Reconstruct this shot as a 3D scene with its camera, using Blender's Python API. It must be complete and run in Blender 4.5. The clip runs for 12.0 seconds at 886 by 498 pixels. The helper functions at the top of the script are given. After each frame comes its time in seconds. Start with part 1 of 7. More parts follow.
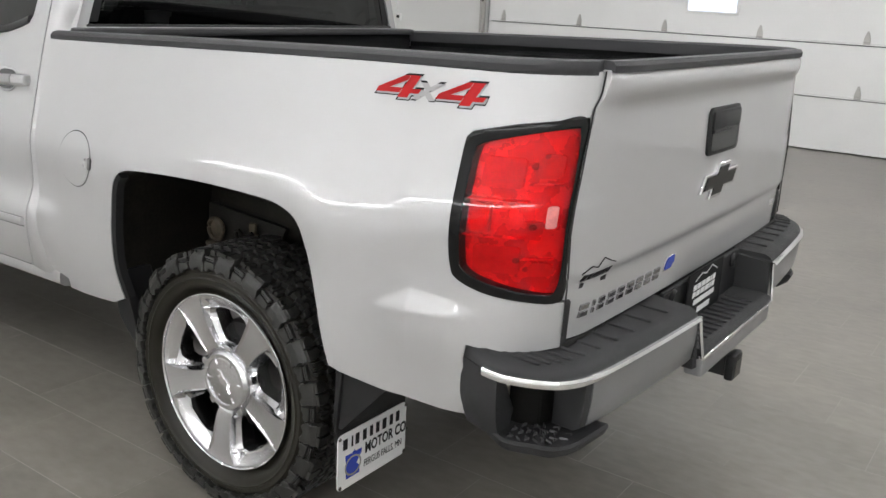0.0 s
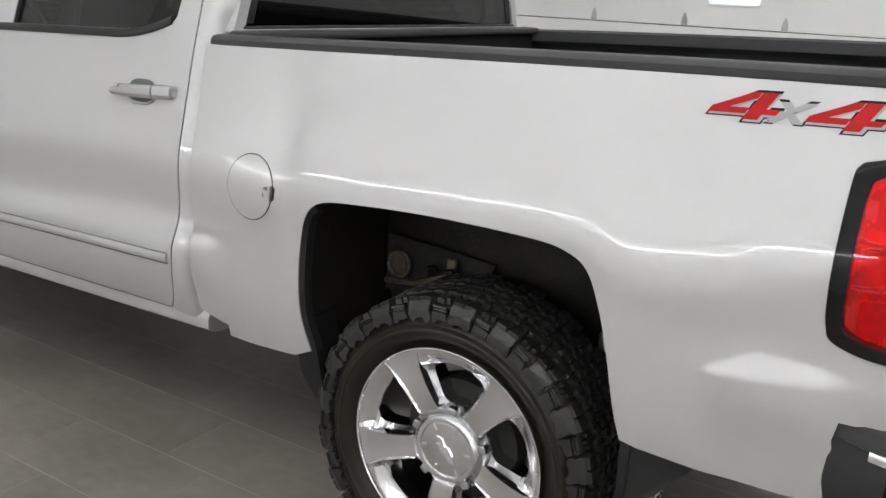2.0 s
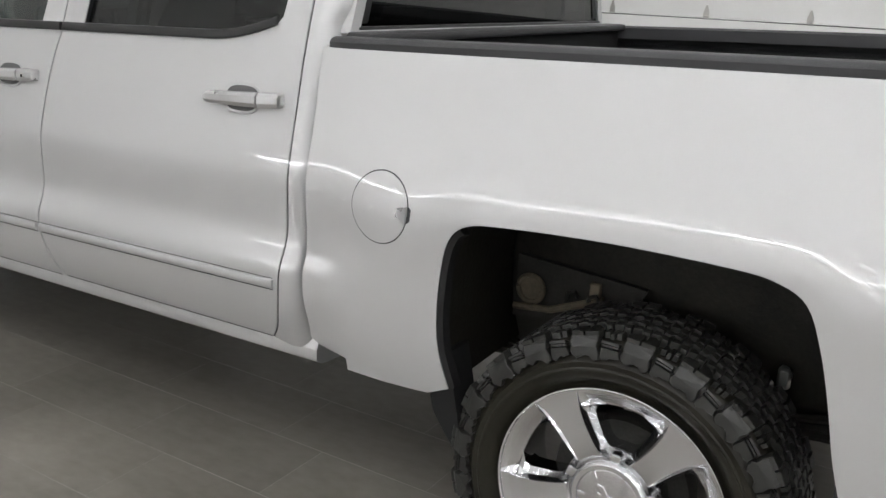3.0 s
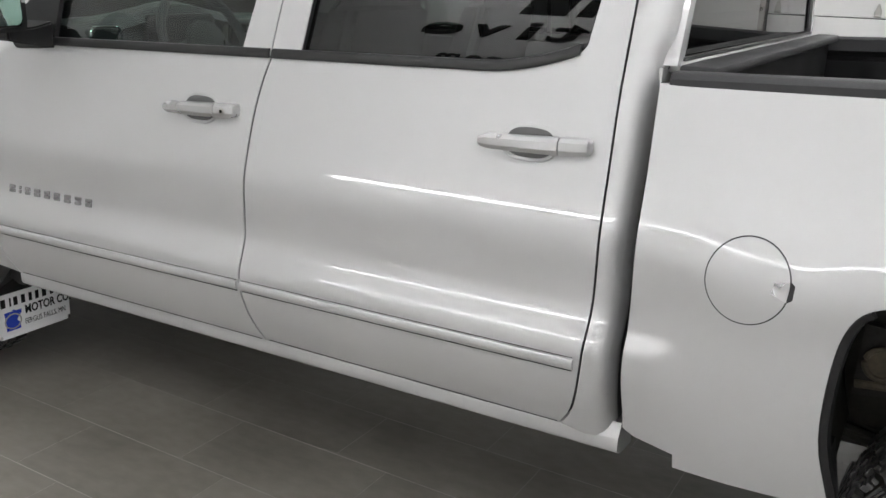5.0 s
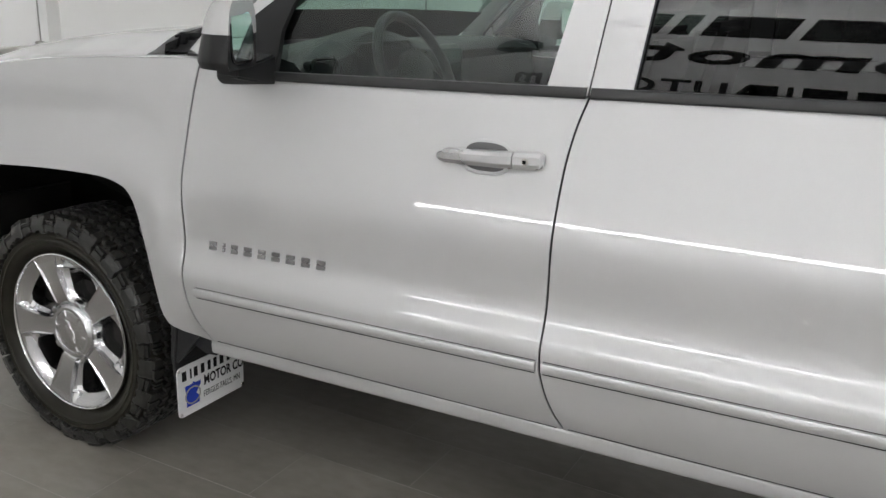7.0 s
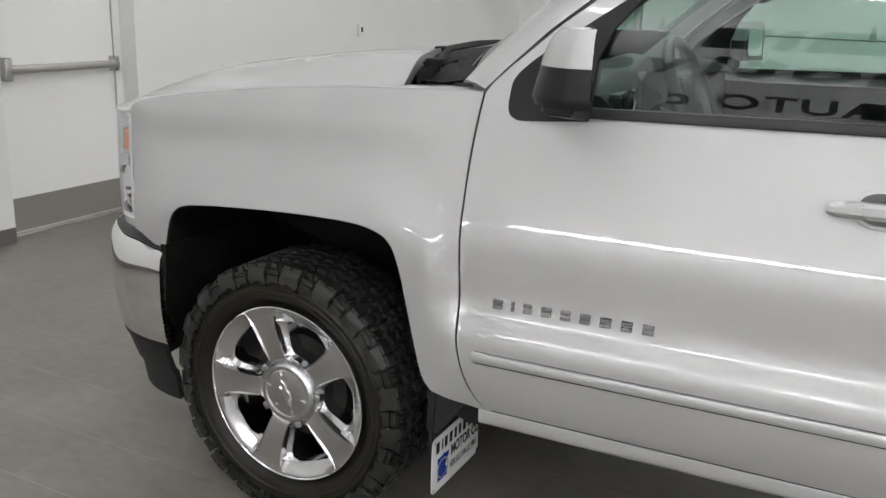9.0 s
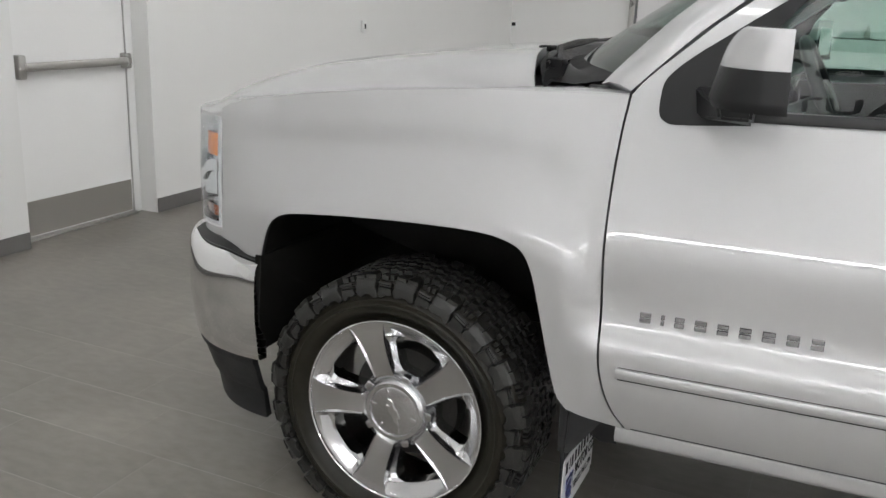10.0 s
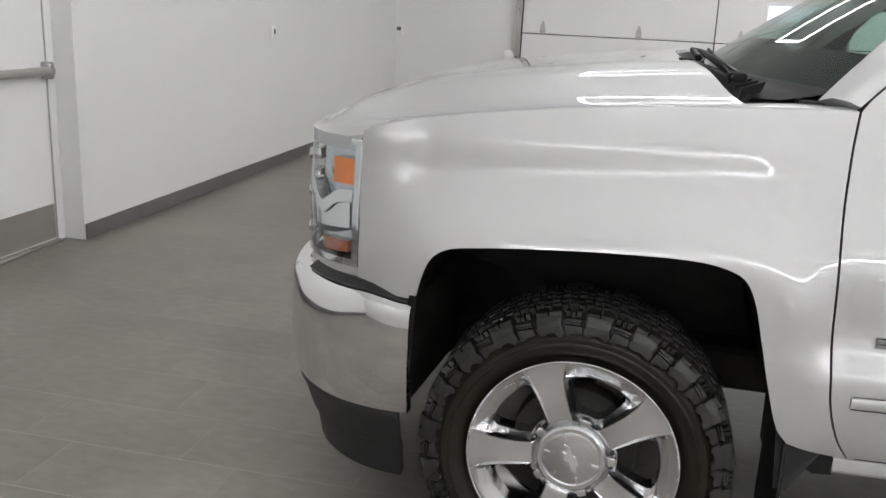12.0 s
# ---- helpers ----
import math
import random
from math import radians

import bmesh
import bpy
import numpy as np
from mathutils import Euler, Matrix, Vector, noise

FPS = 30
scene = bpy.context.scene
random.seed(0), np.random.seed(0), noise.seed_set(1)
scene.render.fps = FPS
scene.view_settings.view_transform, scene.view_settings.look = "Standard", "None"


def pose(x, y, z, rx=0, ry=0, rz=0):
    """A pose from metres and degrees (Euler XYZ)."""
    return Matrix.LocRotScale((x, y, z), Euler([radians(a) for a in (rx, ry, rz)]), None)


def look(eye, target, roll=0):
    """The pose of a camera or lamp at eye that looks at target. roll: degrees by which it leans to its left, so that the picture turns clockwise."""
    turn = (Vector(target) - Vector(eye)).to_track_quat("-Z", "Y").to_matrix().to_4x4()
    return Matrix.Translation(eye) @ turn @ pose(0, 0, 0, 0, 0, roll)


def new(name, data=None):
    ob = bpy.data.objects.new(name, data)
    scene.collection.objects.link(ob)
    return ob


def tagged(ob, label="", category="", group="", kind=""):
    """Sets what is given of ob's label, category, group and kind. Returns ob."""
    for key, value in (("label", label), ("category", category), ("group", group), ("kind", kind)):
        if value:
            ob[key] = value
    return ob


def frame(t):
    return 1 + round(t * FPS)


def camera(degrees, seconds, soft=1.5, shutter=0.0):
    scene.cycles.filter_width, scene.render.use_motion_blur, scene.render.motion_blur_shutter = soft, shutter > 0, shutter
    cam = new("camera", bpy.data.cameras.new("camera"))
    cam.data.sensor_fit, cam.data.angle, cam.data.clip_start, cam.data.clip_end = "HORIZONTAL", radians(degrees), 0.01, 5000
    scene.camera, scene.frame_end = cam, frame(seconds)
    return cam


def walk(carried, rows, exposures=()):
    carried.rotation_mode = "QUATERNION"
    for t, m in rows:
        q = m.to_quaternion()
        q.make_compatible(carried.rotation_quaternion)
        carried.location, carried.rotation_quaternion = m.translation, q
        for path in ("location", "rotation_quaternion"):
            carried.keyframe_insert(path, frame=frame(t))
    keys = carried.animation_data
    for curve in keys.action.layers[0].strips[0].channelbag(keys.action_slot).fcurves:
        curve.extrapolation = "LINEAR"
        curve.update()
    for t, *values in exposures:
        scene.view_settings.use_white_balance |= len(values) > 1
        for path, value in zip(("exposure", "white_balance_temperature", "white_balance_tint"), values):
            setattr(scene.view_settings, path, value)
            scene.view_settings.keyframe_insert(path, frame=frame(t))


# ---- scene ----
cam = camera(53.3, 12.0)
METRES, EYE, TILT, LEAN, TURN = 8.0, 1.5, 0.0, 0.0, 0.0
PATH = [
    (0, (1.892, -1.377, 1.534), (0.797, 0.204, 0.985), 3.0),
    (0.5, (1.696, -1.383, 1.529), (0.618, 0.209, 0.976), 3.0),
    (1, (1.491, -1.416, 1.517), (0.424, 0.181, 0.96), 2.9),
    (1.5, (1.245, -1.471, 1.522), (0.205, 0.143, 0.962), 3.1),
    (2, (1.024, -1.467, 1.51), (0.013, 0.166, 0.949), 2.9),
    (2.5, (0.77, -1.439, 1.501), (-0.215, 0.206, 0.934), 2.8),
    (3, (0.559, -1.464, 1.501), (-0.424, 0.181, 0.926), 2.7),
    (3.2, (0.466, -1.472, 1.522), (-0.525, 0.161, 0.929), 2.4),
    (4.8, (-0.215, -1.508, 1.544), (-1.169, 0.147, 0.949), 2.0),
    (5, (-0.305, -1.505, 1.535), (-1.266, 0.147, 0.944), 2.0),
    (5.5, (-0.563, -1.563, 1.531), (-1.516, 0.094, 0.941), 1.9),
    (6, (-0.787, -1.583, 1.529), (-1.722, 0.085, 0.942), 1.9),
    (6.5, (-1.017, -1.565, 1.538), (-1.942, 0.113, 0.964), 1.9),
    (7, (-1.24, -1.578, 1.538), (-2.157, 0.107, 0.973), 1.7),
    (7.2, (-1.347, -1.629, 1.54), (-2.249, 0.067, 0.983), 1.6),
    (8.8, (-2.061, -1.677, 1.544), (-2.938, 0.035, 0.998), 2.0),
    (9, (-2.157, -1.698, 1.548), (-3.024, 0.019, 1.001), 2.0),
    (9.5, (-2.395, -1.762, 1.546), (-3.229, -0.028, 1.001), 2.2),
    (10, (-2.608, -1.772, 1.532), (-3.394, -0.017, 0.981), 2.3),
    (10.5, (-2.858, -1.758, 1.513), (-3.568, 0.032, 0.973), 2.6),
    (11, (-3.077, -1.773, 1.501), (-3.691, 0.054, 0.967), 3.0),
    (11.5, (-3.325, -1.843, 1.52), (-3.837, 0.017, 0.991), 3.1),
    (12, (-3.547, -1.84, 1.508), (-3.964, 0.043, 0.98), 2.8),
]
walk(cam, [(t, look(eye, target, roll)) for t, eye, target, roll in PATH],
     [(0, 0.12), (0.5, 0.03), (1.2, 0.0), (2.5, -0.05), (5, -0.04), (7, -0.04), (9, -0.01), (11, 0.02), (12, 0.04)])

# ---- world and light ----
world = bpy.data.worlds.new("world")
scene.world = world
world.use_nodes = True
world.node_tree.nodes["Background"].inputs[0].default_value = (0.9, 0.95, 1.0, 1)
world.node_tree.nodes["Background"].inputs[1].default_value = 0.02
CEIL = 4.9          # ceiling height
WALL_L, WALL_B, WALL_N, WALL_R = -6.88, 9.7, -3.62, 8.5   # inner faces of the walls
TUBE_POWER = 29.0
LINE_Z = 1.75        # height of the added, unseen tube lights on the near wall

# ---- materials ----
def nodes_of(name):
    m = bpy.data.materials.new(name)
    m.use_nodes = True
    return m, m.node_tree.nodes, m.node_tree.links, m.node_tree.nodes["Principled BSDF"]


def mat(name, color, rough=0.5, metal=0.0, coat=0.0, bump=0.0, bump_scale=200.0, vary=0.08, vary_scale=3.0, spec=0.5,
        rough_vary=0.06, coat_rough=0.03, transmission=0.0, emit=0.0, ior=1.45, random_obj=0.0):
    """A principled material with colour and roughness variation at two scales and fine relief."""
    m, n, l, p = nodes_of(name)
    geo = n.new("ShaderNodeNewGeometry")
    big = n.new("ShaderNodeTexNoise")
    big.inputs["Scale"].default_value, big.inputs["Detail"].default_value = vary_scale, 4
    fine = n.new("ShaderNodeTexNoise")
    fine.inputs["Scale"].default_value, fine.inputs["Detail"].default_value = bump_scale, 2
    l.new(geo.outputs["Position"], big.inputs["Vector"])
    l.new(geo.outputs["Position"], fine.inputs["Vector"])
    both = n.new("ShaderNodeMix")
    both.inputs[0].default_value = 0.35
    l.new(big.outputs["Fac"], both.inputs[2])
    l.new(fine.outputs["Fac"], both.inputs[3])
    ramp = n.new("ShaderNodeMapRange")
    ramp.inputs[1].default_value, ramp.inputs[2].default_value = 0.3, 0.7
    ramp.inputs[3].default_value, ramp.inputs[4].default_value = 1 - vary, 1 + vary
    l.new(both.outputs[0], ramp.inputs[0])
    mul = n.new("ShaderNodeVectorMath")
    mul.operation = "SCALE"
    mul.inputs[0].default_value = color
    l.new(ramp.outputs[0], mul.inputs["Scale"])
    last = mul.outputs[0]
    if random_obj:
        info = n.new("ShaderNodeObjectInfo")
        rr = n.new("ShaderNodeMapRange")
        rr.inputs[3].default_value, rr.inputs[4].default_value = 1 - random_obj, 1 + random_obj
        l.new(info.outputs["Random"], rr.inputs[0])
        mul2 = n.new("ShaderNodeVectorMath")
        mul2.operation = "SCALE"
        l.new(last, mul2.inputs[0])
        l.new(rr.outputs[0], mul2.inputs["Scale"])
        last = mul2.outputs[0]
    l.new(last, p.inputs["Base Color"])
    r2 = n.new("ShaderNodeMapRange")
    r2.inputs[1].default_value, r2.inputs[2].default_value = 0.3, 0.7
    r2.inputs[3].default_value, r2.inputs[4].default_value = max(0.0, rough - rough_vary), rough + rough_vary
    l.new(big.outputs["Fac"], r2.inputs[0])
    l.new(r2.outputs[0], p.inputs["Roughness"])
    p.inputs["Metallic"].default_value = metal
    p.inputs["Coat Weight"].default_value = coat
    p.inputs["Coat Roughness"].default_value = coat_rough
    p.inputs["Specular IOR Level"].default_value = spec
    p.inputs["Transmission Weight"].default_value = transmission
    p.inputs["IOR"].default_value = ior
    if emit:
        p.inputs["Emission Color"].default_value = (*color, 1)
        p.inputs["Emission Strength"].default_value = emit
    if bump:
        b = n.new("ShaderNodeBump")
        b.inputs["Strength"].default_value, b.inputs["Distance"].default_value = bump, 0.002
        l.new(fine.outputs["Fac"], b.inputs["Height"])
        l.new(b.outputs[0], p.inputs["Normal"])
    return m


def paint_mat():
    """Silver metallic paint: flakes under a clear coat."""
    m, n, l, p = nodes_of("silver_paint")
    geo = n.new("ShaderNodeNewGeometry")
    flake = n.new("ShaderNodeTexVoronoi")
    flake.inputs["Scale"].default_value = 2200
    l.new(geo.outputs["Position"], flake.inputs["Vector"])
    cloud = n.new("ShaderNodeTexNoise")
    cloud.inputs["Scale"].default_value = 2.5
    l.new(geo.outputs["Position"], cloud.inputs["Vector"])
    mr = n.new("ShaderNodeMapRange")
    mr.inputs[3].default_value, mr.inputs[4].default_value = 0.93, 1.05
    l.new(flake.outputs["Color"], mr.inputs[0])
    mul = n.new("ShaderNodeVectorMath")
    mul.operation = "SCALE"
    mul.inputs[0].default_value = (0.470, 0.470, 0.471)
    l.new(mr.outputs[0], mul.inputs["Scale"])
    l.new(mul.outputs[0], p.inputs["Base Color"])
    rr = n.new("ShaderNodeMapRange")
    rr.inputs[3].default_value, rr.inputs[4].default_value = 0.47, 0.53
    l.new(cloud.outputs["Fac"], rr.inputs[0])
    l.new(rr.outputs[0], p.inputs["Roughness"])
    p.inputs["Metallic"].default_value = 0.45
    p.inputs["Coat Weight"].default_value = 1.0
    p.inputs["Coat Roughness"].default_value = 0.02
    peel = n.new("ShaderNodeTexNoise")
    peel.inputs["Scale"].default_value = 90
    l.new(geo.outputs["Position"], peel.inputs["Vector"])
    b = n.new("ShaderNodeBump")
    b.inputs["Strength"].default_value, b.inputs["Distance"].default_value = 0.012, 0.001
    l.new(peel.outputs["Fac"], b.inputs["Height"])
    l.new(b.outputs[0], p.inputs["Coat Normal"])
    return m


def glass_mat(name, color, rough=0.0, face=0.075):
    m, n, l, p = nodes_of(name)
    n.remove(p)
    out = n["Material Output"]
    tr = n.new("ShaderNodeBsdfTransparent")
    tr.inputs[0].default_value = (*color, 1)
    gl = n.new("ShaderNodeBsdfGlossy")
    gl.inputs["Roughness"].default_value = rough
    lw = n.new("ShaderNodeLayerWeight")
    lw.inputs[0].default_value = 0.5
    pw = n.new("ShaderNodeMath")
    pw.operation = "POWER"
    pw.inputs[1].default_value = 4.5
    l.new(lw.outputs["Facing"], pw.inputs[0])
    ma = n.new("ShaderNodeMath")
    ma.operation = "MULTIPLY_ADD"
    ma.inputs[1].default_value, ma.inputs[2].default_value = 0.90, face
    l.new(pw.outputs[0], ma.inputs[0])
    mx = n.new("ShaderNodeMixShader")
    l.new(ma.outputs[0], mx.inputs[0])
    l.new(tr.outputs[0], mx.inputs[1])
    l.new(gl.outputs[0], mx.inputs[2])
    l.new(mx.outputs[0], out.inputs[0])
    return m


def tile_mat():
    """Dark grey porcelain with a faint grain, cloudy stains and dust."""
    m, n, l, p = nodes_of("grey_floor_tile")
    geo = n.new("ShaderNodeNewGeometry")
    info = n.new("ShaderNodeObjectInfo")
    stretch = n.new("ShaderNodeMapping")
    stretch.inputs["Scale"].default_value = (1.0, 1.8, 1)
    l.new(geo.outputs["Position"], stretch.inputs["Vector"])
    grain = n.new("ShaderNodeTexNoise")
    grain.inputs["Scale"].default_value, grain.inputs["Detail"].default_value = 14, 8
    l.new(stretch.outputs[0], grain.inputs["Vector"])
    cloud = n.new("ShaderNodeTexNoise")
    cloud.inputs["Scale"].default_value, cloud.inputs["Detail"].default_value = 1.3, 5
    l.new(geo.outputs["Position"], cloud.inputs["Vector"])
    mix = n.new("ShaderNodeMix")
    mix.inputs[0].default_value = 0.68
    l.new(grain.outputs["Fac"], mix.inputs[2])
    l.new(cloud.outputs["Fac"], mix.inputs[3])
    ramp = n.new("ShaderNodeValToRGB")
    ramp.color_ramp.elements[0].position, ramp.color_ramp.elements[0].color = 0.34, (0.138, 0.127, 0.110, 1)
    ramp.color_ramp.elements[1].position, ramp.color_ramp.elements[1].color = 0.66, (0.244, 0.225, 0.198, 1)
    l.new(mix.outputs[0], ramp.inputs[0])
    rr = n.new("ShaderNodeMapRange")
    rr.inputs[3].default_value, rr.inputs[4].default_value = 0.93, 1.07
    l.new(info.outputs["Random"], rr.inputs[0])
    mul = n.new("ShaderNodeVectorMath")
    mul.operation = "SCALE"
    l.new(ramp.outputs[0], mul.inputs[0])
    l.new(rr.outputs[0], mul.inputs["Scale"])
    l.new(mul.outputs[0], p.inputs["Base Color"])
    r2 = n.new("ShaderNodeMapRange")
    p.inputs["Specular IOR Level"].default_value = 0.65
    r2.inputs[3].default_value, r2.inputs[4].default_value = 0.26, 0.42
    l.new(cloud.outputs["Fac"], r2.inputs[0])
    l.new(r2.outputs[0], p.inputs["Roughness"])
    b = n.new("ShaderNodeBump")
    b.inputs["Strength"].default_value, b.inputs["Distance"].default_value = 0.06, 0.002
    l.new(grain.outputs["Fac"], b.inputs["Height"])
    l.new(b.outputs[0], p.inputs["Normal"])
    return m


PAINT = paint_mat()
CHROME = mat("chrome", (0.80, 0.80, 0.81), 0.05, 1.0, rough_vary=0.02, vary=0.02)
RIM = mat("polished_wheel", (0.60, 0.60, 0.61), 0.15, 1.0, rough_vary=0.03, vary=0.03)
RIM_FACE = mat("machined_wheel_face", (0.62, 0.62, 0.63), 0.22, 1.0, rough_vary=0.04, vary=0.04, bump=0.05, bump_scale=900)
RUBBER = mat("tyre_rubber", (0.0185, 0.0185, 0.0168), 0.33, bump=0.2, bump_scale=500, vary=0.3, vary_scale=14, spec=0.5)
SIDEWALL = mat("tyre_sidewall", (0.0135, 0.0123, 0.0086), 0.36, bump=0.15, bump_scale=300, vary=0.35, vary_scale=16, spec=0.28)
BLACK = mat("black_plastic", (0.010, 0.010, 0.0105), 0.46, bump=0.25, bump_scale=700, vary=0.15, spec=0.35)
TEXTURED = mat("textured_bumper_plastic", (0.026, 0.026, 0.027), 0.55, bump=0.5, bump_scale=900, vary=0.12, vary_scale=9, spec=0.35)
GLOSS_BLACK = mat("gloss_black", (0.006, 0.006, 0.006), 0.08, vary=0.05, spec=0.28)
SEAL = mat("black_rubber_seal", (0.012, 0.012, 0.0125), 0.4, vary=0.1)
LINER = mat("wheel_liner", (0.0065, 0.0063, 0.0056), 0.5, bump=0.4, bump_scale=250, vary=0.6, vary_scale=11, spec=0.16)
CHASSIS = mat("chassis_metal", (0.02, 0.019, 0.017), 0.6, 0.3, bump=0.4, bump_scale=120, vary=0.4, vary_scale=14, spec=0.3)
# browner and lighter than the front wheel liner
WELL = mat("brown_wheel_well", (0.0105, 0.0096, 0.0072), 0.55, bump=0.5, bump_scale=90, vary=0.7, vary_scale=13, spec=0.25)
BEDLINER = mat("bed_liner", (0.008, 0.008, 0.0085), 0.6, bump=0.6, bump_scale=400, vary=0.15, spec=0.2)
RAILCAP = mat("rail_cap_plastic", (0.035, 0.035, 0.037), 0.5, bump=0.4, bump_scale=900, vary=0.1, spec=0.35)
RED_LENS = glass_mat("red_lens", (0.86, 0.003, 0.008), 0.0, 0.03)
BOWL = mat("silvered_lamp_bowl", (0.80, 0.80, 0.80), 0.28, 0.35, vary=0.15, vary_scale=25, rough_vary=0.1)
# the bowl's silver in a darker copy, shade painted into the chambers
BOWL_DARK = mat("shaded_lamp_reflector", (0.62, 0.62, 0.62), 0.35, 0.3, vary=0.2, vary_scale=30)
RED_DARK = mat("dark_bulb_socket", (0.26, 0.26, 0.26), 0.3, vary=0.3, vary_scale=60)
CLEAR_LENS = mat("reverse_lens", (0.66, 0.20, 0.19), 0.15, coat=1.0, vary=0.2, vary_scale=60)
AMBER = mat("amber_lens", (0.75, 0.19, 0.012), 0.15, coat=1.0, vary=0.2, vary_scale=60, bump=0.5, bump_scale=300)
LAMP_GLASS = glass_mat("lamp_cover", (0.93, 0.95, 0.96))
REFLECTOR = mat("lamp_reflector", (0.62, 0.63, 0.65), 0.12, 1.0, vary=0.1, vary_scale=30)
TINT = glass_mat("tinted_glass", (0.075, 0.08, 0.075))
PALE = glass_mat("front_glass", (0.60, 0.76, 0.70), 0.0, 0.095)
MIRROR = mat("mirror_glass", (0.86, 0.90, 0.90), 0.0, 1.0, rough_vary=0.0, vary=0.0)
DECAL_RED = mat("decal_red", (0.36, 0.008, 0.010), 0.5, spec=0.2, coat=0.05, vary=0.12, vary_scale=30)
DECAL_GREY = mat("decal_grey", (0.30, 0.30, 0.30), 0.3, coat=0.6)
DECAL_WHITE = mat("decal_white", (0.72, 0.72, 0.72), 0.35, vary=0.05)
BLUE = mat("badge_blue", (0.03, 0.06, 0.42), 0.25, coat=0.5)
INK = mat("black_print", (0.008, 0.008, 0.008), 0.6, vary=0.1, spec=0.2)
STEEL = mat("brushed_steel", (0.50, 0.49, 0.47), 0.30, 1.0, bump=0.1, bump_scale=300, vary=0.06)
KICK = mat("dull_kick_plate", (0.36, 0.345, 0.32), 0.45, 0.8, vary=0.05, vary_scale=2)
WALL = mat("white_wall_paint", (0.74, 0.74, 0.725), 0.55, bump=0.12, bump_scale=160, vary=0.025, vary_scale=0.8)
DOORP = mat("white_door_paint", (0.78, 0.78, 0.77), 0.40, bump=0.06, bump_scale=120, vary=0.02, vary_scale=1.2)
GARAGE = mat("garage_door_paint", (0.76, 0.76, 0.75), 0.45, bump=0.15, bump_scale=60, vary=0.03, vary_scale=2)
BASE = mat("grey_base_tile", (0.13, 0.125, 0.12), 0.4, bump=0.1, bump_scale=60, vary=0.12, vary_scale=4, random_obj=0.06)
CEILM = mat("ceiling_paint", (0.72, 0.72, 0.71), 0.7, vary=0.03)
GROUT = mat("floor_grout", (0.325, 0.31, 0.285), 0.7, bump=0.3, bump_scale=300, vary=0.5, vary_scale=0.9)
TILE = tile_mat()
BUMPER_GREY = mat("grey_bumper_paint", (0.20, 0.20, 0.205), 0.34, 0.35, vary=0.06, vary_scale=6, coat=0.3)
BADGE = mat("chrome_badge", (0.36, 0.36, 0.365), 0.10, 1.0, vary=0.25, vary_scale=90, rough_vary=0.05)
BROWN = mat("dusty_brown_metal", (0.085, 0.070, 0.048), 0.7, 0.2, bump=0.5, bump_scale=90, vary=0.5, vary_scale=18)
MARKER = mat("dark_amber_lens", (0.32, 0.075, 0.02), 0.15, coat=1.0, vary=0.3, vary_scale=60)
COWLM = mat("cowl_plastic", (0.006, 0.006, 0.0065), 0.55, bump=0.4, bump_scale=300, vary=0.3, vary_scale=20, spec=0.2)
# lighter grey than the pads' textured plastic
STEPBAR = mat("grey_step_plastic", (0.06, 0.06, 0.062), 0.40, bump=0.2, bump_scale=600, vary=0.15, spec=0.5)
DASH = mat("dash_plastic", (0.006, 0.006, 0.0062), 0.5, bump=0.4, bump_scale=500, vary=0.1)
SEATM = mat("black_seat_leather", (0.011, 0.011, 0.0115), 0.42, bump=0.4, bump_scale=260, vary=0.15)
TRIMG = mat("grey_interior_trim", (0.13, 0.13, 0.125), 0.6, bump=0.2, bump_scale=400, vary=0.06)
SCREEN = mat("dark_screen", (0.01, 0.011, 0.012), 0.08)
TUBE = mat("lit_tube", (0.975, 0.98, 1.0), 0.4, emit=TUBE_POWER, vary=0.0)
# the pane gives off its own light; nothing bright stands behind it
PANE_LIGHT = mat("glowing_window_pane", (0.72, 0.78, 0.95), 0.1, emit=0.9, vary=0.05)

# ---- building helpers ----
WLOC = {}


def part(name, bm, material, parent=None, label="", smooth=True, angle=38, kind=""):
    """Links a bmesh, drawn in world metres, as one mesh object with its origin at its middle."""
    me = bpy.data.meshes.new(name)
    co = np.array([v.co[:] for v in bm.verts])
    mid = Vector((co.min(0) + co.max(0)) / 2)
    bm.normal_update()
    bmesh.ops.translate(bm, vec=-mid, verts=bm.verts)
    bm.to_mesh(me)
    bm.free()
    # second slot: black for turned-in rims, painting shade into the panel gaps
    if material is PAINT:
        material = (PAINT, SEAL)
    for m in material if isinstance(material, (list, tuple)) else (material,):
        me.materials.append(m)
    if smooth:
        me.shade_smooth()
        me.set_sharp_from_angle(angle=radians(angle))
    ob = new(name, me)
    WLOC[ob.name] = mid
    ob.location = mid
    if parent is not None:
        ob.parent = parent
        ob.location = mid - WLOC[parent.name]
    return tagged(ob, label=label, kind=kind)


def holder(name, at, label, category, group="", kind=""):
    ob = new(name)
    ob.empty_display_size = 0.1
    ob.location = at
    WLOC[ob.name] = Vector(at)
    return tagged(ob, label, category, group, kind)


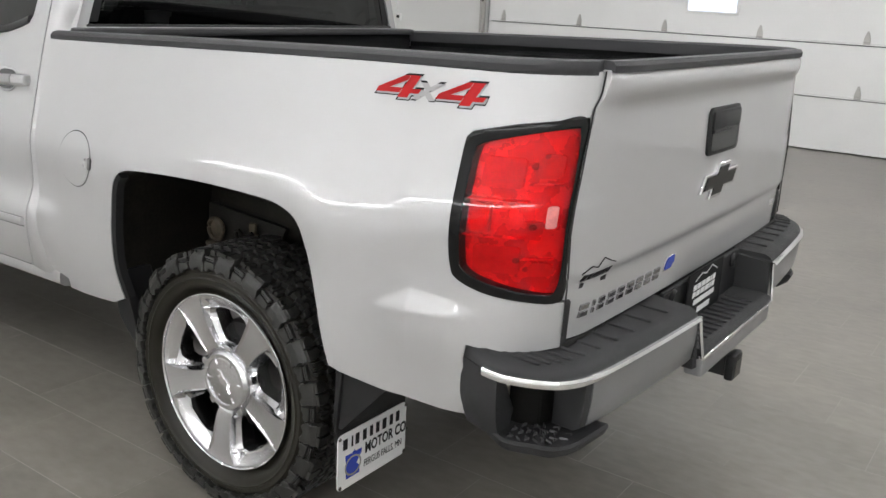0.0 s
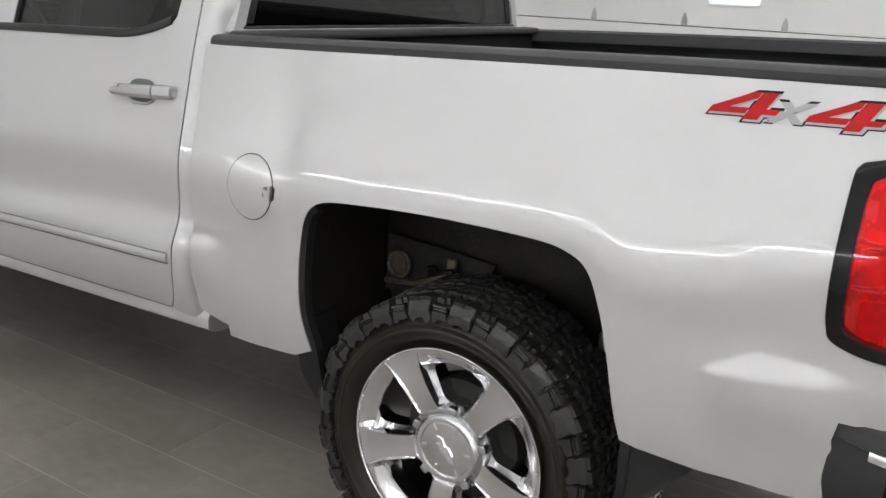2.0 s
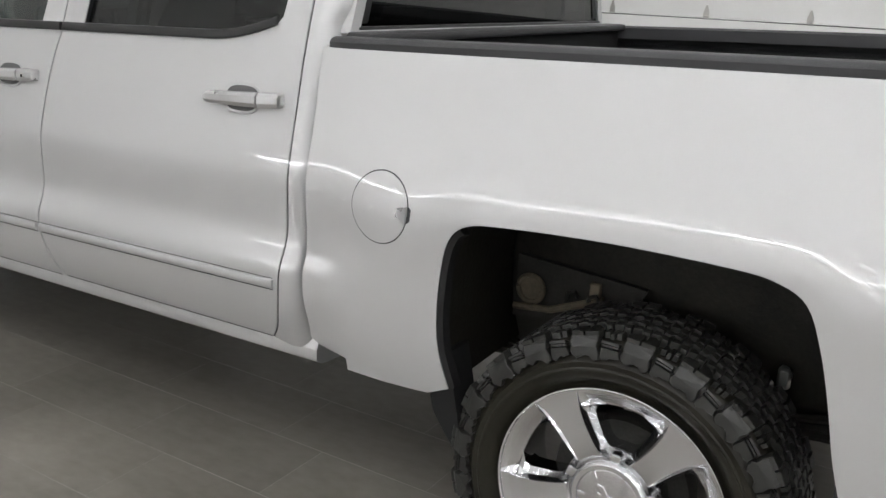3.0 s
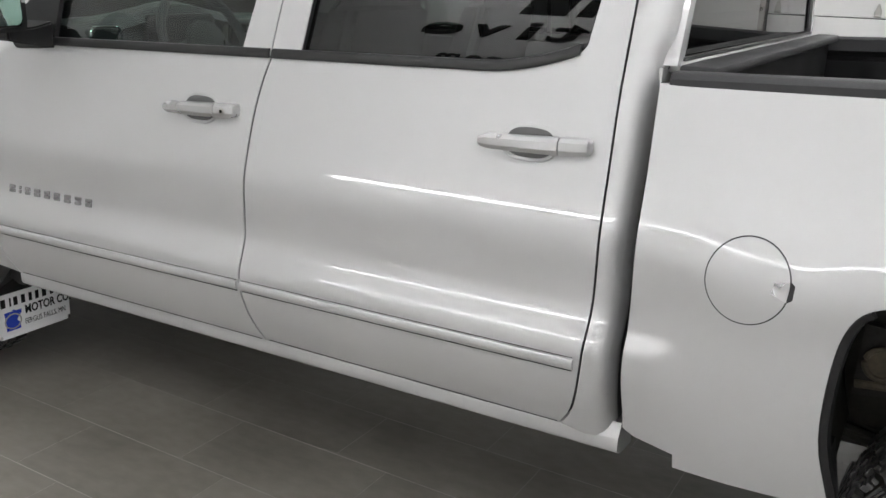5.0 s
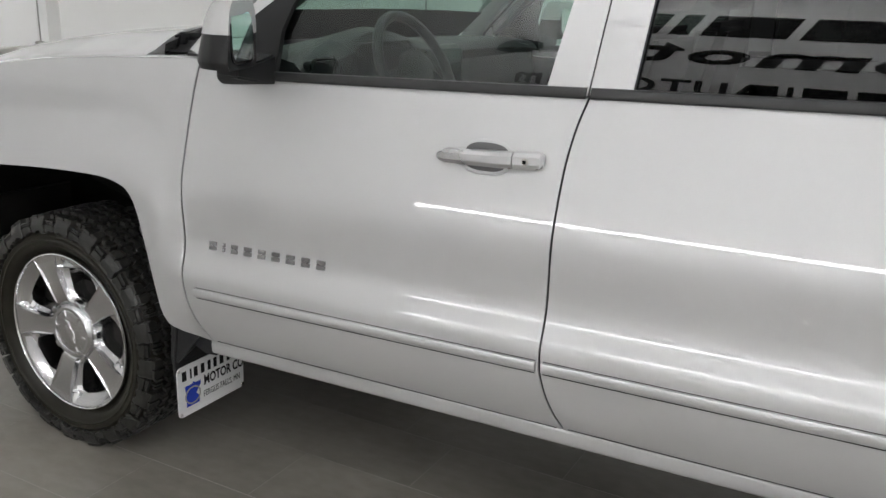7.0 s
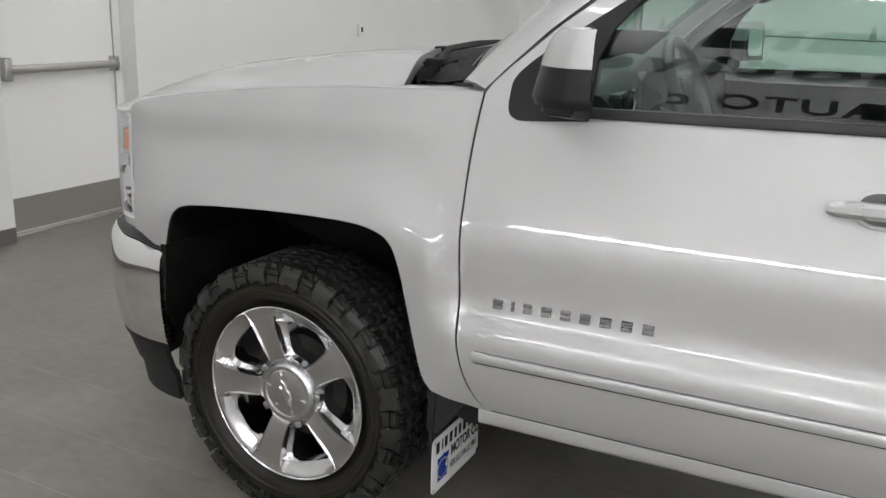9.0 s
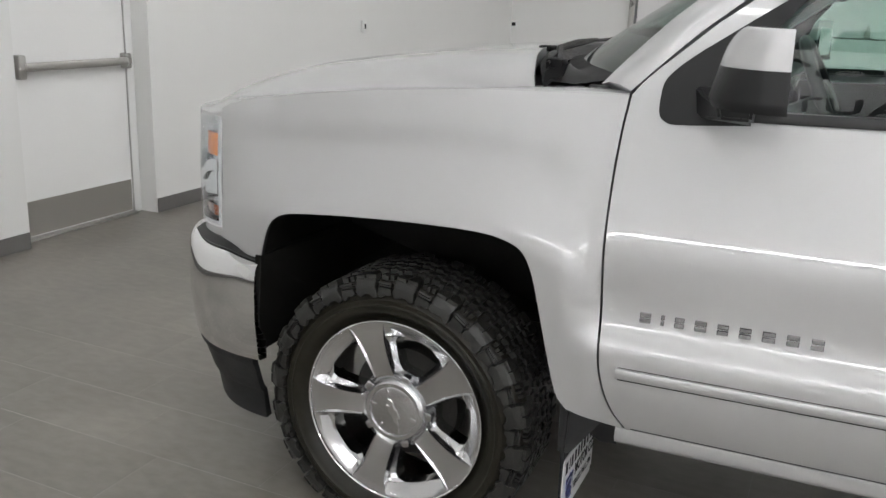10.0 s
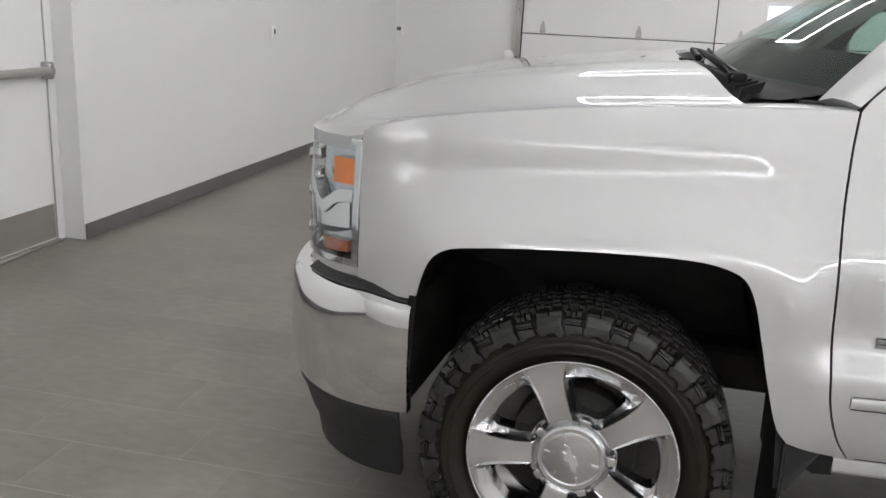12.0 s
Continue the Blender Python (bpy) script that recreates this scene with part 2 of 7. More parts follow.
def lerp_table(tab, q):
    """Smooth monotone-ish reading of a table of (key, value) with falling keys."""
    if q >= tab[0][0]:
        return tab[0][1] + (q - tab[0][0]) * (tab[0][1] - tab[1][1]) / (tab[0][0] - tab[1][0])
    for i in range(len(tab) - 1):
        (a, va), (b, vb) = tab[i], tab[i + 1]
        if q >= b:
            p = tab[max(i - 1, 0)]
            n = tab[min(i + 2, len(tab) - 1)]
            ma = (vb - p[1]) / (b - p[0]) if b != p[0] else 0
            mb = (n[1] - va) / (n[0] - a) if n[0] != a else 0
            h = b - a
            s = (q - a) / h
            return ((2 * s**3 - 3 * s**2 + 1) * va + (s**3 - 2 * s**2 + s) * h * ma
                    + (-2 * s**3 + 3 * s**2) * vb + (s**3 - s**2) * h * mb)
    return tab[-1][1]


def sstep(a, b, x):
    s = min(1.0, max(0.0, (x - a) / (b - a)))
    return s * s * (3 - 2 * s)


def curve(pts, n=6, closed=False):
    """Catmull-Rom points through pts (any dimension)."""
    pts = [np.array(p, float) for p in pts]
    out = []
    m = len(pts)
    for i in range(m if closed else m - 1):
        p0 = pts[(i - 1) % m] if closed or i > 0 else 2 * pts[0] - pts[1]
        p1, p2 = pts[i], pts[(i + 1) % m]
        p3 = pts[(i + 2) % m] if closed or i + 2 < m else 2 * pts[-1] - pts[-2]
        for k in range(n):
            s = k / n
            out.append(0.5 * ((2 * p1) + (p2 - p0) * s + (2 * p0 - 5 * p1 + 4 * p2 - p3) * s * s + (3 * p1 - p0 - 3 * p2 + p3) * s**3))
    if not closed:
        out.append(pts[-1])
    return [tuple(p) for p in out]


def loft(rings, closed=True, caps=True, bm=None, flip=False):
    """Skins rings of 3D points; closed: each ring is a loop."""
    bm = bm or bmesh.new()
    vs = [[bm.verts.new(p) for p in r] for r in rings]
    m = len(rings[0])
    for a, b in zip(vs, vs[1:]):
        for i in range(m if closed else m - 1):
            j = (i + 1) % m
            f = (a[i], a[j], b[j], b[i])
            bm.faces.new(f[::-1] if flip else f)
    if caps and closed:
        bm.faces.new(vs[0] if flip else vs[0][::-1])
        bm.faces.new(vs[-1][::-1] if flip else vs[-1])
    return bm


def fix(bm):
    bmesh.ops.recalc_face_normals(bm, faces=bm.faces)
    return bm


def box(x0, x1, y0, y1, z0, z1, bevel=0.0, seg=2, bm=None):
    own = bmesh.new()
    bmesh.ops.create_cube(own, size=1)
    bmesh.ops.scale(own, vec=(x1 - x0, y1 - y0, z1 - z0), verts=own.verts)
    bmesh.ops.translate(own, vec=((x0 + x1) / 2, (y0 + y1) / 2, (z0 + z1) / 2), verts=own.verts)
    if bevel:
        bmesh.ops.bevel(own, geom=own.edges[:], offset=bevel, segments=seg, affect="EDGES", profile=0.5)
    if bm is None:
        return own
    return join(bm, own)


def join(bm, other):
    me = bpy.data.meshes.new("joined")
    other.to_mesh(me)
    other.free()
    bm.from_mesh(me)
    bpy.data.meshes.remove(me)
    return bm


def tube(pts, r, n=8, bm=None, caps=True):
    """A round bar along points; r: one radius or one for each point."""
    pts = [Vector(p) for p in pts]
    rs = r if isinstance(r, (list, tuple)) else [r] * len(pts)
    rings = []
    up = Vector((0, 0, 1))
    for i, p in enumerate(pts):
        d = (pts[min(i + 1, len(pts) - 1)] - pts[max(i - 1, 0)]).normalized()
        a = d.cross(up)
        if a.length < 1e-3:
            a = d.cross(Vector((1, 0, 0)))
        a.normalize()
        b = a.cross(d).normalized()
        rings.append([p + a * math.cos(2 * math.pi * k / n) * rs[i] + b * math.sin(2 * math.pi * k / n) * rs[i] for k in range(n)])
    got = fix(loft(rings, True, caps))
    return join(bm, got) if bm else got


def prism(outline, place, depth, bevel=0.0, seg=2):
    """A flat outline (u, v) pushed out along n; place(u, v, n) gives the 3D point."""
    bm = bmesh.new()
    a = [bm.verts.new(place(u, v, 0)) for u, v in outline]
    b = [bm.verts.new(place(u, v, depth)) for u, v in outline]
    m = len(a)
    bm.faces.new(a[::-1])
    top = bm.faces.new(b)
    for i in range(m):
        bm.faces.new((a[i], a[(i + 1) % m], b[(i + 1) % m], b[i]))
    fix(bm)
    if bevel:
        bmesh.ops.bevel(bm, geom=list(top.edges), offset=bevel, segments=seg, affect="EDGES", profile=0.5)
    return bm


def lathe(profile, n, place):
    """Turns (radius, offset) about an axis; place(r cos, r sin, offset)."""
    rings = []
    for k in range(n):
        c, s = math.cos(2 * math.pi * k / n), math.sin(2 * math.pi * k / n)
        rings.append([place(r * c, r * s, o) for r, o in profile])
    return fix(loft(rings + [rings[0]], False, False))


def rounded(x0, x1, z0, z1, r, n=5):
    out = []
    for cx, cz, a0 in ((x1 - r, z1 - r, 0), (x0 + r, z1 - r, 90), (x0 + r, z0 + r, 180), (x1 - r, z0 + r, 270)):
        for k in range(n + 1):
            a = radians(a0 + 90 * k / n)
            out.append((cx + r * math.cos(a), cz + r * math.sin(a)))
    return out


def mirrored(bm, mid):
    """A copy of bm on the other side of the plane y = mid."""
    other = bm.copy()
    for v in other.verts:
        v.co.y = 2 * mid - v.co.y
    bmesh.ops.reverse_faces(other, faces=other.faces)
    return other


def lettering(text, size, place, depth, bm=None, squeeze=1.0, bold=0.0):
    """Letters of the built-in font as a solid mesh; place(u, v, n)."""
    cu = bpy.data.curves.new("letters", "FONT")
    cu.body, cu.size, cu.extrude, cu.align_x = text, size, 0.5, "LEFT"
    cu.resolution_u, cu.offset = 3, bold
    ob = bpy.data.objects.new("letters", cu)
    me = bpy.data.meshes.new_from_object(ob)
    got = bmesh.new()
    got.from_mesh(me)
    bpy.data.objects.remove(ob)
    bpy.data.curves.remove(cu)
    bpy.data.meshes.remove(me)
    for v in got.verts:
        v.co = place(v.co.x * squeeze, v.co.y, depth if v.co.z > 0 else 0.0)
    fix(got)
    return join(bm, got) if bm else got


def letter_in(char, u0, u1, v0, v1, place, depth, shear=0.0, bm=None, bold=0.02):
    """One letter stretched to fill a given field."""
    got = lettering(char, 1.0, lambda u, v, n: Vector((u, v, n)), 1.0, bold=bold)
    xs, ys = [v.co.x for v in got.verts], [v.co.y for v in got.verts]
    a, b, c, d = min(xs), max(xs), min(ys), max(ys)
    for v in got.verts:
        q = v0 + (v.co.y - c) / (d - c) * (v1 - v0)
        v.co = place(u0 + (v.co.x - a) / (b - a) * (u1 - u0) + shear * (q - v0), q, depth if v.co.z > 0.5 else 0.0)
    fix(got)
    return join(bm, got) if bm else got


# ---- the room ----
def room():
    def slab(name, b, m, label, cat, bev=0.0):
        return tagged(part(name, b, m, label=label, smooth=False, kind="structure"), category=cat)
    T = 0.2
    # far wall with the opening of the overhead door
    GX0, GX1, GZ = -5.25, 0.85, 3.15
    b = box(WALL_L - T, GX0, WALL_B, WALL_B + T, 0, CEIL)
    box(GX1, WALL_R + T, WALL_B, WALL_B + T, 0, CEIL, bm=b)
    box(GX0, GX1, WALL_B, WALL_B + T, GZ, CEIL, bm=b)
    slab("wall_far", b, WALL, "white painted wall round the overhead door", "wall")
    # wall with the push-bar door
    DY0, DY1, DZ = 1.80, 2.865, 2.14
    b = box(WALL_L - T, WALL_L, WALL_N - T, DY0, 0, CEIL)
    box(WALL_L - T, WALL_L, DY1, WALL_B, 0, CEIL, bm=b)
    box(WALL_L - T, WALL_L, DY0, DY1, DZ, CEIL, bm=b)
    slab("wall_door_side", b, WALL, "white painted wall with a recessed steel door", "wall")
    slab("wall_near", box(WALL_L, WALL_R + T, WALL_N - T, WALL_N, 0, CEIL), WALL, "tall white wall with black lettering", "wall")
    slab("wall_end", box(WALL_R, WALL_R + T, WALL_N, WALL_B, 0, CEIL), WALL, "plain white wall closing the room", "wall")
    slab("ceiling", box(WALL_L - T, WALL_R + T, WALL_N - T, WALL_B + T, CEIL, CEIL + 0.2), CEILM, "white painted ceiling of the showroom", "ceiling")
    # skirting tiles
    def skirt(name, horizontal, a0, a1, face, out):
        base = None
        a = a0
        root = holder(name, (face, a0, 0) if not horizontal else (a0, face, 0), "dark grey tile skirting along a white wall", "skirting", kind="structure")
        while a < a1 - 0.02:
            e = min(a + 0.61, a1)
            lo, hi = sorted((face, face + out))
            b = box(a + 0.0015, e - 0.0015, lo, hi, 0.002, 0.10, 0.002, 1) if horizontal else box(lo, hi, a + 0.0015, e - 0.0015, 0.002, 0.10, 0.002, 1)
            part("base_tile", b, BASE, root)
            a = e
    skirt("baseboard_door_side", False, DY1 + 0.004, WALL_B - 0.012, WALL_L, 0.011)
    skirt("baseboard_beside_door", False, -3.6, DY0 - 0.004, WALL_L, 0.011)
    skirt("baseboard_far", True, WALL_L + 0.012, GX0 - 0.03, WALL_B, -0.011)
    # steel door in its recess
    dx = WALL_L - 0.15
    root = holder("door_1", (dx, 2.33, 0), "white steel door with push bar and kick plate", "door", kind="structure")
    part("door_leaf", box(dx - 0.045, dx, 1.875, 2.795, 0.012, 2.09, 0.002, 1), DOORP, root)
    f = box(dx - 0.06, dx + 0.012, 2.80, 2.863, 0, 2.135, 0.003, 1)
    box(dx - 0.06, dx + 0.012, 1.802, 1.868, 0, 2.135, 0.003, 1, bm=f)
    box(dx - 0.06, dx + 0.012, 1.868, 2.80, 2.095, 2.135, 0.003, 1, bm=f)
    part("door_frame", f, DOORP, root)
    part("seal_strip", box(dx + 0.0, dx + 0.008, 2.796, 2.802, 0.01, 2.09), STEEL, root)
    part("kick_plate", box(dx + 0.0015, dx + 0.004, 1.885, 2.785, 0.02, 0.235, 0.001, 1), KICK, root, "brushed steel kick plate")
    part("threshold", box(dx - 0.06, dx + 0.05, 1.87, 2.80, 0.0, 0.013, 0.003, 1), STEEL, root)
    bar = part("push_bar", box(dx + 0.045, dx + 0.085, 1.94, 2.78, 1.015, 1.065, 0.012, 3), STEEL, root, "chromed crash bar")
    part("bar_mount", box(dx + 0.001, dx + 0.07, 1.90, 1.955, 0.97, 1.11, 0.012, 3), STEEL, bar)
    part("bar_latch", box(dx + 0.001, dx + 0.07, 2.745, 2.79, 0.99, 1.09, 0.012, 3), STEEL, bar)
    # small white controls on the walls
    def control(x, y, z, nx, ny, name, label):
        if nx:
            b = box(x, x + 0.028, y - 0.036, y + 0.036, z - 0.055, z + 0.055, 0.005, 2)
            s = box(x + 0.0281, x + 0.0295, y - 0.005, y + 0.026, z - 0.02, z + 0.025, 0.0005, 1)
        else:
            b = box(x - 0.045, x + 0.045, y - 0.028, y, z - 0.055, z + 0.055, 0.005, 2)
            s = box(x - 0.03, x + 0.025, y - 0.0295, y - 0.0281, z - 0.015, z + 0.03, 0.0005, 1)
        t = tagged(part(name, b, DOORP), label, "wall control")
        part("display", s, SCREEN, t)
    control(WALL_L, 5.70, 1.225, 1, 0, "wall_switch", "small white wall switch with a dark rocker")
    control(-6.83, WALL_B, 1.20, 0, 1, "thermostat", "small white thermostat with a dark display")
    # overhead sectional door
    root = holder("garage_door", ((GX0 + GX1) / 2, WALL_B, 0), "closed white sectional overhead door with steel hinges", "garage door", kind="structure")
    fy = WALL_B + 0.03
    for i in range(5):
        z0, z1 = 0.012 + 0.614 * i, 0.614 * (i + 1) + 0.004
        sec = part("door_section", box(GX0 + 0.04, GX1 - 0.04, fy, fy + 0.045, z0, z1, 0.004, 1), GARAGE, root)
        part("section_ridge", box(GX0 + 0.045, GX1 - 0.045, fy - 0.012, fy - 0.0005, z0 + 0.003, z0 + 0.022, 0.004, 1), GARAGE, sec)
        for g in range(4):
            zz = z0 + 0.13 + g * 0.12
            part("panel_groove", box(GX0 + 0.05, GX1 - 0.05, fy - 0.0022, fy - 0.0002, zz, zz + 0.004), GARAGE, sec)
        if i:
            for hx in (-4.95, -3.75, -2.54, -1.335, -0.135, 0.7):
                hb = prism([(-0.032, -0.05), (0.032, -0.05), (0.030, 0.01), (0.008, 0.085), (-0.008, 0.085), (-0.030, 0.01)],
                           lambda u, v, n, hx=hx, z0=z0: Vector((hx + u * 1.15, fy - 0.013 - n, z0 + 0.065 + v * 1.1)), 0.006, 0.002, 1)
                tube([(hx - 0.035, fy - 0.024, z0 + 0.03), (hx + 0.035, fy - 0.024, z0 + 0.03)], 0.009, 8, bm=hb)
                part("hinge", hb, STEEL, root)
        if i == 2:
            for wx in (-1.955,):
                w = part("window_frame", prism(rounded(wx - 0.335, wx + 0.335, z0 + 0.255, z0 + 0.50, 0.03), lambda u, v, n: Vector((u, fy - 0.0005 - n, v)), 0.016, 0.004, 1), DOORP, root)
                part("pane", prism(rounded(wx - 0.30, wx + 0.30, z0 + 0.285, z0 + 0.465, 0.015), lambda u, v, n: Vector((u, fy - 0.0168 - n, v)), 0.002), PANE_LIGHT, w)
    for sx in (GX0, GX1):
        tr = box(sx - 0.035, sx - 0.005, WALL_B - 0.11, WALL_B - 0.002, 0.05, 3.1, 0.002, 1)
        box(sx - 0.005, sx + 0.035, WALL_B - 0.09, WALL_B - 0.05, 0.05, 3.1, 0.002, 1, bm=tr)
        part("door_track", tr, STEEL, root)
    # low white guard post beside the track
    post = lathe([(0.0, 1.02), (0.045, 1.015), (0.068, 0.99), (0.075, 0.95), (0.075, 0.0)], 24, lambda a, c, o: Vector((-5.34 + a, 9.52 + c, o)))
    tagged(part("guard_post", post, DOORP), "white steel guard post beside the overhead door", "bollard")


room()

# ceiling light frames: rectangles of linear tubes
def light_frame(x0, x1, y0, y1, z, r=0.022):
    root = holder("ceiling_light_frame", ((x0 + x1) / 2, (y0 + y1) / 2, z), "rectangular frame of white linear tube lights under the ceiling, two added as fill", "ceiling light", "ceiling light frames")
    for k, (a, b) in enumerate((((x0, y0), (x1, y0)), ((x1, y0), (x1, y1)), ((x1, y1), (x0, y1)), ((x0, y1), (x0, y0)))):
        d = (Vector((*b, 0)) - Vector((*a, 0))).normalized() * 0.03
        p, q = Vector((*a, z)) + d, Vector((*b, z)) - d
        hb = tube([p + Vector((0, 0, 0.045)), q + Vector((0, 0, 0.045))], 0.03, 6)
        h = part("housing", hb, DOORP, root)
        part("tube", tube([p, q], r, 8), TUBE, h, "glowing white tube")
    return root

# ---- the pickup truck: surface of its side ----
C = 1.222           # middle plane of the truck
RAKE = 0.018        # the body stands slightly nose-down
truck = holder("pickup_truck", (-1.7, C, 0), "silver crew cab pickup truck with chrome wheels, parked on grey tiles", "pickup truck")

# lean of the flank (outward run for each metre down) at heights above the raked base line
DOOR_LEAN = [(1.40, 0.29), (1.30, 0.275), (1.20, 0.265), (1.10, 0.262), (1.055, 0.248), (1.034, 0.232), (1.014, 0.205), (0.995, 0.13), (0.975, 0.05), (0.95, 0.0), (0.90, -0.02), (0.858, 0.03), (0.832, 0.18),
             (0.812, 0.305), (0.799, 0.362), (0.784, 0.400), (0.768, 0.382), (0.753, 0.29), (0.738, 0.13), (0.724, 0.0), (0.69, -0.06), (0.64, -0.18), (0.59, -0.32), (0.55, -0.42), (0.48, -0.45)]
BED_LEAN = [(1.40, 0.30), (1.31, 0.22), (1.27, 0.17), (1.24, 0.158), (1.20, 0.157), (1.16, 0.164), (1.12, 0.180), (1.08, 0.205), (1.055, 0.190), (1.035, 0.172), (1.018, 0.150), (1.0, 0.09), (0.978, 0.0), (0.95, -0.05),
            (0.91, -0.06), (0.88, -0.02), (0.84, 0.04), (0.80, 0.02), (0.76, 0.0), (0.70, -0.02), (0.62, -0.12), (0.52, -0.2)]
FEN_LEAN = [(1.40, 1.0), (1.36, 0.72), (1.33, 0.50), (1.30, 0.33), (1.275, 0.26), (1.25, 0.23), (1.22, 0.22), (1.20, 0.22), (1.17, 0.24), (1.13, 0.29), (1.09, 0.33), (1.06, 0.285), (1.037, 0.236),
            (1.015, 0.19), (0.99, 0.09), (0.965, 0.02), (0.94, 0.0), (0.8, 0.0), (0.65, -0.03), (0.5, -0.05)]


def flank_table(lean, q0, y0):
    """Adds up a lean from the height q0, where the flank lies at y0."""
    qs = np.arange(1.46, 0.46, -0.004)
    sl = np.array([lerp_table(lean, q) for q in qs])
    ys = np.concatenate(([0], np.cumsum(-(sl[1:] + sl[:-1]) / 2 * 0.004)))
    k = int(np.argmin(abs(qs - q0)))
    ys = ys - ys[k] + y0
    return qs[::-1].copy(), ys[::-1].copy()


DOOR_Y, BED_Y, FEN_Y = flank_table(DOOR_LEAN, 0.715, 0.2005), flank_table(BED_LEAN, 0.75, 0.213), flank_table(FEN_LEAN, 0.8, 0.214)
DOOR_TOP = float(np.interp(1.36, *DOOR_Y))


# height of the bed side's shoulder along the truck
SHOULDER = curve([(-0.90, 1.060), (-0.74, 1.058), (-0.64, 1.037), (-0.54, 1.024), (-0.49, 1.027), (-0.43, 1.047), (-0.36, 1.053), (-0.22, 1.054), (-0.10, 1.060), (0.05, 1.067), (0.20, 1.071),
                  (0.31, 1.069), (0.36, 1.058), (0.42, 1.024), (0.48, 1.026), (0.56, 1.036), (0.64, 1.047), (0.69, 1.076), (0.76, 1.086), (0.90, 1.097), (1.10, 1.11)], 6)
SHOULDER_X, SHOULDER_Z = [p[0] for p in SHOULDER], [p[1] for p in SHOULDER]


# height of the front flare's shoulder
FLARE = curve([(-4.30, 0.955), (-4.0, 0.968), (-3.71, 0.987), (-3.50, 1.003), (-3.40, 1.009), (-3.33, 1.010), (-3.27, 0.999), (-3.195, 0.953), (-3.14, 0.910), (-3.09, 0.880), (-3.00, 0.865)], 6)
FLARE_X, FLARE_Z = [p[0] for p in FLARE], [p[1] for p in FLARE]


# pressed lines round the two wheel bulges
FENDER_LINE = curve([(-4.40, 1.150), (-3.86, 1.165), (-3.46, 1.184), (-3.30, 1.190), (-3.225, 1.178), (-3.170, 1.140), (-3.150, 1.07), (-3.145, 0.96), (-3.14, 0.75)], 8)
BED_LINE = curve([(-0.748, 0.70), (-0.742, 0.85), (-0.738, 1.05), (-0.722, 1.150), (-0.675, 1.200), (-0.60, 1.217), (-0.40, 1.230), (-0.187, 1.240), (0.426, 1.257), (0.9, 1.265)], 8)


def line_gap(x, z, line):
    """Signed distance to a line drawn towards +x: positive above it."""
    best = (9.0, 1.0)
    for (x0, z0), (x1, z1) in zip(line, line[1:]):
        dx, dz = x1 - x0, z1 - z0
        k = min(1.0, max(0.0, ((x - x0) * dx + (z - z0) * dz) / (dx * dx + dz * dz)))
        d = math.hypot(x - x0 - k * dx, z - z0 - k * dz)
        if d < best[0]:
            best = (d, dx * (z - z0) - dz * (x - x0))
    return best[0] if best[1] > 0 else -best[0]


def crease(d, a, la, b, lb):
    """A fold: the sheet leans in by a over la above the line and out by b over lb below it."""
    if d > 0:
        d = min(d, la)
        return -a * (d - d * d / (2 * la))
    d = max(d, -lb)
    return b * (d + d * d / (2 * lb))


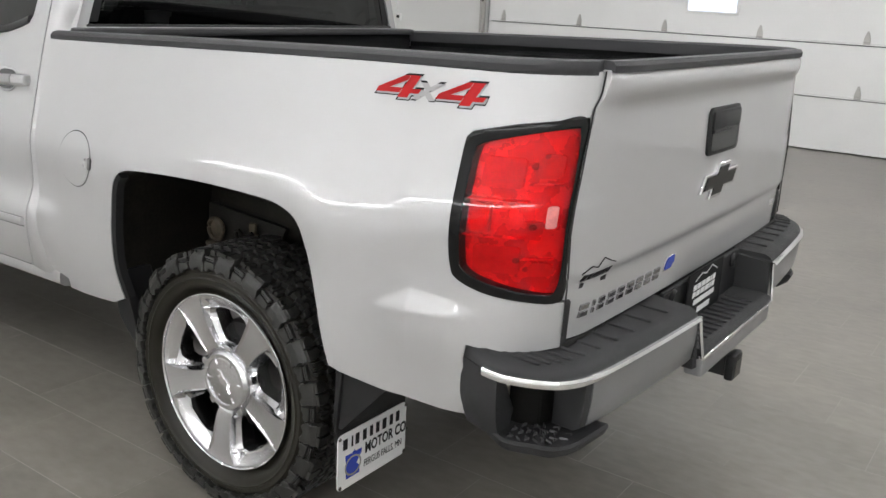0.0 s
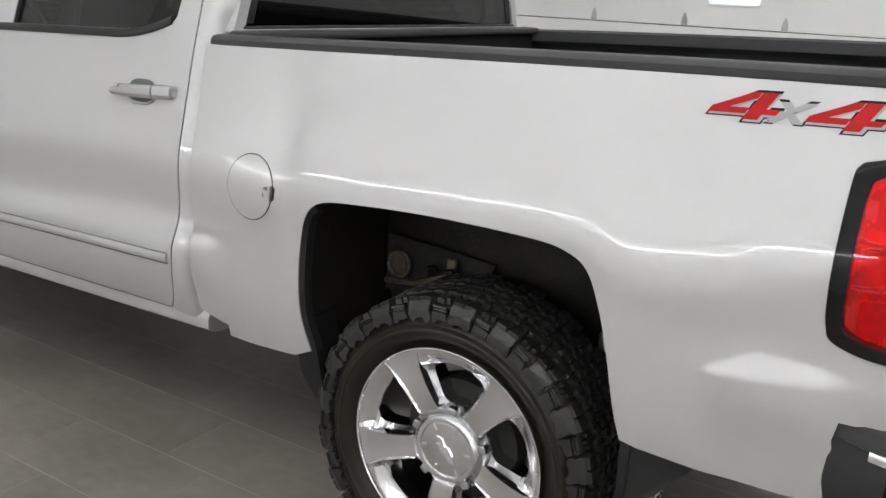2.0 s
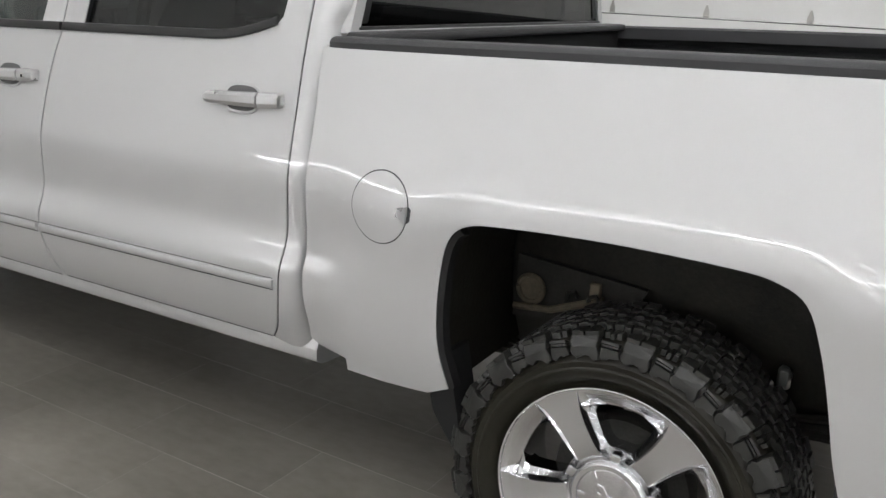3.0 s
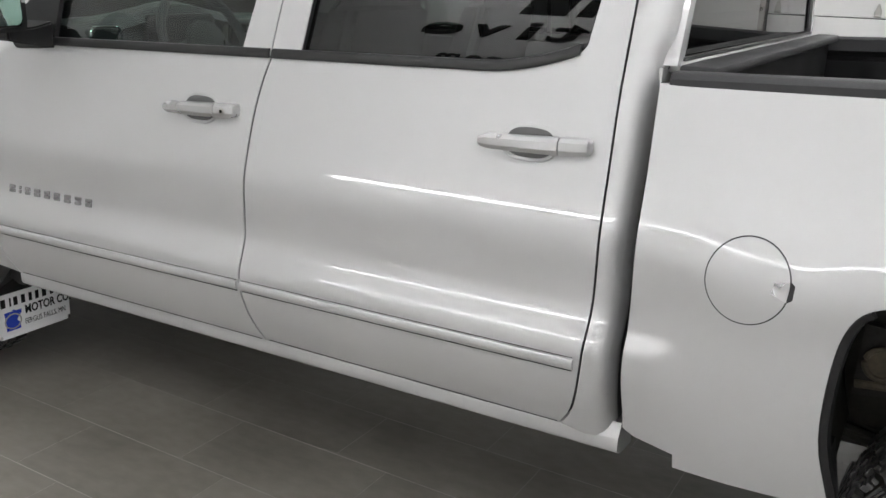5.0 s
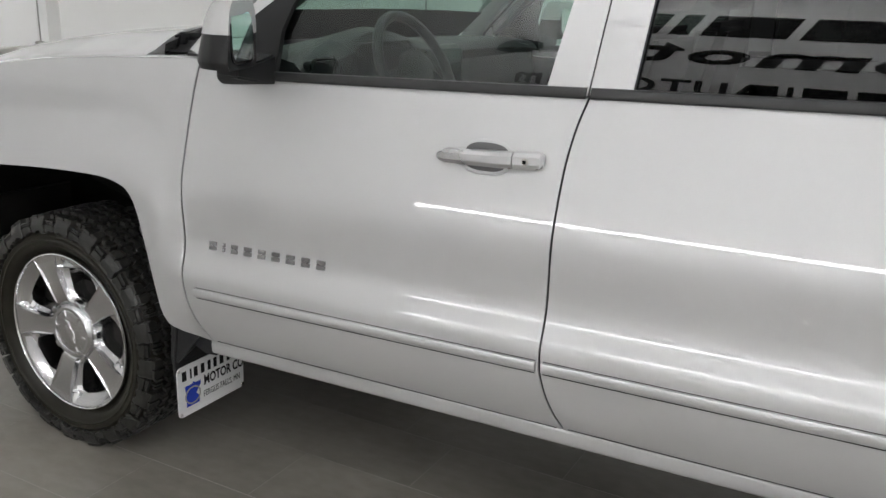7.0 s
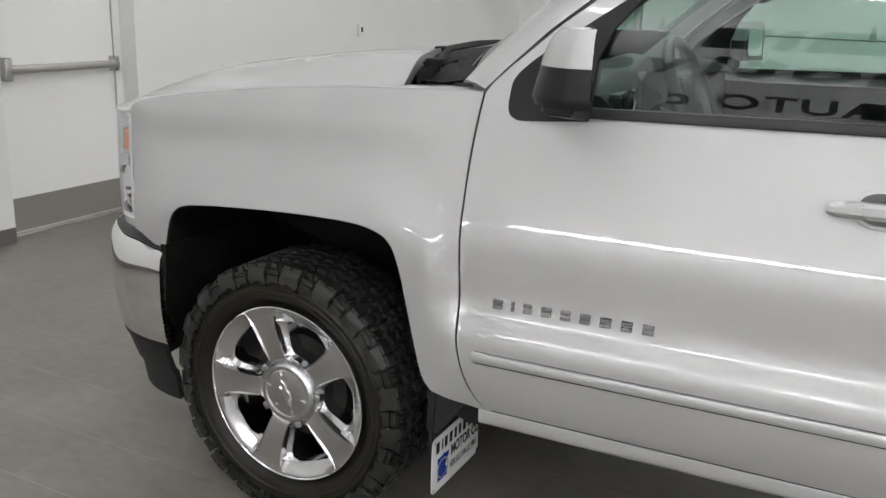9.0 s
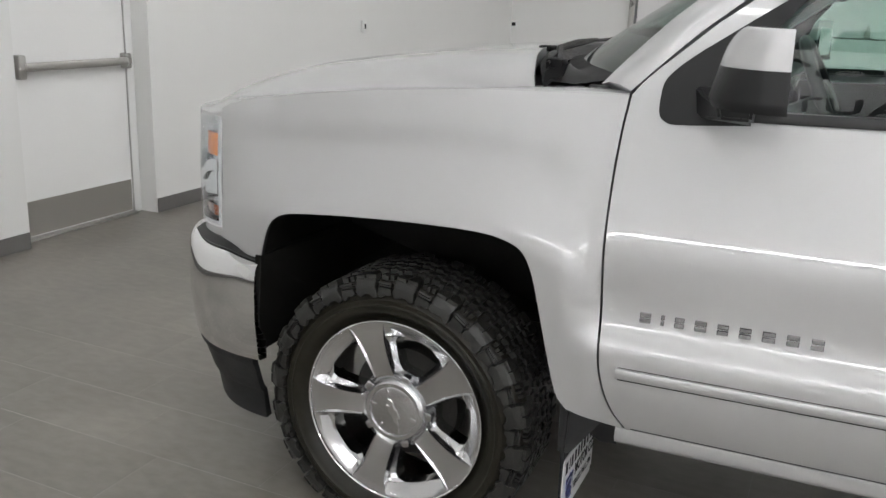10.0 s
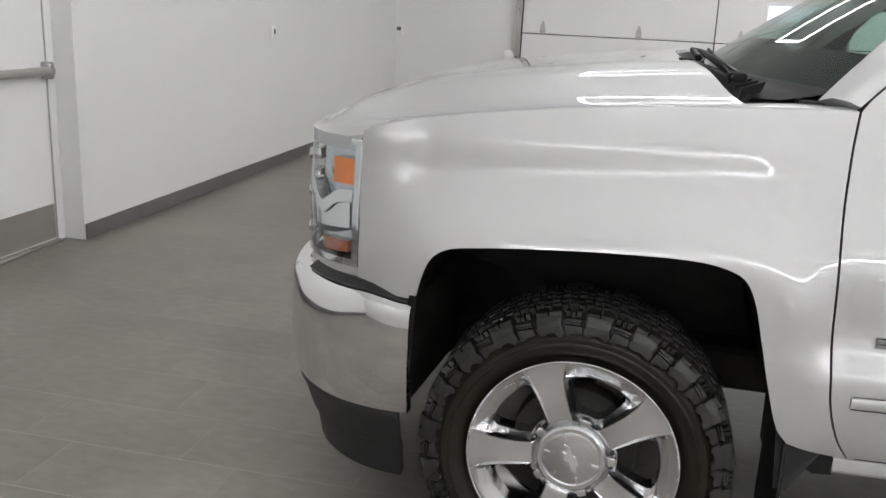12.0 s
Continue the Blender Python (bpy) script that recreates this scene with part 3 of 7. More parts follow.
def side(x, z):
    """Distance y of the left flank at (x, z)."""
    q = z - RAKE * (x + 1.8)
    if q > 1.36:
        d = q - 1.36
        door = DOOR_TOP + d * 0.288 + d * d * 0.12
    else:
        door = float(np.interp(q, *DOOR_Y))
    wb = 1.0 if x > -0.845 else 0.0
    hi = sstep(1.00, 1.32, q)
    wf = (1 - sstep(-3.19, -3.055, x)) * (1 - hi) + (1 - min(1.0, max(0.0, (x + 4.1) / 1.03)) ** 1.25) * hi if x < -3.05 else 0.0
    y = door * (1 - wb - wf)
    if wb > 0:
        y += 0.004 * (1 - sstep(-0.84, -0.60, x))
        w = 1 - 0.25 * sstep(0.45, 0.85, x) - 0.05 * sstep(0.55, 0.80, -x)
        k = q - (float(np.interp(x, SHOULDER_X, SHOULDER_Z)) - RAKE * (x + 1.8) - 1.049) * sstep(1.40, 1.06, q)
        y += float(np.interp(k, *BED_Y)) - 0.022 * w * min(1.0, max(0.0, (1.36 - k) / 0.31))
        y += 0.008 * sstep(1.08, 1.30, q) * sstep(0.22, 0.52, x) * (1 - sstep(0.55, 0.90, x))
        # pressed line under the rail that turns down behind the cab
        if x < 0.6:
            y += crease(line_gap(x, z, BED_LINE), 0.030, 0.060, 0.055, 0.050) * (1 - sstep(0.2, 0.6, x))
        # slanted facets ahead of the bumper and behind the cab
        top, bot = float(np.interp(x, (0.60, 0.714, 0.83, 0.92), (0.816, 0.882, 0.876, 0.858))), float(np.interp(x, (0.60, 0.82, 0.92), (0.806, 0.830, 0.846)))
        y -= 0.335 * sstep(0.59, 0.65, x) * (top - bot) * sstep(top, bot, z) * (1 - sstep(0.80, 0.92, x)) * (1 - sstep(0.74, 0.62, q))
        y -= 0.016 * (1 - sstep(-0.80, -0.69, x)) * sstep(0.820, 0.758, q) * (1 - sstep(0.72, 0.60, q))
    if wf > 0:
        k = q - (float(np.interp(x, FLARE_X, FLARE_Z)) - RAKE * (x + 1.8) - 1.037) * sstep(1.44, 0.98, q)
        y += wf * float(np.interp(k, *FEN_Y))
        y -= 0.007 * sstep(1.15, 0.99, q) * sstep(-3.23, -3.15, x) * (1 - sstep(-3.105, -3.06, x))
        y += 0.0115 * sstep(0.045, -0.045, line_gap(x, z, FENDER_LINE)) * sstep(0.93, 1.12, z) * (1 - sstep(-3.30, -3.16, x))
    if x > 0.82:
        e = min(x - 0.82, 0.2385)
        y += 0.24 - math.sqrt(0.24**2 - e * e)
    if x < -4.0:
        y += 0.105 * ((-4.0 - x) / 0.35) ** 2
    if x < -4.04:
        # the fender stands upright where it meets the headlamp
        y -= sstep(-4.04, -4.236, x) * float(np.interp(z, (0.88, 0.95, 1.0, 1.05, 1.1, 1.15, 1.2), (0.0, 0.001, 0.0140, 0.0325, 0.0470, 0.0525, 0.0555)))
    return y


def corner_side(x, z):
    """The cab's rear corner, rounded off towards its back."""
    q = z - RAKE * (x + 1.8)
    y = float(np.interp(q, *DOOR_Y)) if q < 1.36 else DOOR_TOP + (q - 1.36) * 0.288 + (q - 1.36) ** 2 * 0.12
    e = min(max(x + 0.914 + 0.016 * sstep(1.44, 1.38, z), 0.0), 0.0620) / 0.0630
    return y + 0.075 * (1 - math.sqrt(1 - e * e))


def panel(outline, step=0.022, thick=0.03, off=0.0, surf=side, xs=(), zs=(), back=True):
    """A skin piece with the given (x, z) outline laid on the flank, its rim turned inwards."""
    bm = bmesh.new()
    vs = [bm.verts.new((p[0], 0, p[1])) for p in outline]
    f = bm.faces.new(vs)
    f.normal_update()
    if f.normal.y > 0:
        f.normal_flip()
    px, pz = [p[0] for p in outline], [p[1] for p in outline]
    cuts = [(("x", min(px) + i * step)) for i in range(1, int((max(px) - min(px)) / step) + 1)] + [("x", c) for c in xs] + [("z", c) for c in zs]
    cuts += [("z", min(pz) + i * step) for i in range(1, int((max(pz) - min(pz)) / step) + 1)]
    for ax, v in cuts:
        bmesh.ops.bisect_plane(bm, geom=bm.verts[:] + bm.edges[:] + bm.faces[:], dist=1e-6,
                               plane_co=(v, 0, 0) if ax == "x" else (0, 0, v), plane_no=(1, 0, 0) if ax == "x" else (0, 0, 1))
    for v in bm.verts:
        v.co.y = surf(v.co.x, v.co.z) + off
    edges = [e for e in bm.edges if e.is_boundary]
    for k, dy in enumerate((0.0015, 0.003, thick)):
        r = bmesh.ops.extrude_edge_only(bm, edges=edges)
        # the deep part of the rim is black so that gaps look shaded
        if k == 2:
            for g in r["geom"]:
                if isinstance(g, bmesh.types.BMFace):
                    g.material_index = 1
        nv = [g for g in r["geom"] if isinstance(g, bmesh.types.BMVert)]
        edges = [g for g in r["geom"] if isinstance(g, bmesh.types.BMEdge) and g.is_boundary]
        bmesh.ops.translate(bm, vec=(0, dy, 0), verts=nv)
    return bm


def pair(name, bm, material, parents, label="", **kw):
    """The piece on the left flank and its mirror image on the right one."""
    other = mirrored(bm, C)
    return part(name, bm, material, parents[0], label, **kw), part(name, other, material, parents[1], label, **kw)


TWO = (truck, truck)
REAR_ARCH = curve([(-0.405, 0.575), (-0.437, 0.70), (-0.437, 0.85), (-0.417, 0.943), (-0.372, 0.985), (-0.28, 1.000), (-0.04, 1.012), (0.21, 1.010),
                   (0.300, 0.998), (0.353, 0.966), (0.386, 0.89), (0.416, 0.785), (0.440, 0.68), (0.462, 0.605)], 4)
FRONT_ARCH = curve([(-4.070, 0.790), (-4.052, 0.86), (-4.030, 0.905), (-3.99, 0.931), (-3.92, 0.942), (-3.78, 0.954), (-3.60, 0.964), (-3.42, 0.967),
                    (-3.335, 0.957), (-3.285, 0.933), (-3.256, 0.88), (-3.231, 0.79), (-3.202, 0.68), (-3.172, 0.585), (-3.142, 0.545)], 4)
A_SEAM = [(-2.995, 0.512), (-3.030, 0.565), (-3.055, 0.63), (-3.070, 0.71), (-3.083, 0.90), (-3.090, 1.08), (-3.087, 1.22), (-3.078, 1.325)]
B_SEAM = [(-1.888, 0.535), (-1.915, 0.59), (-1.935, 0.65), (-1.945, 0.72), (-1.947, 0.95), (-1.944, 1.13), (-1.932, 1.235), (-1.912, 1.312)]
C_SEAM = [(-0.990, 0.548), (-0.958, 0.60), (-0.940, 0.69), (-0.932, 0.85), (-0.931, 1.0), (-0.935, 1.15), (-0.940, 1.30), (-0.940, 1.42)]
G = 0.0028          # half of a panel gap


def shift(pts, dx):
    return [(p[0] + dx, p[1]) for p in pts]


# front fender
a = shift(curve(A_SEAM, 4), -G)
fender = [(-3.142, 0.545), (-3.07, 0.520)] + a + [(-3.48, 1.309), (-3.75, 1.286), (-3.95, 1.262), (-4.10, 1.239), (-4.20, 1.217), (-4.232, 1.200), (-4.236, 1.176), (-4.238, 1.0), (-4.236, 0.797),
          (-4.15, 0.793)] + FRONT_ARCH[:-1]
pair("front_fender", panel(fender, 0.013), PAINT, TWO)
# bed side
bed = [(-0.462, 0.548), (-0.60, 0.540), (-0.712, 0.537), (-0.714, 0.570), (-0.80, 0.585), (-0.828, 0.60), (-0.836, 0.74), (-0.836, 0.95), (-0.838, 1.15), (-0.842, 1.30), (-0.844, 1.343),
       (-0.40, 1.360), (0.2, 1.375), (0.7, 1.386), (0.95, 1.392), (1.026, 1.394), (1.046, 1.394), (1.047, 1.36), (1.0445, 1.33), (1.0405, 1.315),
       (1.0395, 1.297), (1.00, 1.290), (0.93, 1.279), (0.835, 1.256), (0.824, 1.245), (0.818, 1.107), (0.820, 1.00), (0.828, 0.945), (0.845, 0.922), (0.92, 0.898), (1.00, 0.884), (1.039, 0.880), (1.0415, 0.874), (1.040, 0.772), (1.00, 0.768), (0.93, 0.768), (0.875, 0.775), (0.868, 0.735), (0.885, 0.65), (0.905, 0.598),
       (0.80, 0.588), (0.64, 0.588), (0.50, 0.597)] + REAR_ARCH[::-1]
bedside = pair("bed_side", panel(bed, 0.013, xs=[1.0, 1.02, 1.03, 1.038, 1.043] + [0.5915 + 0.0071 * i for i in range(36)], zs=[0.8031 + 0.0047 * i for i in range(17)]), PAINT, TWO)
# cab corner behind the rear door
corner = shift(curve(C_SEAM, 4), G) + [(-0.938, 1.60), (-0.95, 1.70), (-0.99, 1.79), (-0.851, 1.80), (-0.851, 1.40), (-0.868, 1.36), (-0.8685, 1.33), (-0.8685, 0.65), (-0.8685, 0.535), (-0.93, 0.535)]
pair("cab_corner", panel(corner, 0.012, 0.06, surf=corner_side, xs=[-0.8865, -0.8795, -0.8735, -0.8705, -0.8635, -0.8575, -0.8545]), PAINT, TWO)

# doors
def belt(x):
    z = 1.2865 + 0.0305 * (x + 2.95) / 1.08
    if x > -1.28:
        z += 0.050 * ((x + 1.28) / 0.25) ** 2
    return z


bx = [-2.99, -2.6, -2.2, -1.94]
f_low = shift(curve(A_SEAM, 4), G) + [(-3.056, 1.352), (-3.020, 1.3895), (-2.996, 1.3695), (-3.001, 1.30)] + [(x, belt(x)) for x in bx] + shift(curve(B_SEAM, 4), -G)[::-1] + [(-2.4, 0.522)]
fd = pair("front_door", panel(f_low, 0.012), PAINT, TWO, "silver front door with chrome model lettering")
cx = [-1.88, -1.82, -1.6, -1.4, -1.28, -1.22, -1.16, -1.10, -1.045]
r_low = shift(curve(B_SEAM, 4), G) + [(x, belt(x)) for x in cx] + [(-1.03, 1.404)] + [(-0.943, 1.427)] + shift(curve(C_SEAM, 4), -G)[::-1][1:] + [(-1.4, 0.540)]
rd = pair("rear_door", panel(r_low, 0.012), PAINT, TWO)

# window frames, open below
outer_f = [(-3.023, 1.3872), (-3.003, 1.4045), (-2.90, 1.50), (-2.74, 1.622), (-2.55, 1.735), (-2.38, 1.800), (-2.2, 1.828), (-1.95, 1.838), (-1.892, 1.832), (-1.899, 1.55), (-1.9165, 1.3185)]
inner_f = [(-2.018, 1.3165), (-1.982, 1.55), (-1.98, 1.72), (-2.0, 1.765), (-2.2, 1.768), (-2.36, 1.745), (-2.50, 1.69), (-2.70, 1.577), (-2.86, 1.462), (-2.955, 1.383), (-2.999, 1.367)]
pair("window_frame", panel(outer_f + inner_f, 0.02, off=-0.0005), PAINT, fd)
outer_r = [(-1.9125, 1.3195), (-1.895, 1.55), (-1.888, 1.832), (-1.6, 1.842), (-1.25, 1.838), (-1.10, 1.825), (-0.995, 1.79), (-0.955, 1.70), (-0.944, 1.60), (-0.943, 1.424)]
inner_r = [(-1.031, 1.402), (-1.020, 1.50), (-1.022, 1.62), (-1.04, 1.70), (-1.10, 1.762), (-1.25, 1.775), (-1.72, 1.775), (-1.79, 1.74), (-1.800, 1.55), (-1.815, 1.322)]
pair("window_frame", panel(outer_r + inner_r, 0.02, off=-0.0005), PAINT, rd)
# glass
gf = [(-2.95, 1.285), (-2.01, 1.312), (-1.975, 1.55), (-1.97, 1.73), (-2.0, 1.775), (-2.2, 1.778), (-2.37, 1.752), (-2.51, 1.698), (-2.69, 1.585), (-2.84, 1.468)]
gr = [(-1.822, 1.315), (-1.16, 1.335), (-1.02, 1.395), (-1.01, 1.50), (-1.012, 1.64), (-1.03, 1.71), (-1.10, 1.772), (-1.25, 1.785), (-1.73, 1.785), (-1.80, 1.75)]


def flat_side(x, z):
    q = z - RAKE * (x + 1.8)
    d = max(q - 1.30, 0)
    return DOOR_TOP - 0.017 + d * 0.315


def sheet(outline, off=0.014):
    bm = bmesh.new()
    f = bm.faces.new([bm.verts.new((x, flat_side(x, z) + off, z)) for x, z in outline])
    f.normal_update()
    if f.normal.y > 0:
        f.normal_flip()
    bmesh.ops.triangulate(bm, faces=bm.faces)
    return bm


for who, o, m, lab in ((fd, gf, PALE, "greenish clear side window"), (rd, gr, TINT, "dark tinted side window")):
    for g in pair("window_glass", sheet(o), m, who, lab, smooth=False):
        g.visible_shadow = False


def strip(name, line, w, out, material, parents, label="", hang=0.5, surf=side, n=1):
    """A moulding of height w that stands out of the flank along (x, z) points."""
    rings = []
    prof = [(0.0, 0.5), (0.75, 0.46), (1.0, 0.25), (1.0, -0.25), (0.75, -0.46), (0.0, -0.5)]
    for x, z in line:
        rings.append([(x, surf(x, z + v * w) - u * out + 0.002 * (1 - u), z + v * w) for u, v in prof])
    return pair(name, fix(loft(rings, True, True)), material, parents, label)


# belt seals and side mouldings
strip("belt_seal", [(x, belt(x) + 0.008) for x in np.linspace(-2.80, -1.919, 26)], 0.026, 0.010, SEAL, fd)
strip("belt_seal", [(x, belt(x) + 0.008) for x in np.linspace(-1.907, -1.045, 30)], 0.026, 0.010, SEAL, rd)


def mould(x):
    return 0.675 + 0.0225 * (x + 3.0)


strip("side_moulding", [(x, mould(x)) for x in np.linspace(-3.022, -1.953, 30)], 0.028, 0.010, PAINT, fd)
strip("side_moulding", [(x, mould(x)) for x in np.linspace(-1.937, -0.953, 28)], 0.028, 0.010, PAINT, rd)

# thin black strips stand in for the shadow lines along the mouldings
for dz, w in ((-0.0170, 0.0040), (0.0147, 0.0016)):
    strip("moulding_shadow", [(x, mould(x) + dz) for x in np.linspace(-3.018, -1.955, 30)], w, 0.0012, SEAL, fd)
    strip("moulding_shadow", [(x, mould(x) + dz) for x in np.linspace(-1.935, -0.956, 28)], w, 0.0012, SEAL, rd)
# black strips painted for the shade in the gap under the doors
strip("door_hem_shadow", [(x, 0.5165 + 0.0176 * (x + 2.98)) for x in np.linspace(-2.98, -1.905, 30)], 0.0034, 0.0012, SEAL, fd)
strip("door_hem_shadow", [(x, 0.5385 + 0.0135 * (x + 1.875)) for x in np.linspace(-1.875, -0.995, 28)], 0.0034, 0.0012, SEAL, rd)

# rocker panel
rock = []
for x in np.linspace(-3.022, -0.852, 40):
    dz = RAKE * (x + 1.8)
    rock.append([(x, y, z + dz) for y, z in ((0.275, 0.555), (0.264, 0.532), (0.2585, 0.524), (0.2570, 0.519), (0.2575, 0.494), (0.2605, 0.487), (0.272, 0.478), (0.302, 0.471), (0.36, 0.469), (0.36, 0.555))])
pair("rocker_panel", fix(loft(rock)), PAINT, TWO)

# bonnet
def hood_edge(x):
    return float(np.interp(x, [-4.46, -4.40, -4.33, -4.24, -4.10, -3.95, -3.75, -3.48, -3.2], [1.165, 1.192, 1.207, 1.222, 1.241, 1.264, 1.289, 1.312, 1.328]))


FRONT = curve([(-4.240, 0.272), (-4.295, 0.290), (-4.350, 0.325), (-4.395, 0.375), (-4.435, 0.45), (-4.465, 0.58), (-4.490, 0.80), (-4.505, C)], 8)


def hood_front(y):
    s = abs(y - C)
    return float(np.interp(C - s, [p[1] for p in FRONT], [p[0] for p in FRONT]))


def hood_z(x, y):
    s = abs(y - C)
    e = hood_edge(x) + 0.003
    r = sstep(0.875, 0.60, s) * 0.057 + 0.010 * sstep(0.66, 0.46, s) + 0.018 * (1 - min(1, s / 0.9) ** 2)
    fade = sstep(-4.50, -4.10, x)
    z = e + r * (0.35 + 0.65 * fade) - 0.004 * sstep(0.85, 0.875, s)
    k = sstep(-0.02, 0.13, x - hood_front(y))
    return 1.180 + (z - 1.180) * k


def hood():
    rings = []
    for i in range(61):
        u = (i / 60) ** 1.5
        row = []
        for j in range(65):
            s = -1 + 2 * j / 64
            xe = -4.24 + 0.92 * u
            y = C + s * (C - side(xe, hood_edge(xe)) - 0.005)
            front = hood_front(y)
            back = -3.475 + 0.160 * abs(s) ** 2.4
            x = front + (back - front) * u
            row.append((x, y, hood_z(x, y)))
        rings.append(row)
    bm = loft(rings, False, False)
    edges = [e for e in bm.edges if e.is_boundary]
    for dz in (-0.004, -0.03):
        r = bmesh.ops.extrude_edge_only(bm, edges=edges)
        edges = [g for g in r["geom"] if isinstance(g, bmesh.types.BMEdge) and g.is_boundary]
        bmesh.ops.translate(bm, vec=(0, 0, dz), verts=[g for g in r["geom"] if isinstance(g, bmesh.types.BMVert)])
    bm.normal_update()
    if sum(f.normal.z for f in bm.faces) < 0:
        bmesh.ops.reverse_faces(bm, faces=bm.faces)
    return bm


part("bonnet", hood(), PAINT, truck, "silver bonnet with a raised centre")
# inner wing that closes the gap under the bonnet edge
def wing():
    rings = []
    for x in np.linspace(-4.22, -3.12, 30):
        z = hood_edge(x)
        rings.append([(x, side(x, z) + 0.004, z - 0.014), (x, 0.40, z - 0.03), (x, 0.46, z - 0.06)])
    bm = loft(rings, False, False)
    bm.normal_update()
    return bm


pair("inner_wing", wing(), SEAL, TWO)

# windscreen pillars, roof, back of the cab
def pillar():
    po = curve([(-3.079, 1.334), (-3.012, 1.404), (-2.905, 1.506), (-2.745, 1.629), (-2.555, 1.742), (-2.39, 1.808)], 6)
    rings = []
    for i, (x, z) in enumerate(po):
        y = side(max(x, -3.08), z)
        s = i / (len(po) - 1)
        fx, fz = -0.085 + 0.0 * s, 0.006 + 0.030 * s
        rings.append([(x, y + 0.001, z), (x - 0.028, y + 0.004, z + 0.012 + 0.006 * s), (x - 0.06, y + 0.020, z + 0.016 + 0.012 * s),
                      (x + fx, y + 0.045, z + fz), (x + fx + 0.01, y + 0.075, z + fz - 0.004), (x - 0.02, y + 0.06, z - 0.03)])
    return fix(loft(rings))


pair("windscreen_pillar", pillar(), PAINT, TWO)


def roof():
    rings = []
    for i in range(25):
        u = i / 24
        x = -2.45 + u * 1.65
        row = []
        for j in range(33):
            s = -1 + 2 * j / 32
            ye = side(min(max(x, -2.38), -0.99), 1.80 + 0.04 * math.sin(math.pi * min(1, u * 1.2))) - 0.004
            half = C - ye
            z = 1.812 + 0.058 * (1 - abs(s) ** 4) + 0.022 * math.sin(math.pi * min(1.0, 0.12 + u * 0.85))
            row.append((x + 0.08 * abs(s) ** 2 * (1 - u), C + s * half, z))
        rings.append(row)
    bm = loft(rings, False, False)
    bm.normal_update()
    if sum(f.normal.z for f in bm.faces) < 0:
        bmesh.ops.reverse_faces(bm, faces=bm.faces)
    return bm


part("roof", roof(), PAINT, truck)


def windscreen():
    rings = []
    for i in range(13):
        u = i / 12
        row = []
        for j in range(25):
            s = -1 + 2 * j / 24
            xb = -3.42 + 0.26 * abs(s) ** 2.4
            xt = -2.46 + 0.09 * abs(s) ** 2
            half = 0.79 * (1 - u) + 0.655 * u
            z = (1.335 + 0.02 * (1 - s * s)) * (1 - u) + (1.835 + 0.02 * (1 - s * s)) * u + 0.062 * math.sin(math.pi * u)
            row.append((xb + (xt - xb) * u, C + s * half, z))
        rings.append(row)
    return loft(rings, False, False)


ws = part("windscreen", windscreen(), PALE, truck, "clear greenish windscreen")
ws.visible_shadow = False
rings = []
for j in range(33):
    s_ = -1 + 2 * j / 32
    row = []
    for u in (-0.03, 0.06, 0.15 + 0.02 * abs(s_)):
        xb, xt = -3.42 + 0.26 * abs(s_) ** 2.4, -2.46 + 0.09 * abs(s_) ** 2
        half = 0.79 * (1 - u) + 0.655 * u
        z = (1.335 + 0.02 * (1 - s_ * s_)) * (1 - u) + (1.835 + 0.02 * (1 - s_ * s_)) * u + 0.062 * math.sin(math.pi * max(u, 0))
        row.append((xb + (xt - xb) * u + 0.004, C + s_ * half, z - 0.006))
    rings.append(row)
part("frit_band", loft(rings, False, False), COWLM, ws, "black printed band along the windscreen's foot")

# cowl and wipers
def cowl():
    rings = []
    for j in range(33):
        s = -1 + 2 * j / 32
        xb = -3.42 + 0.26 * abs(s) ** 2.4
        y = C + s * 0.80
        h = hood_z(xb - 0.03, y)
        xh = -3.485 + 0.160 * abs(s) ** 2.4
        rings.append([(xh, y, h - 0.030), (xh + 0.02, y, h - 0.012), ((xh + xb) / 2, y, h - 0.014), (xb - 0.01, y, 1.345 + 0.02 * (1 - s * s)), (xb + 0.05, y, 1.362 + 0.02 * (1 - s * s))])
    bm = loft(rings, False, False)
    bm.normal_update()
    if sum(f.normal.z for f in bm.faces) < 0:
        bmesh.ops.reverse_faces(bm, faces=bm.faces)
    return bm


cw = part("cowl", cowl(), COWLM, truck, "black plastic cowl with wipers at the windscreen")
wip = tube([(-3.33, 0.56, 1.375), (-3.38, 0.72, 1.402), (-3.40, 0.95, 1.412), (-3.405, 1.20, 1.413)], [0.012, 0.010, 0.008, 0.005], 6)
tube([(-3.345, 0.50, 1.372), (-3.37, 0.70, 1.400), (-3.375, 1.05, 1.414), (-3.37, 1.30, 1.414)], 0.005, 5, bm=wip)
box(-3.36, -3.31, 0.52, 0.58, 1.345, 1.385, 0.010, 2, bm=wip)
part("wiper", wip, COWLM, cw)
wip = tube([(-3.40, 1.28, 1.385), (-3.415, 1.45, 1.405), (-3.37, 1.70, 1.395), (-3.32, 1.85, 1.38)], [0.012, 0.010, 0.007, 0.005], 6)
part("wiper", wip, COWLM, cw)
# ragged ends of the cowl grille beside the wing
for i in range(7):
    y_ = 0.44 + i * 0.045
    x_ = -3.335 - 0.012 * i
    part("cowl_fin", fix(loft([[(x_, y_, 1.325), (x_ + 0.05, y_, 1.345), (x_ + 0.05, y_ + 0.012, 1.345), (x_, y_ + 0.012, 1.325)],
                               [(x_ + 0.005, y_, 1.352 + 0.004 * (i % 3)), (x_ + 0.06, y_, 1.372), (x_ + 0.06, y_ + 0.010, 1.372), (x_ + 0.005, y_ + 0.010, 1.352 + 0.004 * (i % 3))]])), COWLM, cw)
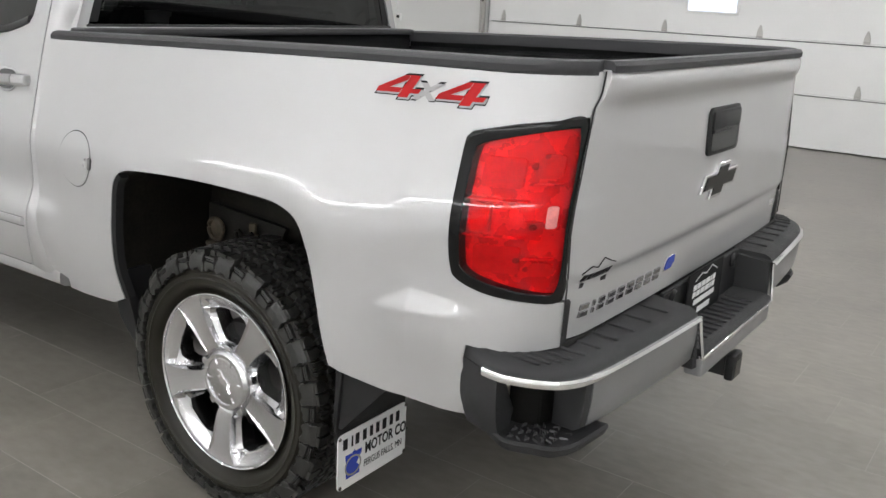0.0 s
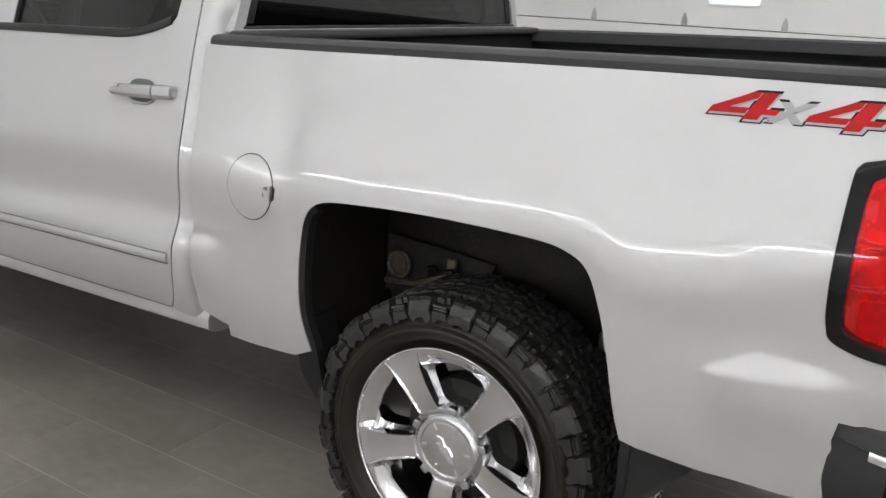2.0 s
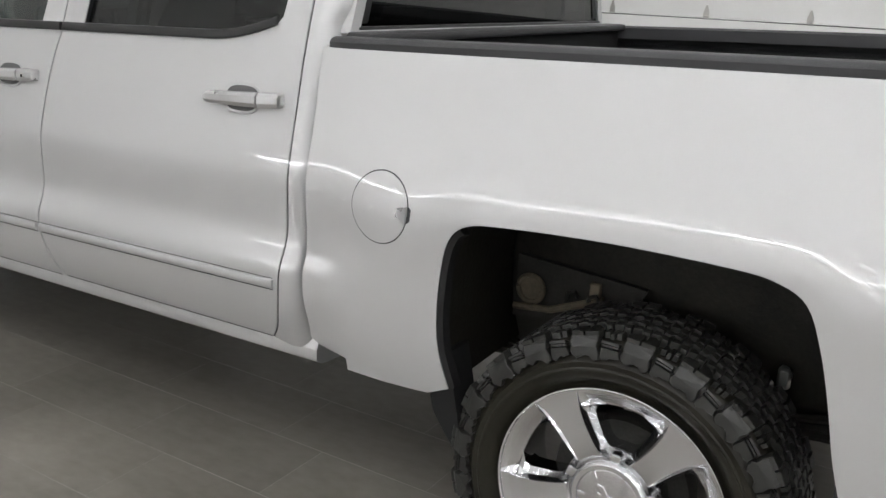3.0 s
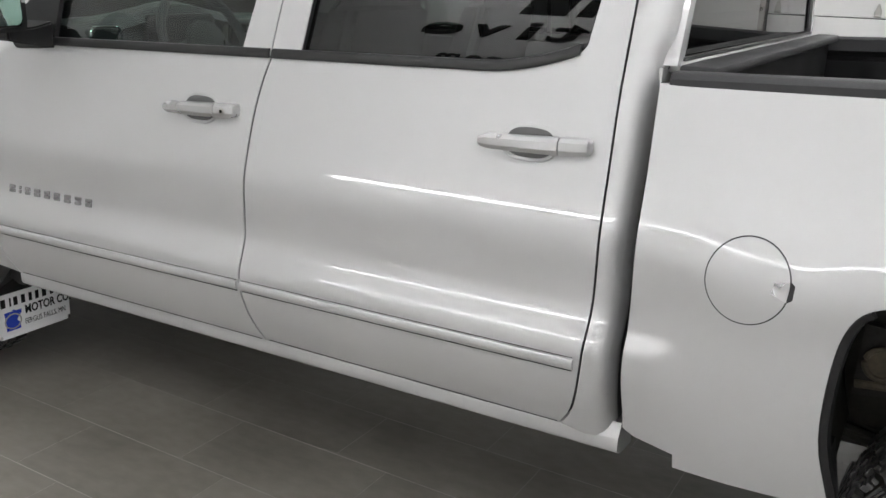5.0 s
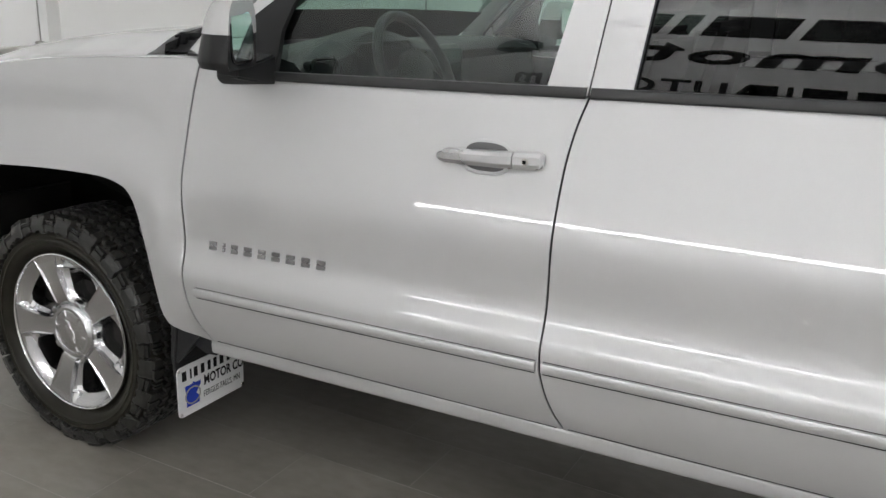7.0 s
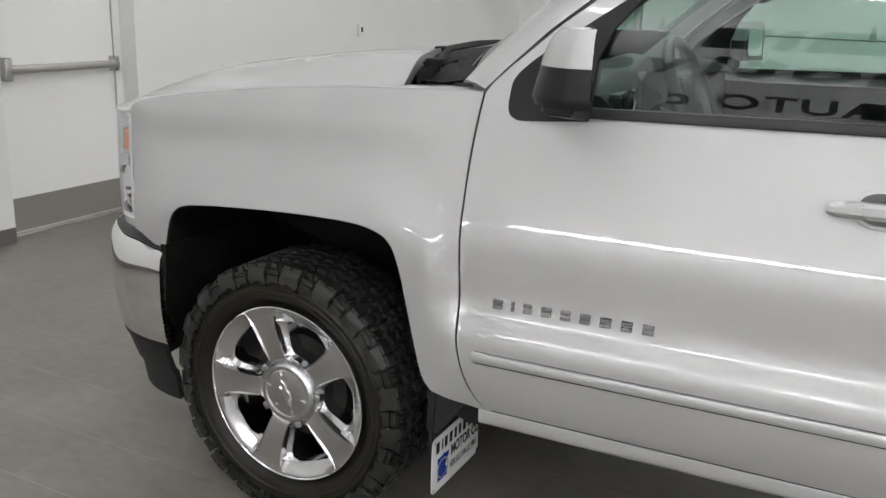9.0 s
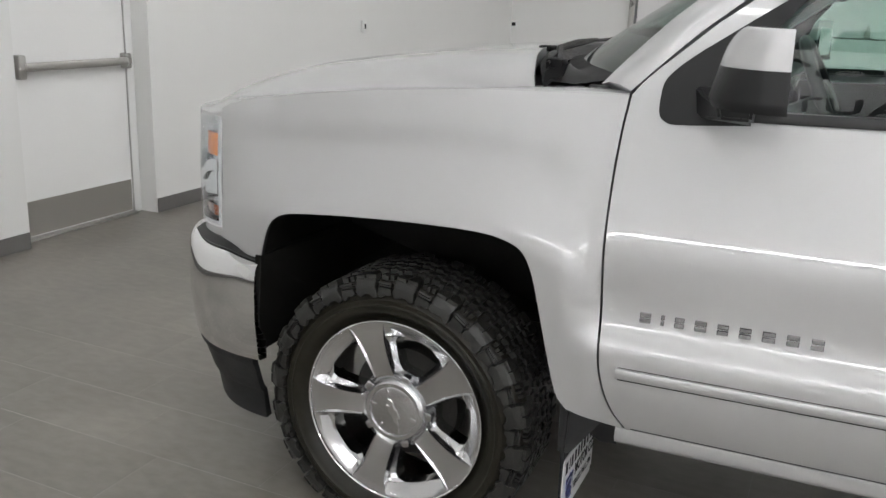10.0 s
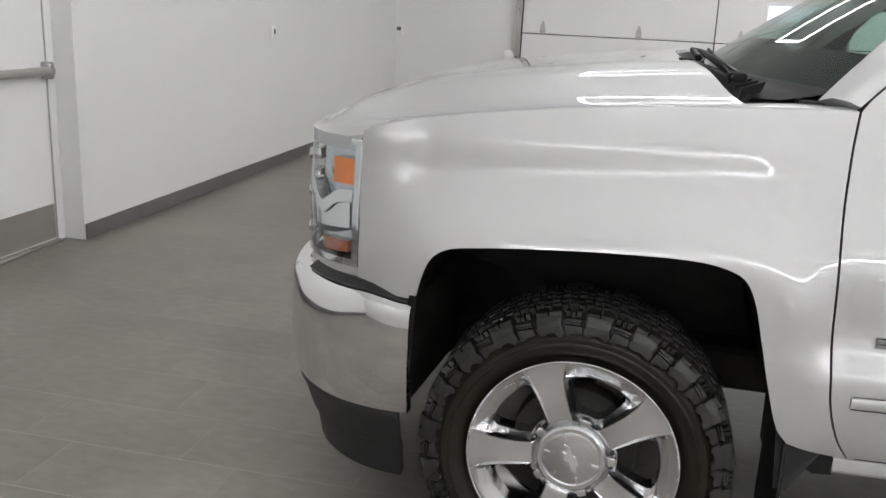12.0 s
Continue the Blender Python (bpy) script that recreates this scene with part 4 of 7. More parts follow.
part("washer_nozzle", box(-3.475, -3.435, 0.80, 0.86, 1.385, 1.402, 0.005, 2), COWLM, cw)
corner_ = []
for x in np.linspace(-3.37, -3.085, 14):
    z = hood_edge(x)
    y = side(x, z)
    corner_.append([(x, y + 0.003, z - 0.002), (x, y + 0.020, z + 0.001), (x, y + 0.05, z + 0.003), (x, y + 0.075, z - 0.004), (x, y + 0.075, z - 0.03), (x, y + 0.003, z - 0.03)])
pair("cowl_corner", fix(loft(corner_)), PAINT, TWO)
# aerial on the far wing
ant = lathe([(0.0, 0.05), (0.012, 0.045), (0.022, 0.0)], 14, lambda a_, c_, o: Vector((-3.31 + a_, 2.0 + c_, 1.322 + o)))
tube([(-3.31, 2.0, 1.36), (-3.32, 2.0, 2.05)], 0.0025, 6, bm=ant)
part("aerial", ant, BLACK, truck)


# back of the cab
b = bmesh.new()
box(-0.900, -0.868, 0.36, 2 * C - 0.36, 0.70, 1.366, 0.006, 2, bm=b)
box(-0.875, -0.842, 0.52, 2 * C - 0.52, 1.735, 1.845, 0.006, 2, bm=b)
for s in (0, 1):
    m = loft([[(-0.875, 0.372, 1.37), (-0.842, 0.372, 1.37), (-0.842, 0.412, 1.37), (-0.875, 0.412, 1.37)],
              [(-0.875, 0.520, 1.80), (-0.842, 0.520, 1.80), (-0.842, 0.56, 1.80), (-0.875, 0.56, 1.80)]])
    if s:
        for v in m.verts:
            v.co.y = 2 * C - v.co.y
    join(b, fix(m))
cb = part("cab_back", b, PAINT, truck)
ledge = box(-0.875, -0.833, 0.40, 2 * C - 0.40, 1.352, 1.378, 0.006, 2)
part("cab_ledge", ledge, PAINT, cb)
rg = bmesh.new()
rg.faces.new([rg.verts.new(p) for p in ((-0.854, 0.40, 1.365), (-0.854, 2 * C - 0.40, 1.365), (-0.854, 2 * C - 0.53, 1.76), (-0.854, 0.53, 1.76))])
g = part("rear_window", rg, TINT, cb, "dark tinted rear window", smooth=False)
g.visible_shadow = False
# the small hand rail bump seen at the window's lower rim
part("window_seal", box(-0.851, -0.838, 0.41, 2 * C - 0.41, 1.372, 1.386, 0.003, 1), SEAL, cb)

# ---- load bed ----
def rail_z(x):
    return 1.352 + 0.0285 * (x + 0.80) - 0.004 * ((x - 0.1) / 0.9) ** 2


def rail_cap():
    rings = []
    for x in list(np.linspace(-0.825, 0.85, 26)) + [0.90, 0.94, 0.97, 0.995, 1.015, 1.03, 1.04]:
        z = rail_z(x)
        y0 = side(x, 1.345 + 0.025 * sstep(-0.6, 0.5, x)) + 0.004 - 0.002 * sstep(0.8, 0.9, x)
        rings.append([(x, y0 - 0.005, z - 0.008), (x, y0 - 0.006, z + 0.006), (x, y0 + 0.003, z + 0.016), (x, y0 + 0.02, z + 0.020), (x, y0 + 0.050, z + 0.019), (x, y0 + 0.060, z + 0.012), (x, y0 + 0.062, z - 0.03), (x, y0 + 0.02, z - 0.03)])
    return fix(loft(rings))


pair("rail_cap", rail_cap(), RAILCAP, TWO, "dark grey ribbed plastic bed rail cap")
BX0, BX1, BY = -0.80, 1.02, 0.345
fl_ = box(BX0, BX1, 0.606, 2 * C - 0.606, 0.80, 0.83)
for x0, x1 in ((BX0, -0.472), (0.472, BX1)):
    box(x0, x1, BY, 0.606, 0.80, 0.83, bm=fl_)
    box(x0, x1, 2 * C - 0.606, 2 * C - BY, 0.80, 0.83, bm=fl_)
bed_floor = part("bed_floor", fl_, BEDLINER, truck, "black ribbed bed liner floor")
for i in range(10):
    y = 0.63 + i * 0.124
    part("floor_rib", box(BX0 + 0.03, BX1 - 0.02, y, y + 0.06, 0.829, 0.842, 0.004, 1), BEDLINER, bed_floor)


def bed_wall():
    bm = bmesh.new()
    rings = []
    for x in np.linspace(BX0, 0.90, 60):
        z = rail_z(x) + 0.008
        k = 0.022 * (1 if (math.floor((x - BX0) / 0.16) % 2) else 0)
        lo = 1.03 if abs(x) < 0.49 else 0.83
        rings.append([(x, BY - 0.045, z), (x, BY - 0.04, z - 0.06), (x, BY - 0.02 + k * 0.4, z - 0.075), (x, BY - 0.02 + k, z - 0.14), (x, BY - 0.01 + k, lo + 0.06), (x, BY + 0.02, lo), (x, BY - 0.06, lo), (x, BY - 0.06, z)])
    return fix(loft(rings))


pair("bed_wall", bed_wall(), BEDLINER, TWO)
front_wall = part("bed_front_wall", box(BX0 - 0.02, BX0 + 0.015, BY - 0.02, 2 * C - BY + 0.02, 0.82, 1.362, 0.004, 1), BEDLINER, truck)
for i in range(9):
    y = BY + 0.06 + i * 0.178
    part("wall_rib", box(BX0 + 0.0152, BX0 + 0.032, y, y + 0.09, 0.86, 1.24, 0.006, 1), BEDLINER, front_wall)
part("front_rail_cap", box(BX0 - 0.03, BX0 + 0.05, 0.34, 2 * C - 0.34, 1.352, 1.376, 0.008, 2), RAILCAP, truck)
shell = bmesh.new()
box(-0.47, 0.47, BY - 0.02, 0.605, 1.022, 1.036, 0.004, 1, bm=shell)
box(-0.47, 0.47, 0.595, 0.607, 0.82, 1.03, 0.003, 1, bm=shell)
for x in (-0.47, 0.46):
    box(x, x + 0.012, BY - 0.02, 0.605, 0.82, 1.03, 0.003, 1, bm=shell)
pair("bed_wheel_box", shell, BEDLINER, TWO)

# ---- tailgate ----
GATE_X = [(1.405, 1.070), (1.392, 1.086), (1.375, 1.093), (1.355, 1.093), (1.338, 1.086), (1.322, 1.076), (1.305, 1.071), (1.26, 1.071), (1.15, 1.074), (1.0, 1.077),
          (0.945, 1.078), (0.930, 1.076), (0.918, 1.069), (0.905, 1.066), (0.86, 1.064), (0.82, 1.060)]


def gate_x(y, z):
    s = abs(y - C) / 0.83
    x = lerp_table(GATE_X, z)
    flat = 1.071 if z > 1.10 else x
    x = x + (flat - x) * sstep(0.86, 1.0, s)
    return x - 0.014 * s**2.5 - 0.016 * (max(0, s - 0.90) / 0.13) ** 2


def gate_edge(z):
    return side(1.0405 + 0.0055 * sstep(1.312, 1.345, z), min(max(z, 0.80), 1.39)) + 0.005


def gate_skin(y0, y1, z0, z1, step=0.02, off=0.0):
    ys, zs = np.arange(y0, y1 + 1e-6, (y1 - y0) / round((y1 - y0) / step)), np.arange(z0, z1 + 1e-6, (z1 - z0) / round((z1 - z0) / (step * 0.6)))
    fit_ = lambda y, z: C + (y - C) * (C - gate_edge(z)) / (C - y0)
    rings = [[(gate_x(fit_(y, z), z) + off, fit_(y, z), z) for z in zs] for y in ys]
    bm = loft(rings, False, False)
    edges = [e for e in bm.edges if e.is_boundary]
    r = bmesh.ops.extrude_edge_only(bm, edges=edges)
    bmesh.ops.translate(bm, vec=(-0.05, 0, 0), verts=[g for g in r["geom"] if isinstance(g, bmesh.types.BMVert)])
    bm.normal_update()
    if sum(f.normal.x for f in bm.faces) < 0:
        bmesh.ops.reverse_faces(bm, faces=bm.faces)
    return bm


gate = part("tailgate", gate_skin(0.392, 2 * C - 0.392, 0.778, 1.398), PAINT, truck, "silver tailgate with black handle and emblem")
# black tube added for the dark line of shade at the gate's edge
seam = tube([(1.0445 + 0.0045 * sstep(1.312, 1.345, z), gate_edge(z) - 0.0025, z) for z in np.linspace(0.80, 1.395, 40)], 0.0022, 6)
pair("gate_seam_shade", seam, SEAL, (gate, gate))
inner = box(1.005, 1.03, 0.42, 2 * C - 0.42, 0.79, 1.385, 0.004, 1)
part("inner_panel", inner, BEDLINER, gate)
rings = []
for y in np.linspace(0.436, 2 * C - 0.436, 30):
    x = gate_x(y, 1.392)
    rings.append([(x + 0.006, y, 1.393), (x + 0.007, y, 1.408), (x - 0.001, y, 1.418), (x - 0.05, y, 1.416), (x - 0.075, y, 1.408), (x - 0.078, y, 1.39)])
part("top_cap", fix(loft(rings)), RAILCAP, gate, "dark plastic cap along the top edge")


def on_gate(u, v, n):
    return Vector((gate_x(u, v) + n, u, v))


hy = 1.212
gate_handle = part("gate_handle", prism(rounded(hy - 0.135, hy + 0.135, 1.135, 1.272, 0.024), on_gate, 0.008, 0.005, 2), BLACK, gate, "black plastic tailgate handle")
part("handle_pocket", prism(rounded(hy - 0.112, hy + 0.112, 1.148, 1.208, 0.014), lambda u, v, n: on_gate(u, v, n + 0.0082), 0.0008), GLOSS_BLACK, gate_handle)
part("handle_lever", prism(rounded(hy - 0.120, hy + 0.120, 1.210, 1.262, 0.012), lambda u, v, n: on_gate(u, v, n + 0.008), 0.006, 0.004, 2), BLACK, gate_handle)
part("lever_lip", prism(rounded(hy - 0.120, hy + 0.030, 1.200, 1.212, 0.004), lambda u, v, n: on_gate(u, v, n + 0.009), 0.008, 0.003, 1), BLACK, gate_handle)


def cross(w, h, lean, arm=0.36, bar=0.30):
    """A wide slanted cross."""
    pts = [(-0.5, -bar / 2), (-arm / 2, -bar / 2), (-arm / 2, -0.5), (arm / 2, -0.5), (arm / 2, -bar / 2), (0.5, -bar / 2),
           (0.5, bar / 2), (arm / 2, bar / 2), (arm / 2, 0.5), (-arm / 2, 0.5), (-arm / 2, bar / 2), (-0.5, bar / 2)]
    return [(u * w + v * h * lean, v * h) for u, v in pts]


ez = 1.055
em = part("emblem", prism([(hy + u, ez + v) for u, v in cross(0.285, 0.100, 0.75, 0.34, 0.50)], on_gate, 0.010, 0.003, 1), CHROME, gate, "black cross-shaped emblem with chrome rim")
part("emblem_fill", prism([(hy + u, ez + v) for u, v in cross(0.250, 0.078, 0.75, 0.33, 0.46)], lambda u, v, n: on_gate(u, v, n + 0.0101), 0.002, 0.0006, 1), GLOSS_BLACK, em)


def bars(widths, height, gap, lean=0.12):
    """Letter-sized plain shapes in a row: outlines from u = 0."""
    u, out = 0.0, []
    for w in widths:
        out.append([(u, 0), (u + w, 0), (u + w + lean * height, height), (u + lean * height, height)])
        u += w + gap
    return out


def double_bar(o, place, depth, bevel=0.0008):
    """Two plain bars, one over the other, that fill the outline o."""
    (ax_, az_), (bx_, bz_), (cx2, cz2), (dx2, dz2) = o
    got = bmesh.new()
    w, h = bx_ - ax_, dz2 - az_
    lean, rise_ = (dx2 - ax_) / h, (bz_ - az_) / w
    at = lambda u, v: (ax_ + u + lean * v, az_ + v + rise_ * u)
    for v0, v1 in ((0, h * 0.44), (h * 0.56, h)):
        join(got, prism([at(0, v0), at(w, v0), at(w, v1), at(0, v1)], place, depth, bevel, 1))
    return got


for o in bars((0.034, 0.009, 0.028, 0.034, 0.031, 0.034, 0.034, 0.034, 0.034), 0.032, 0.0213):
    part("badge_bar", double_bar([(0.415 + u, 0.824 + v) for u, v in o], on_gate, 0.005, 0.0015), BADGE, gate, "chrome letter-sized shape")
part("blue_badge", prism([(0.888, 0.834), (0.938, 0.834), (0.958, 0.854), (0.958, 0.878), (0.906, 0.878), (0.888, 0.860)], on_gate, 0.005, 0.0015, 1), CHROME, gate)
part("badge_field", prism([(0.893, 0.839), (0.936, 0.839), (0.952, 0.856), (0.952, 0.873), (0.909, 0.873), (0.893, 0.858)], lambda u, v, n: on_gate(u, v, n + 0.0051), 0.0015), BLUE, gate, "blue field of a small badge")
for o in bars((0.014, 0.014, 0.016), 0.022, 0.004, 0.3):
    part("trim_bar", prism([(1.905 + u, 0.858 + v) for u, v in o], on_gate, 0.004, 0.001, 1), CHROME, gate)
b = bmesh.new()
pk = [(0.395, 0.936), (0.43, 0.950), (0.455, 0.944), (0.485, 0.962), (0.52, 0.948), (0.545, 0.940)]
for (u0, v0), (u1, v1) in zip(pk, pk[1:]):
    join(b, prism([(u0, v0), (u1, v1), (u1, v1 + 0.003), (u0, v0 + 0.003)], on_gate, 0.0015))
for i in range(6):
    join(b, prism([(0.400 + i * 0.022, 0.918), (0.416 + i * 0.022, 0.918), (0.420 + i * 0.022, 0.934), (0.404 + i * 0.022, 0.934)], on_gate, 0.0015))
join(b, prism([(0.405, 0.900), (0.52, 0.900), (0.522, 0.912), (0.407, 0.912)], on_gate, 0.0015))
part("dealer_sticker", b, INK, gate, "small dark sticker of bars and a peak outline")

# ---- tail lamps ----
LAMP = curve([(0.8205, 1.225), (0.8165, 1.107), (0.8185, 1.00), (0.824, 0.955), (0.838, 0.928), (0.90, 0.904), (0.98, 0.889), (1.029, 0.881), (1.0378, 0.90), (1.0398, 0.97), (1.0403, 1.06), (1.0403, 1.20), (1.0375, 1.2945), (0.995, 1.2885), (0.93, 1.2765), (0.850, 1.2585), (0.829, 1.2475)], 8, True)
LENS = curve([(0.852, 1.205), (0.848, 1.10), (0.850, 0.99), (0.862, 0.950), (0.93, 0.924), (1.014, 0.904), (1.030, 0.914), (1.0360, 0.97), (1.0380, 1.07), (1.0375, 1.18), (1.0340, 1.264), (1.022, 1.273), (0.93, 1.252), (0.868, 1.232)], 6, True)


def around(loop, n=200):
    """n points of a closed outline, evenly spaced along it."""
    p = np.array(list(loop) + [loop[0]])
    run = np.concatenate(([0], np.cumsum(np.hypot(*np.diff(p, axis=0).T))))
    at = np.linspace(0, run[-1], n, endpoint=False)
    return list(zip(np.interp(at, run, p[:, 0]), np.interp(at, run, p[:, 1])))


def lamp_surround():
    """A gloss black ring that rolls over into the lamp's bowl."""
    a_, b_ = around(LAMP), around(LENS)
    rings = []
    for k, out in ((0.0, -0.012), (0.0, 0.002), (0.06, 0.005), (0.35, 0.0075), (0.7, 0.0085), (0.94, 0.0085), (1.0, 0.0065), (1.01, -0.022)):
        rings.append([(p[0] + (q[0] - p[0]) * k, side(p[0] + (q[0] - p[0]) * k, p[1] + (q[1] - p[1]) * k) - out, p[1] + (q[1] - p[1]) * k) for p, q in zip(a_, b_)])
    bm = fix(loft(rings, True, False))
    return bm


def shelf(x0, x1, z, deep, up=0.0):
    """A thin wall inside the lamp between two chambers."""
    rings = []
    for x in np.linspace(x0, x1, 10):
        zz, y = z + up * (x - x0), side(x, z)
        rings.append([(x, y + deep, zz + 0.003), (x, y - 0.003, zz + 0.0015), (x, y - 0.003, zz - 0.0015), (x, y + deep, zz - 0.003)])
    return fix(loft(rings))


lamps = pair("tail_lamp", lamp_surround(), GLOSS_BLACK, TWO, "red tail lamp in a gloss black surround")
for g_ in pair("lens", panel(LENS, 0.02, 0.003, off=-0.0068, xs=(1.0, 1.015, 1.022, 1.028, 1.032, 1.0355)), RED_LENS, lamps, "clear red lens"):
    g_.visible_shadow = False
pair("bowl", panel(LENS, 0.02, 0.002, off=0.019, xs=(1.0, 1.02)), BOWL, lamps, "silvered lamp bowl")
for z_ in (1.114, 1.034):
    pair("chamber_wall", shelf(0.853, 0.972, z_, 0.018), BOWL, lamps)
for z_ in (1.152, 1.070, 0.986):
    pair("bowl_rib", shelf(0.972, 1.022, z_, 0.016), BOWL, lamps)
for x0, x1, z0, z1, d in ((0.862, 0.905, 1.040, 1.106, 0.004), (0.870, 0.955, 1.140, 1.205, 0.011), (0.872, 0.965, 0.950, 1.012, 0.011), (0.978, 1.018, 1.165, 1.215, 0.008), (0.982, 1.018, 0.945, 0.975, 0.008)):
    pair("inner_reflector", panel(rounded(x0, x1, z0, z1, 0.008), 0.02, 0.006, off=d), BOWL_DARK, lamps)
for x_, z_, r_ in ((0.972, 1.190, 0.008), (0.990, 1.212, 0.006), (0.985, 1.058, 0.007), (0.960, 0.982, 0.007), (0.978, 0.962, 0.006)):
    disc = lathe([(0.0, 0.004), (r_ * 0.8, 0.004), (r_, 0.0)], 14, lambda a_, c_, o, x_=x_, z_=z_: Vector((x_ + a_, side(x_ + a_, z_ + c_) + 0.012 - o, z_ + c_)))
    pair("bulb_socket", disc, RED_DARK, lamps)
pair("reverse_lamp", panel(rounded(1.010, 1.026, 1.058, 1.108, 0.005), 0.02, 0.0025, off=-0.0078), CLEAR_LENS, lamps, "pale ribbed reverse lens")

# ---- rear bumper ----
PLAN = curve([(0.862, 0.204), (0.925, 0.186), (0.995, 0.193), (1.060, 0.217), (1.110, 0.258), (1.146, 0.355), (1.168, 0.58), (1.186, 0.87)], 6)


def plan_pt(k, inset=0.0):
    p = PLAN[k]
    q0, q1 = PLAN[max(k - 1, 0)], PLAN[min(k + 1, len(PLAN) - 1)]
    t = np.array([q1[0] - q0[0], q1[1] - q0[1]])
    t /= np.linalg.norm(t)
    return p[0] - t[1] * inset, p[1] + t[0] * inset


def bumper_loft(ks, prof):
    """prof(k): list of (inset, z) from top inner edge, round the outside, to the bottom inner edge."""
    rings = []
    for k in ks:
        rings.append([(*plan_pt(k, i), z) for i, z in prof(k)])
    return fix(loft(rings))


NK = len(PLAN)
bumper = part("rear_bumper", box(0.96, 1.04, 0.46, 2 * C - 0.46, 0.57, 0.70, 0.01, 1), CHASSIS, truck, "step bumper with black pads, chrome edge and grey face")
BTWO = (bumper, bumper)


def zt(k):
    return 0.774 - 0.013 * sstep(2, 12, k)


# black end and top pad
pair("top_pad", bumper_loft(range(0, NK), lambda k: [(0.16 if k > 22 else 0.05 + 0.11 * k / 22, 0.772), (0.10 if k > 22 else 0.04 + 0.06 * k / 22, zt(k) + 0.004), (0.03, zt(k) + 0.002), (0.012, zt(k) - 0.006), (0.004, zt(k) - 0.018),
     (0.004, zt(k) - 0.030), (0.03, zt(k) - 0.032), (0.06 if k < 22 else 0.20, zt(k) - 0.030)]), TEXTURED, BTWO, "black textured step pad")
# ribs on the pad
for k in range(22, NK - 2, 1):
    x, y = PLAN[k]
    if k % 2 == 0:
        r_ = box(x - 0.145, x - 0.045, y - 0.006, y + 0.006, zt(k) + 0.001, zt(k) + 0.0085, 0.003, 1)
        pair("pad_rib", r_, TEXTURED, BTWO)
# black box added to keep the gap under the gate dark
part("gate_gap_filler", box(0.985, 1.050, 0.36, 2 * C - 0.36, 0.735, 0.775, 0.006, 1), LINER, bumper)
# chrome line
pair("chrome_strip", bumper_loft(range(7, NK), lambda k: [(0.012, zt(k) - 0.020), (-0.006, zt(k) - 0.022), (-0.010, zt(k) - 0.030), (-0.008, zt(k) - 0.041 + 0.010 * sstep(26, 34, k)), (0.004, zt(k) - 0.046 + 0.012 * sstep(26, 34, k)), (0.02, zt(k) - 0.046 + 0.012 * sstep(26, 34, k))]), CHROME, BTWO)
# grey face from the step to the middle
pair("face_bar", bumper_loft(range(29, NK), lambda k: [(0.02, zt(k) - 0.033), (0.001, zt(k) - 0.036), (0.0, zt(k) - 0.06), (0.002, 0.66), (0.008, 0.615), (0.020, 0.598), (0.05, 0.588), (0.08, 0.59)]), BUMPER_GREY, BTWO, "grey painted bumper face")
pair("face_end", bumper_loft((28, 29), lambda k: [(0.012, zt(k) - 0.036), (0.003, zt(k) - 0.04), (0.004, 0.66), (0.012, 0.605), (0.03, 0.59), (0.10, 0.58), (0.10, zt(k) - 0.036)]), TEXTURED, BTWO)
# black end shell ahead of the step
pair("end_shell", bumper_loft(range(0, 11), lambda k: [(0.03, zt(k) - 0.03), (0.003, zt(k) - 0.032), (0.0, 0.70), (0.004, 0.65), (0.016, 0.60), (0.034, 0.568), (0.09, 0.55), (0.12, 0.60)]), TEXTURED, BTWO)
rise = lambda k: 0.010 * (1 - sstep(6, 12, k)) + 0.012 * sstep(26, 32, k)
back = lambda k: 0.045 - 0.025 * sstep(6, 13, k) - 0.012 * sstep(16, 24, k)
pair("step_shell", bumper_loft(range(6, 33), lambda k: [(back(k) + 0.014, 0.570 + rise(k)), (back(k), 0.572 + rise(k)), (back(k) - 0.004, 0.564 + rise(k)), (back(k) + 0.006, 0.542 + rise(k)), (back(k) + 0.04, 0.528), (0.17, 0.535), (0.17, 0.566)]), TEXTURED, BTWO)
pair("step_back", bumper_loft(range(8, 34), lambda k: [(0.125, 0.745), (0.120, 0.70), (0.120, 0.60), (0.12, 0.56), (0.17, 0.56), (0.17, 0.745)]), LINER, BTWO)


def step_bar(k, i, up):
    """One slanted raised bar of the diamond tread."""
    (x0, y0), (x1, y1) = plan_pt(k, i), plan_pt(k + 1, i + (0.014 if up else -0.014))
    d = Vector((x1 - x0, y1 - y0, 0))
    n_ = Vector((-d.y, d.x, 0)).normalized() * 0.0035
    c_ = Vector(((x0 + x1) / 2, (y0 + y1) / 2, 0.5685))
    d = d.normalized() * 0.012
    bm = bmesh.new()
    v = [bm.verts.new(q) for q in (c_ - d, c_ - n_, c_ + d, c_ + n_)]
    w = [bm.verts.new(q + Vector((0, 0, 0.006))) for q in (c_ - d * 0.6, c_ - n_ * 0.4, c_ + d * 0.6, c_ + n_ * 0.4)]
    bm.faces.new(w)
    for a_ in range(4):
        bm.faces.new((v[a_], v[(a_ + 1) % 4], w[(a_ + 1) % 4], w[a_]))
    return fix(bm)


for k in range(12, 30, 2):
    for j in range(4):
        pair("tread_bar", step_bar(k, 0.034 + j * 0.020 + 0.010 * ((k // 2) % 2), (j + k // 2) % 2 == 0), STEPBAR, BTWO)
# lower middle of the bumper with the plate recess
rings = []
for y in np.linspace(0.90, 2 * C - 0.90, 15):
    x = 1.205
    rings.append([(1.06, y, 0.640), (x - 0.03, y, 0.640), (x - 0.008, y, 0.634), (x, y, 0.624), (x, y, 0.618), (1.06, y, 0.605)])
part("middle_step", fix(loft(rings)), TEXTURED, bumper)
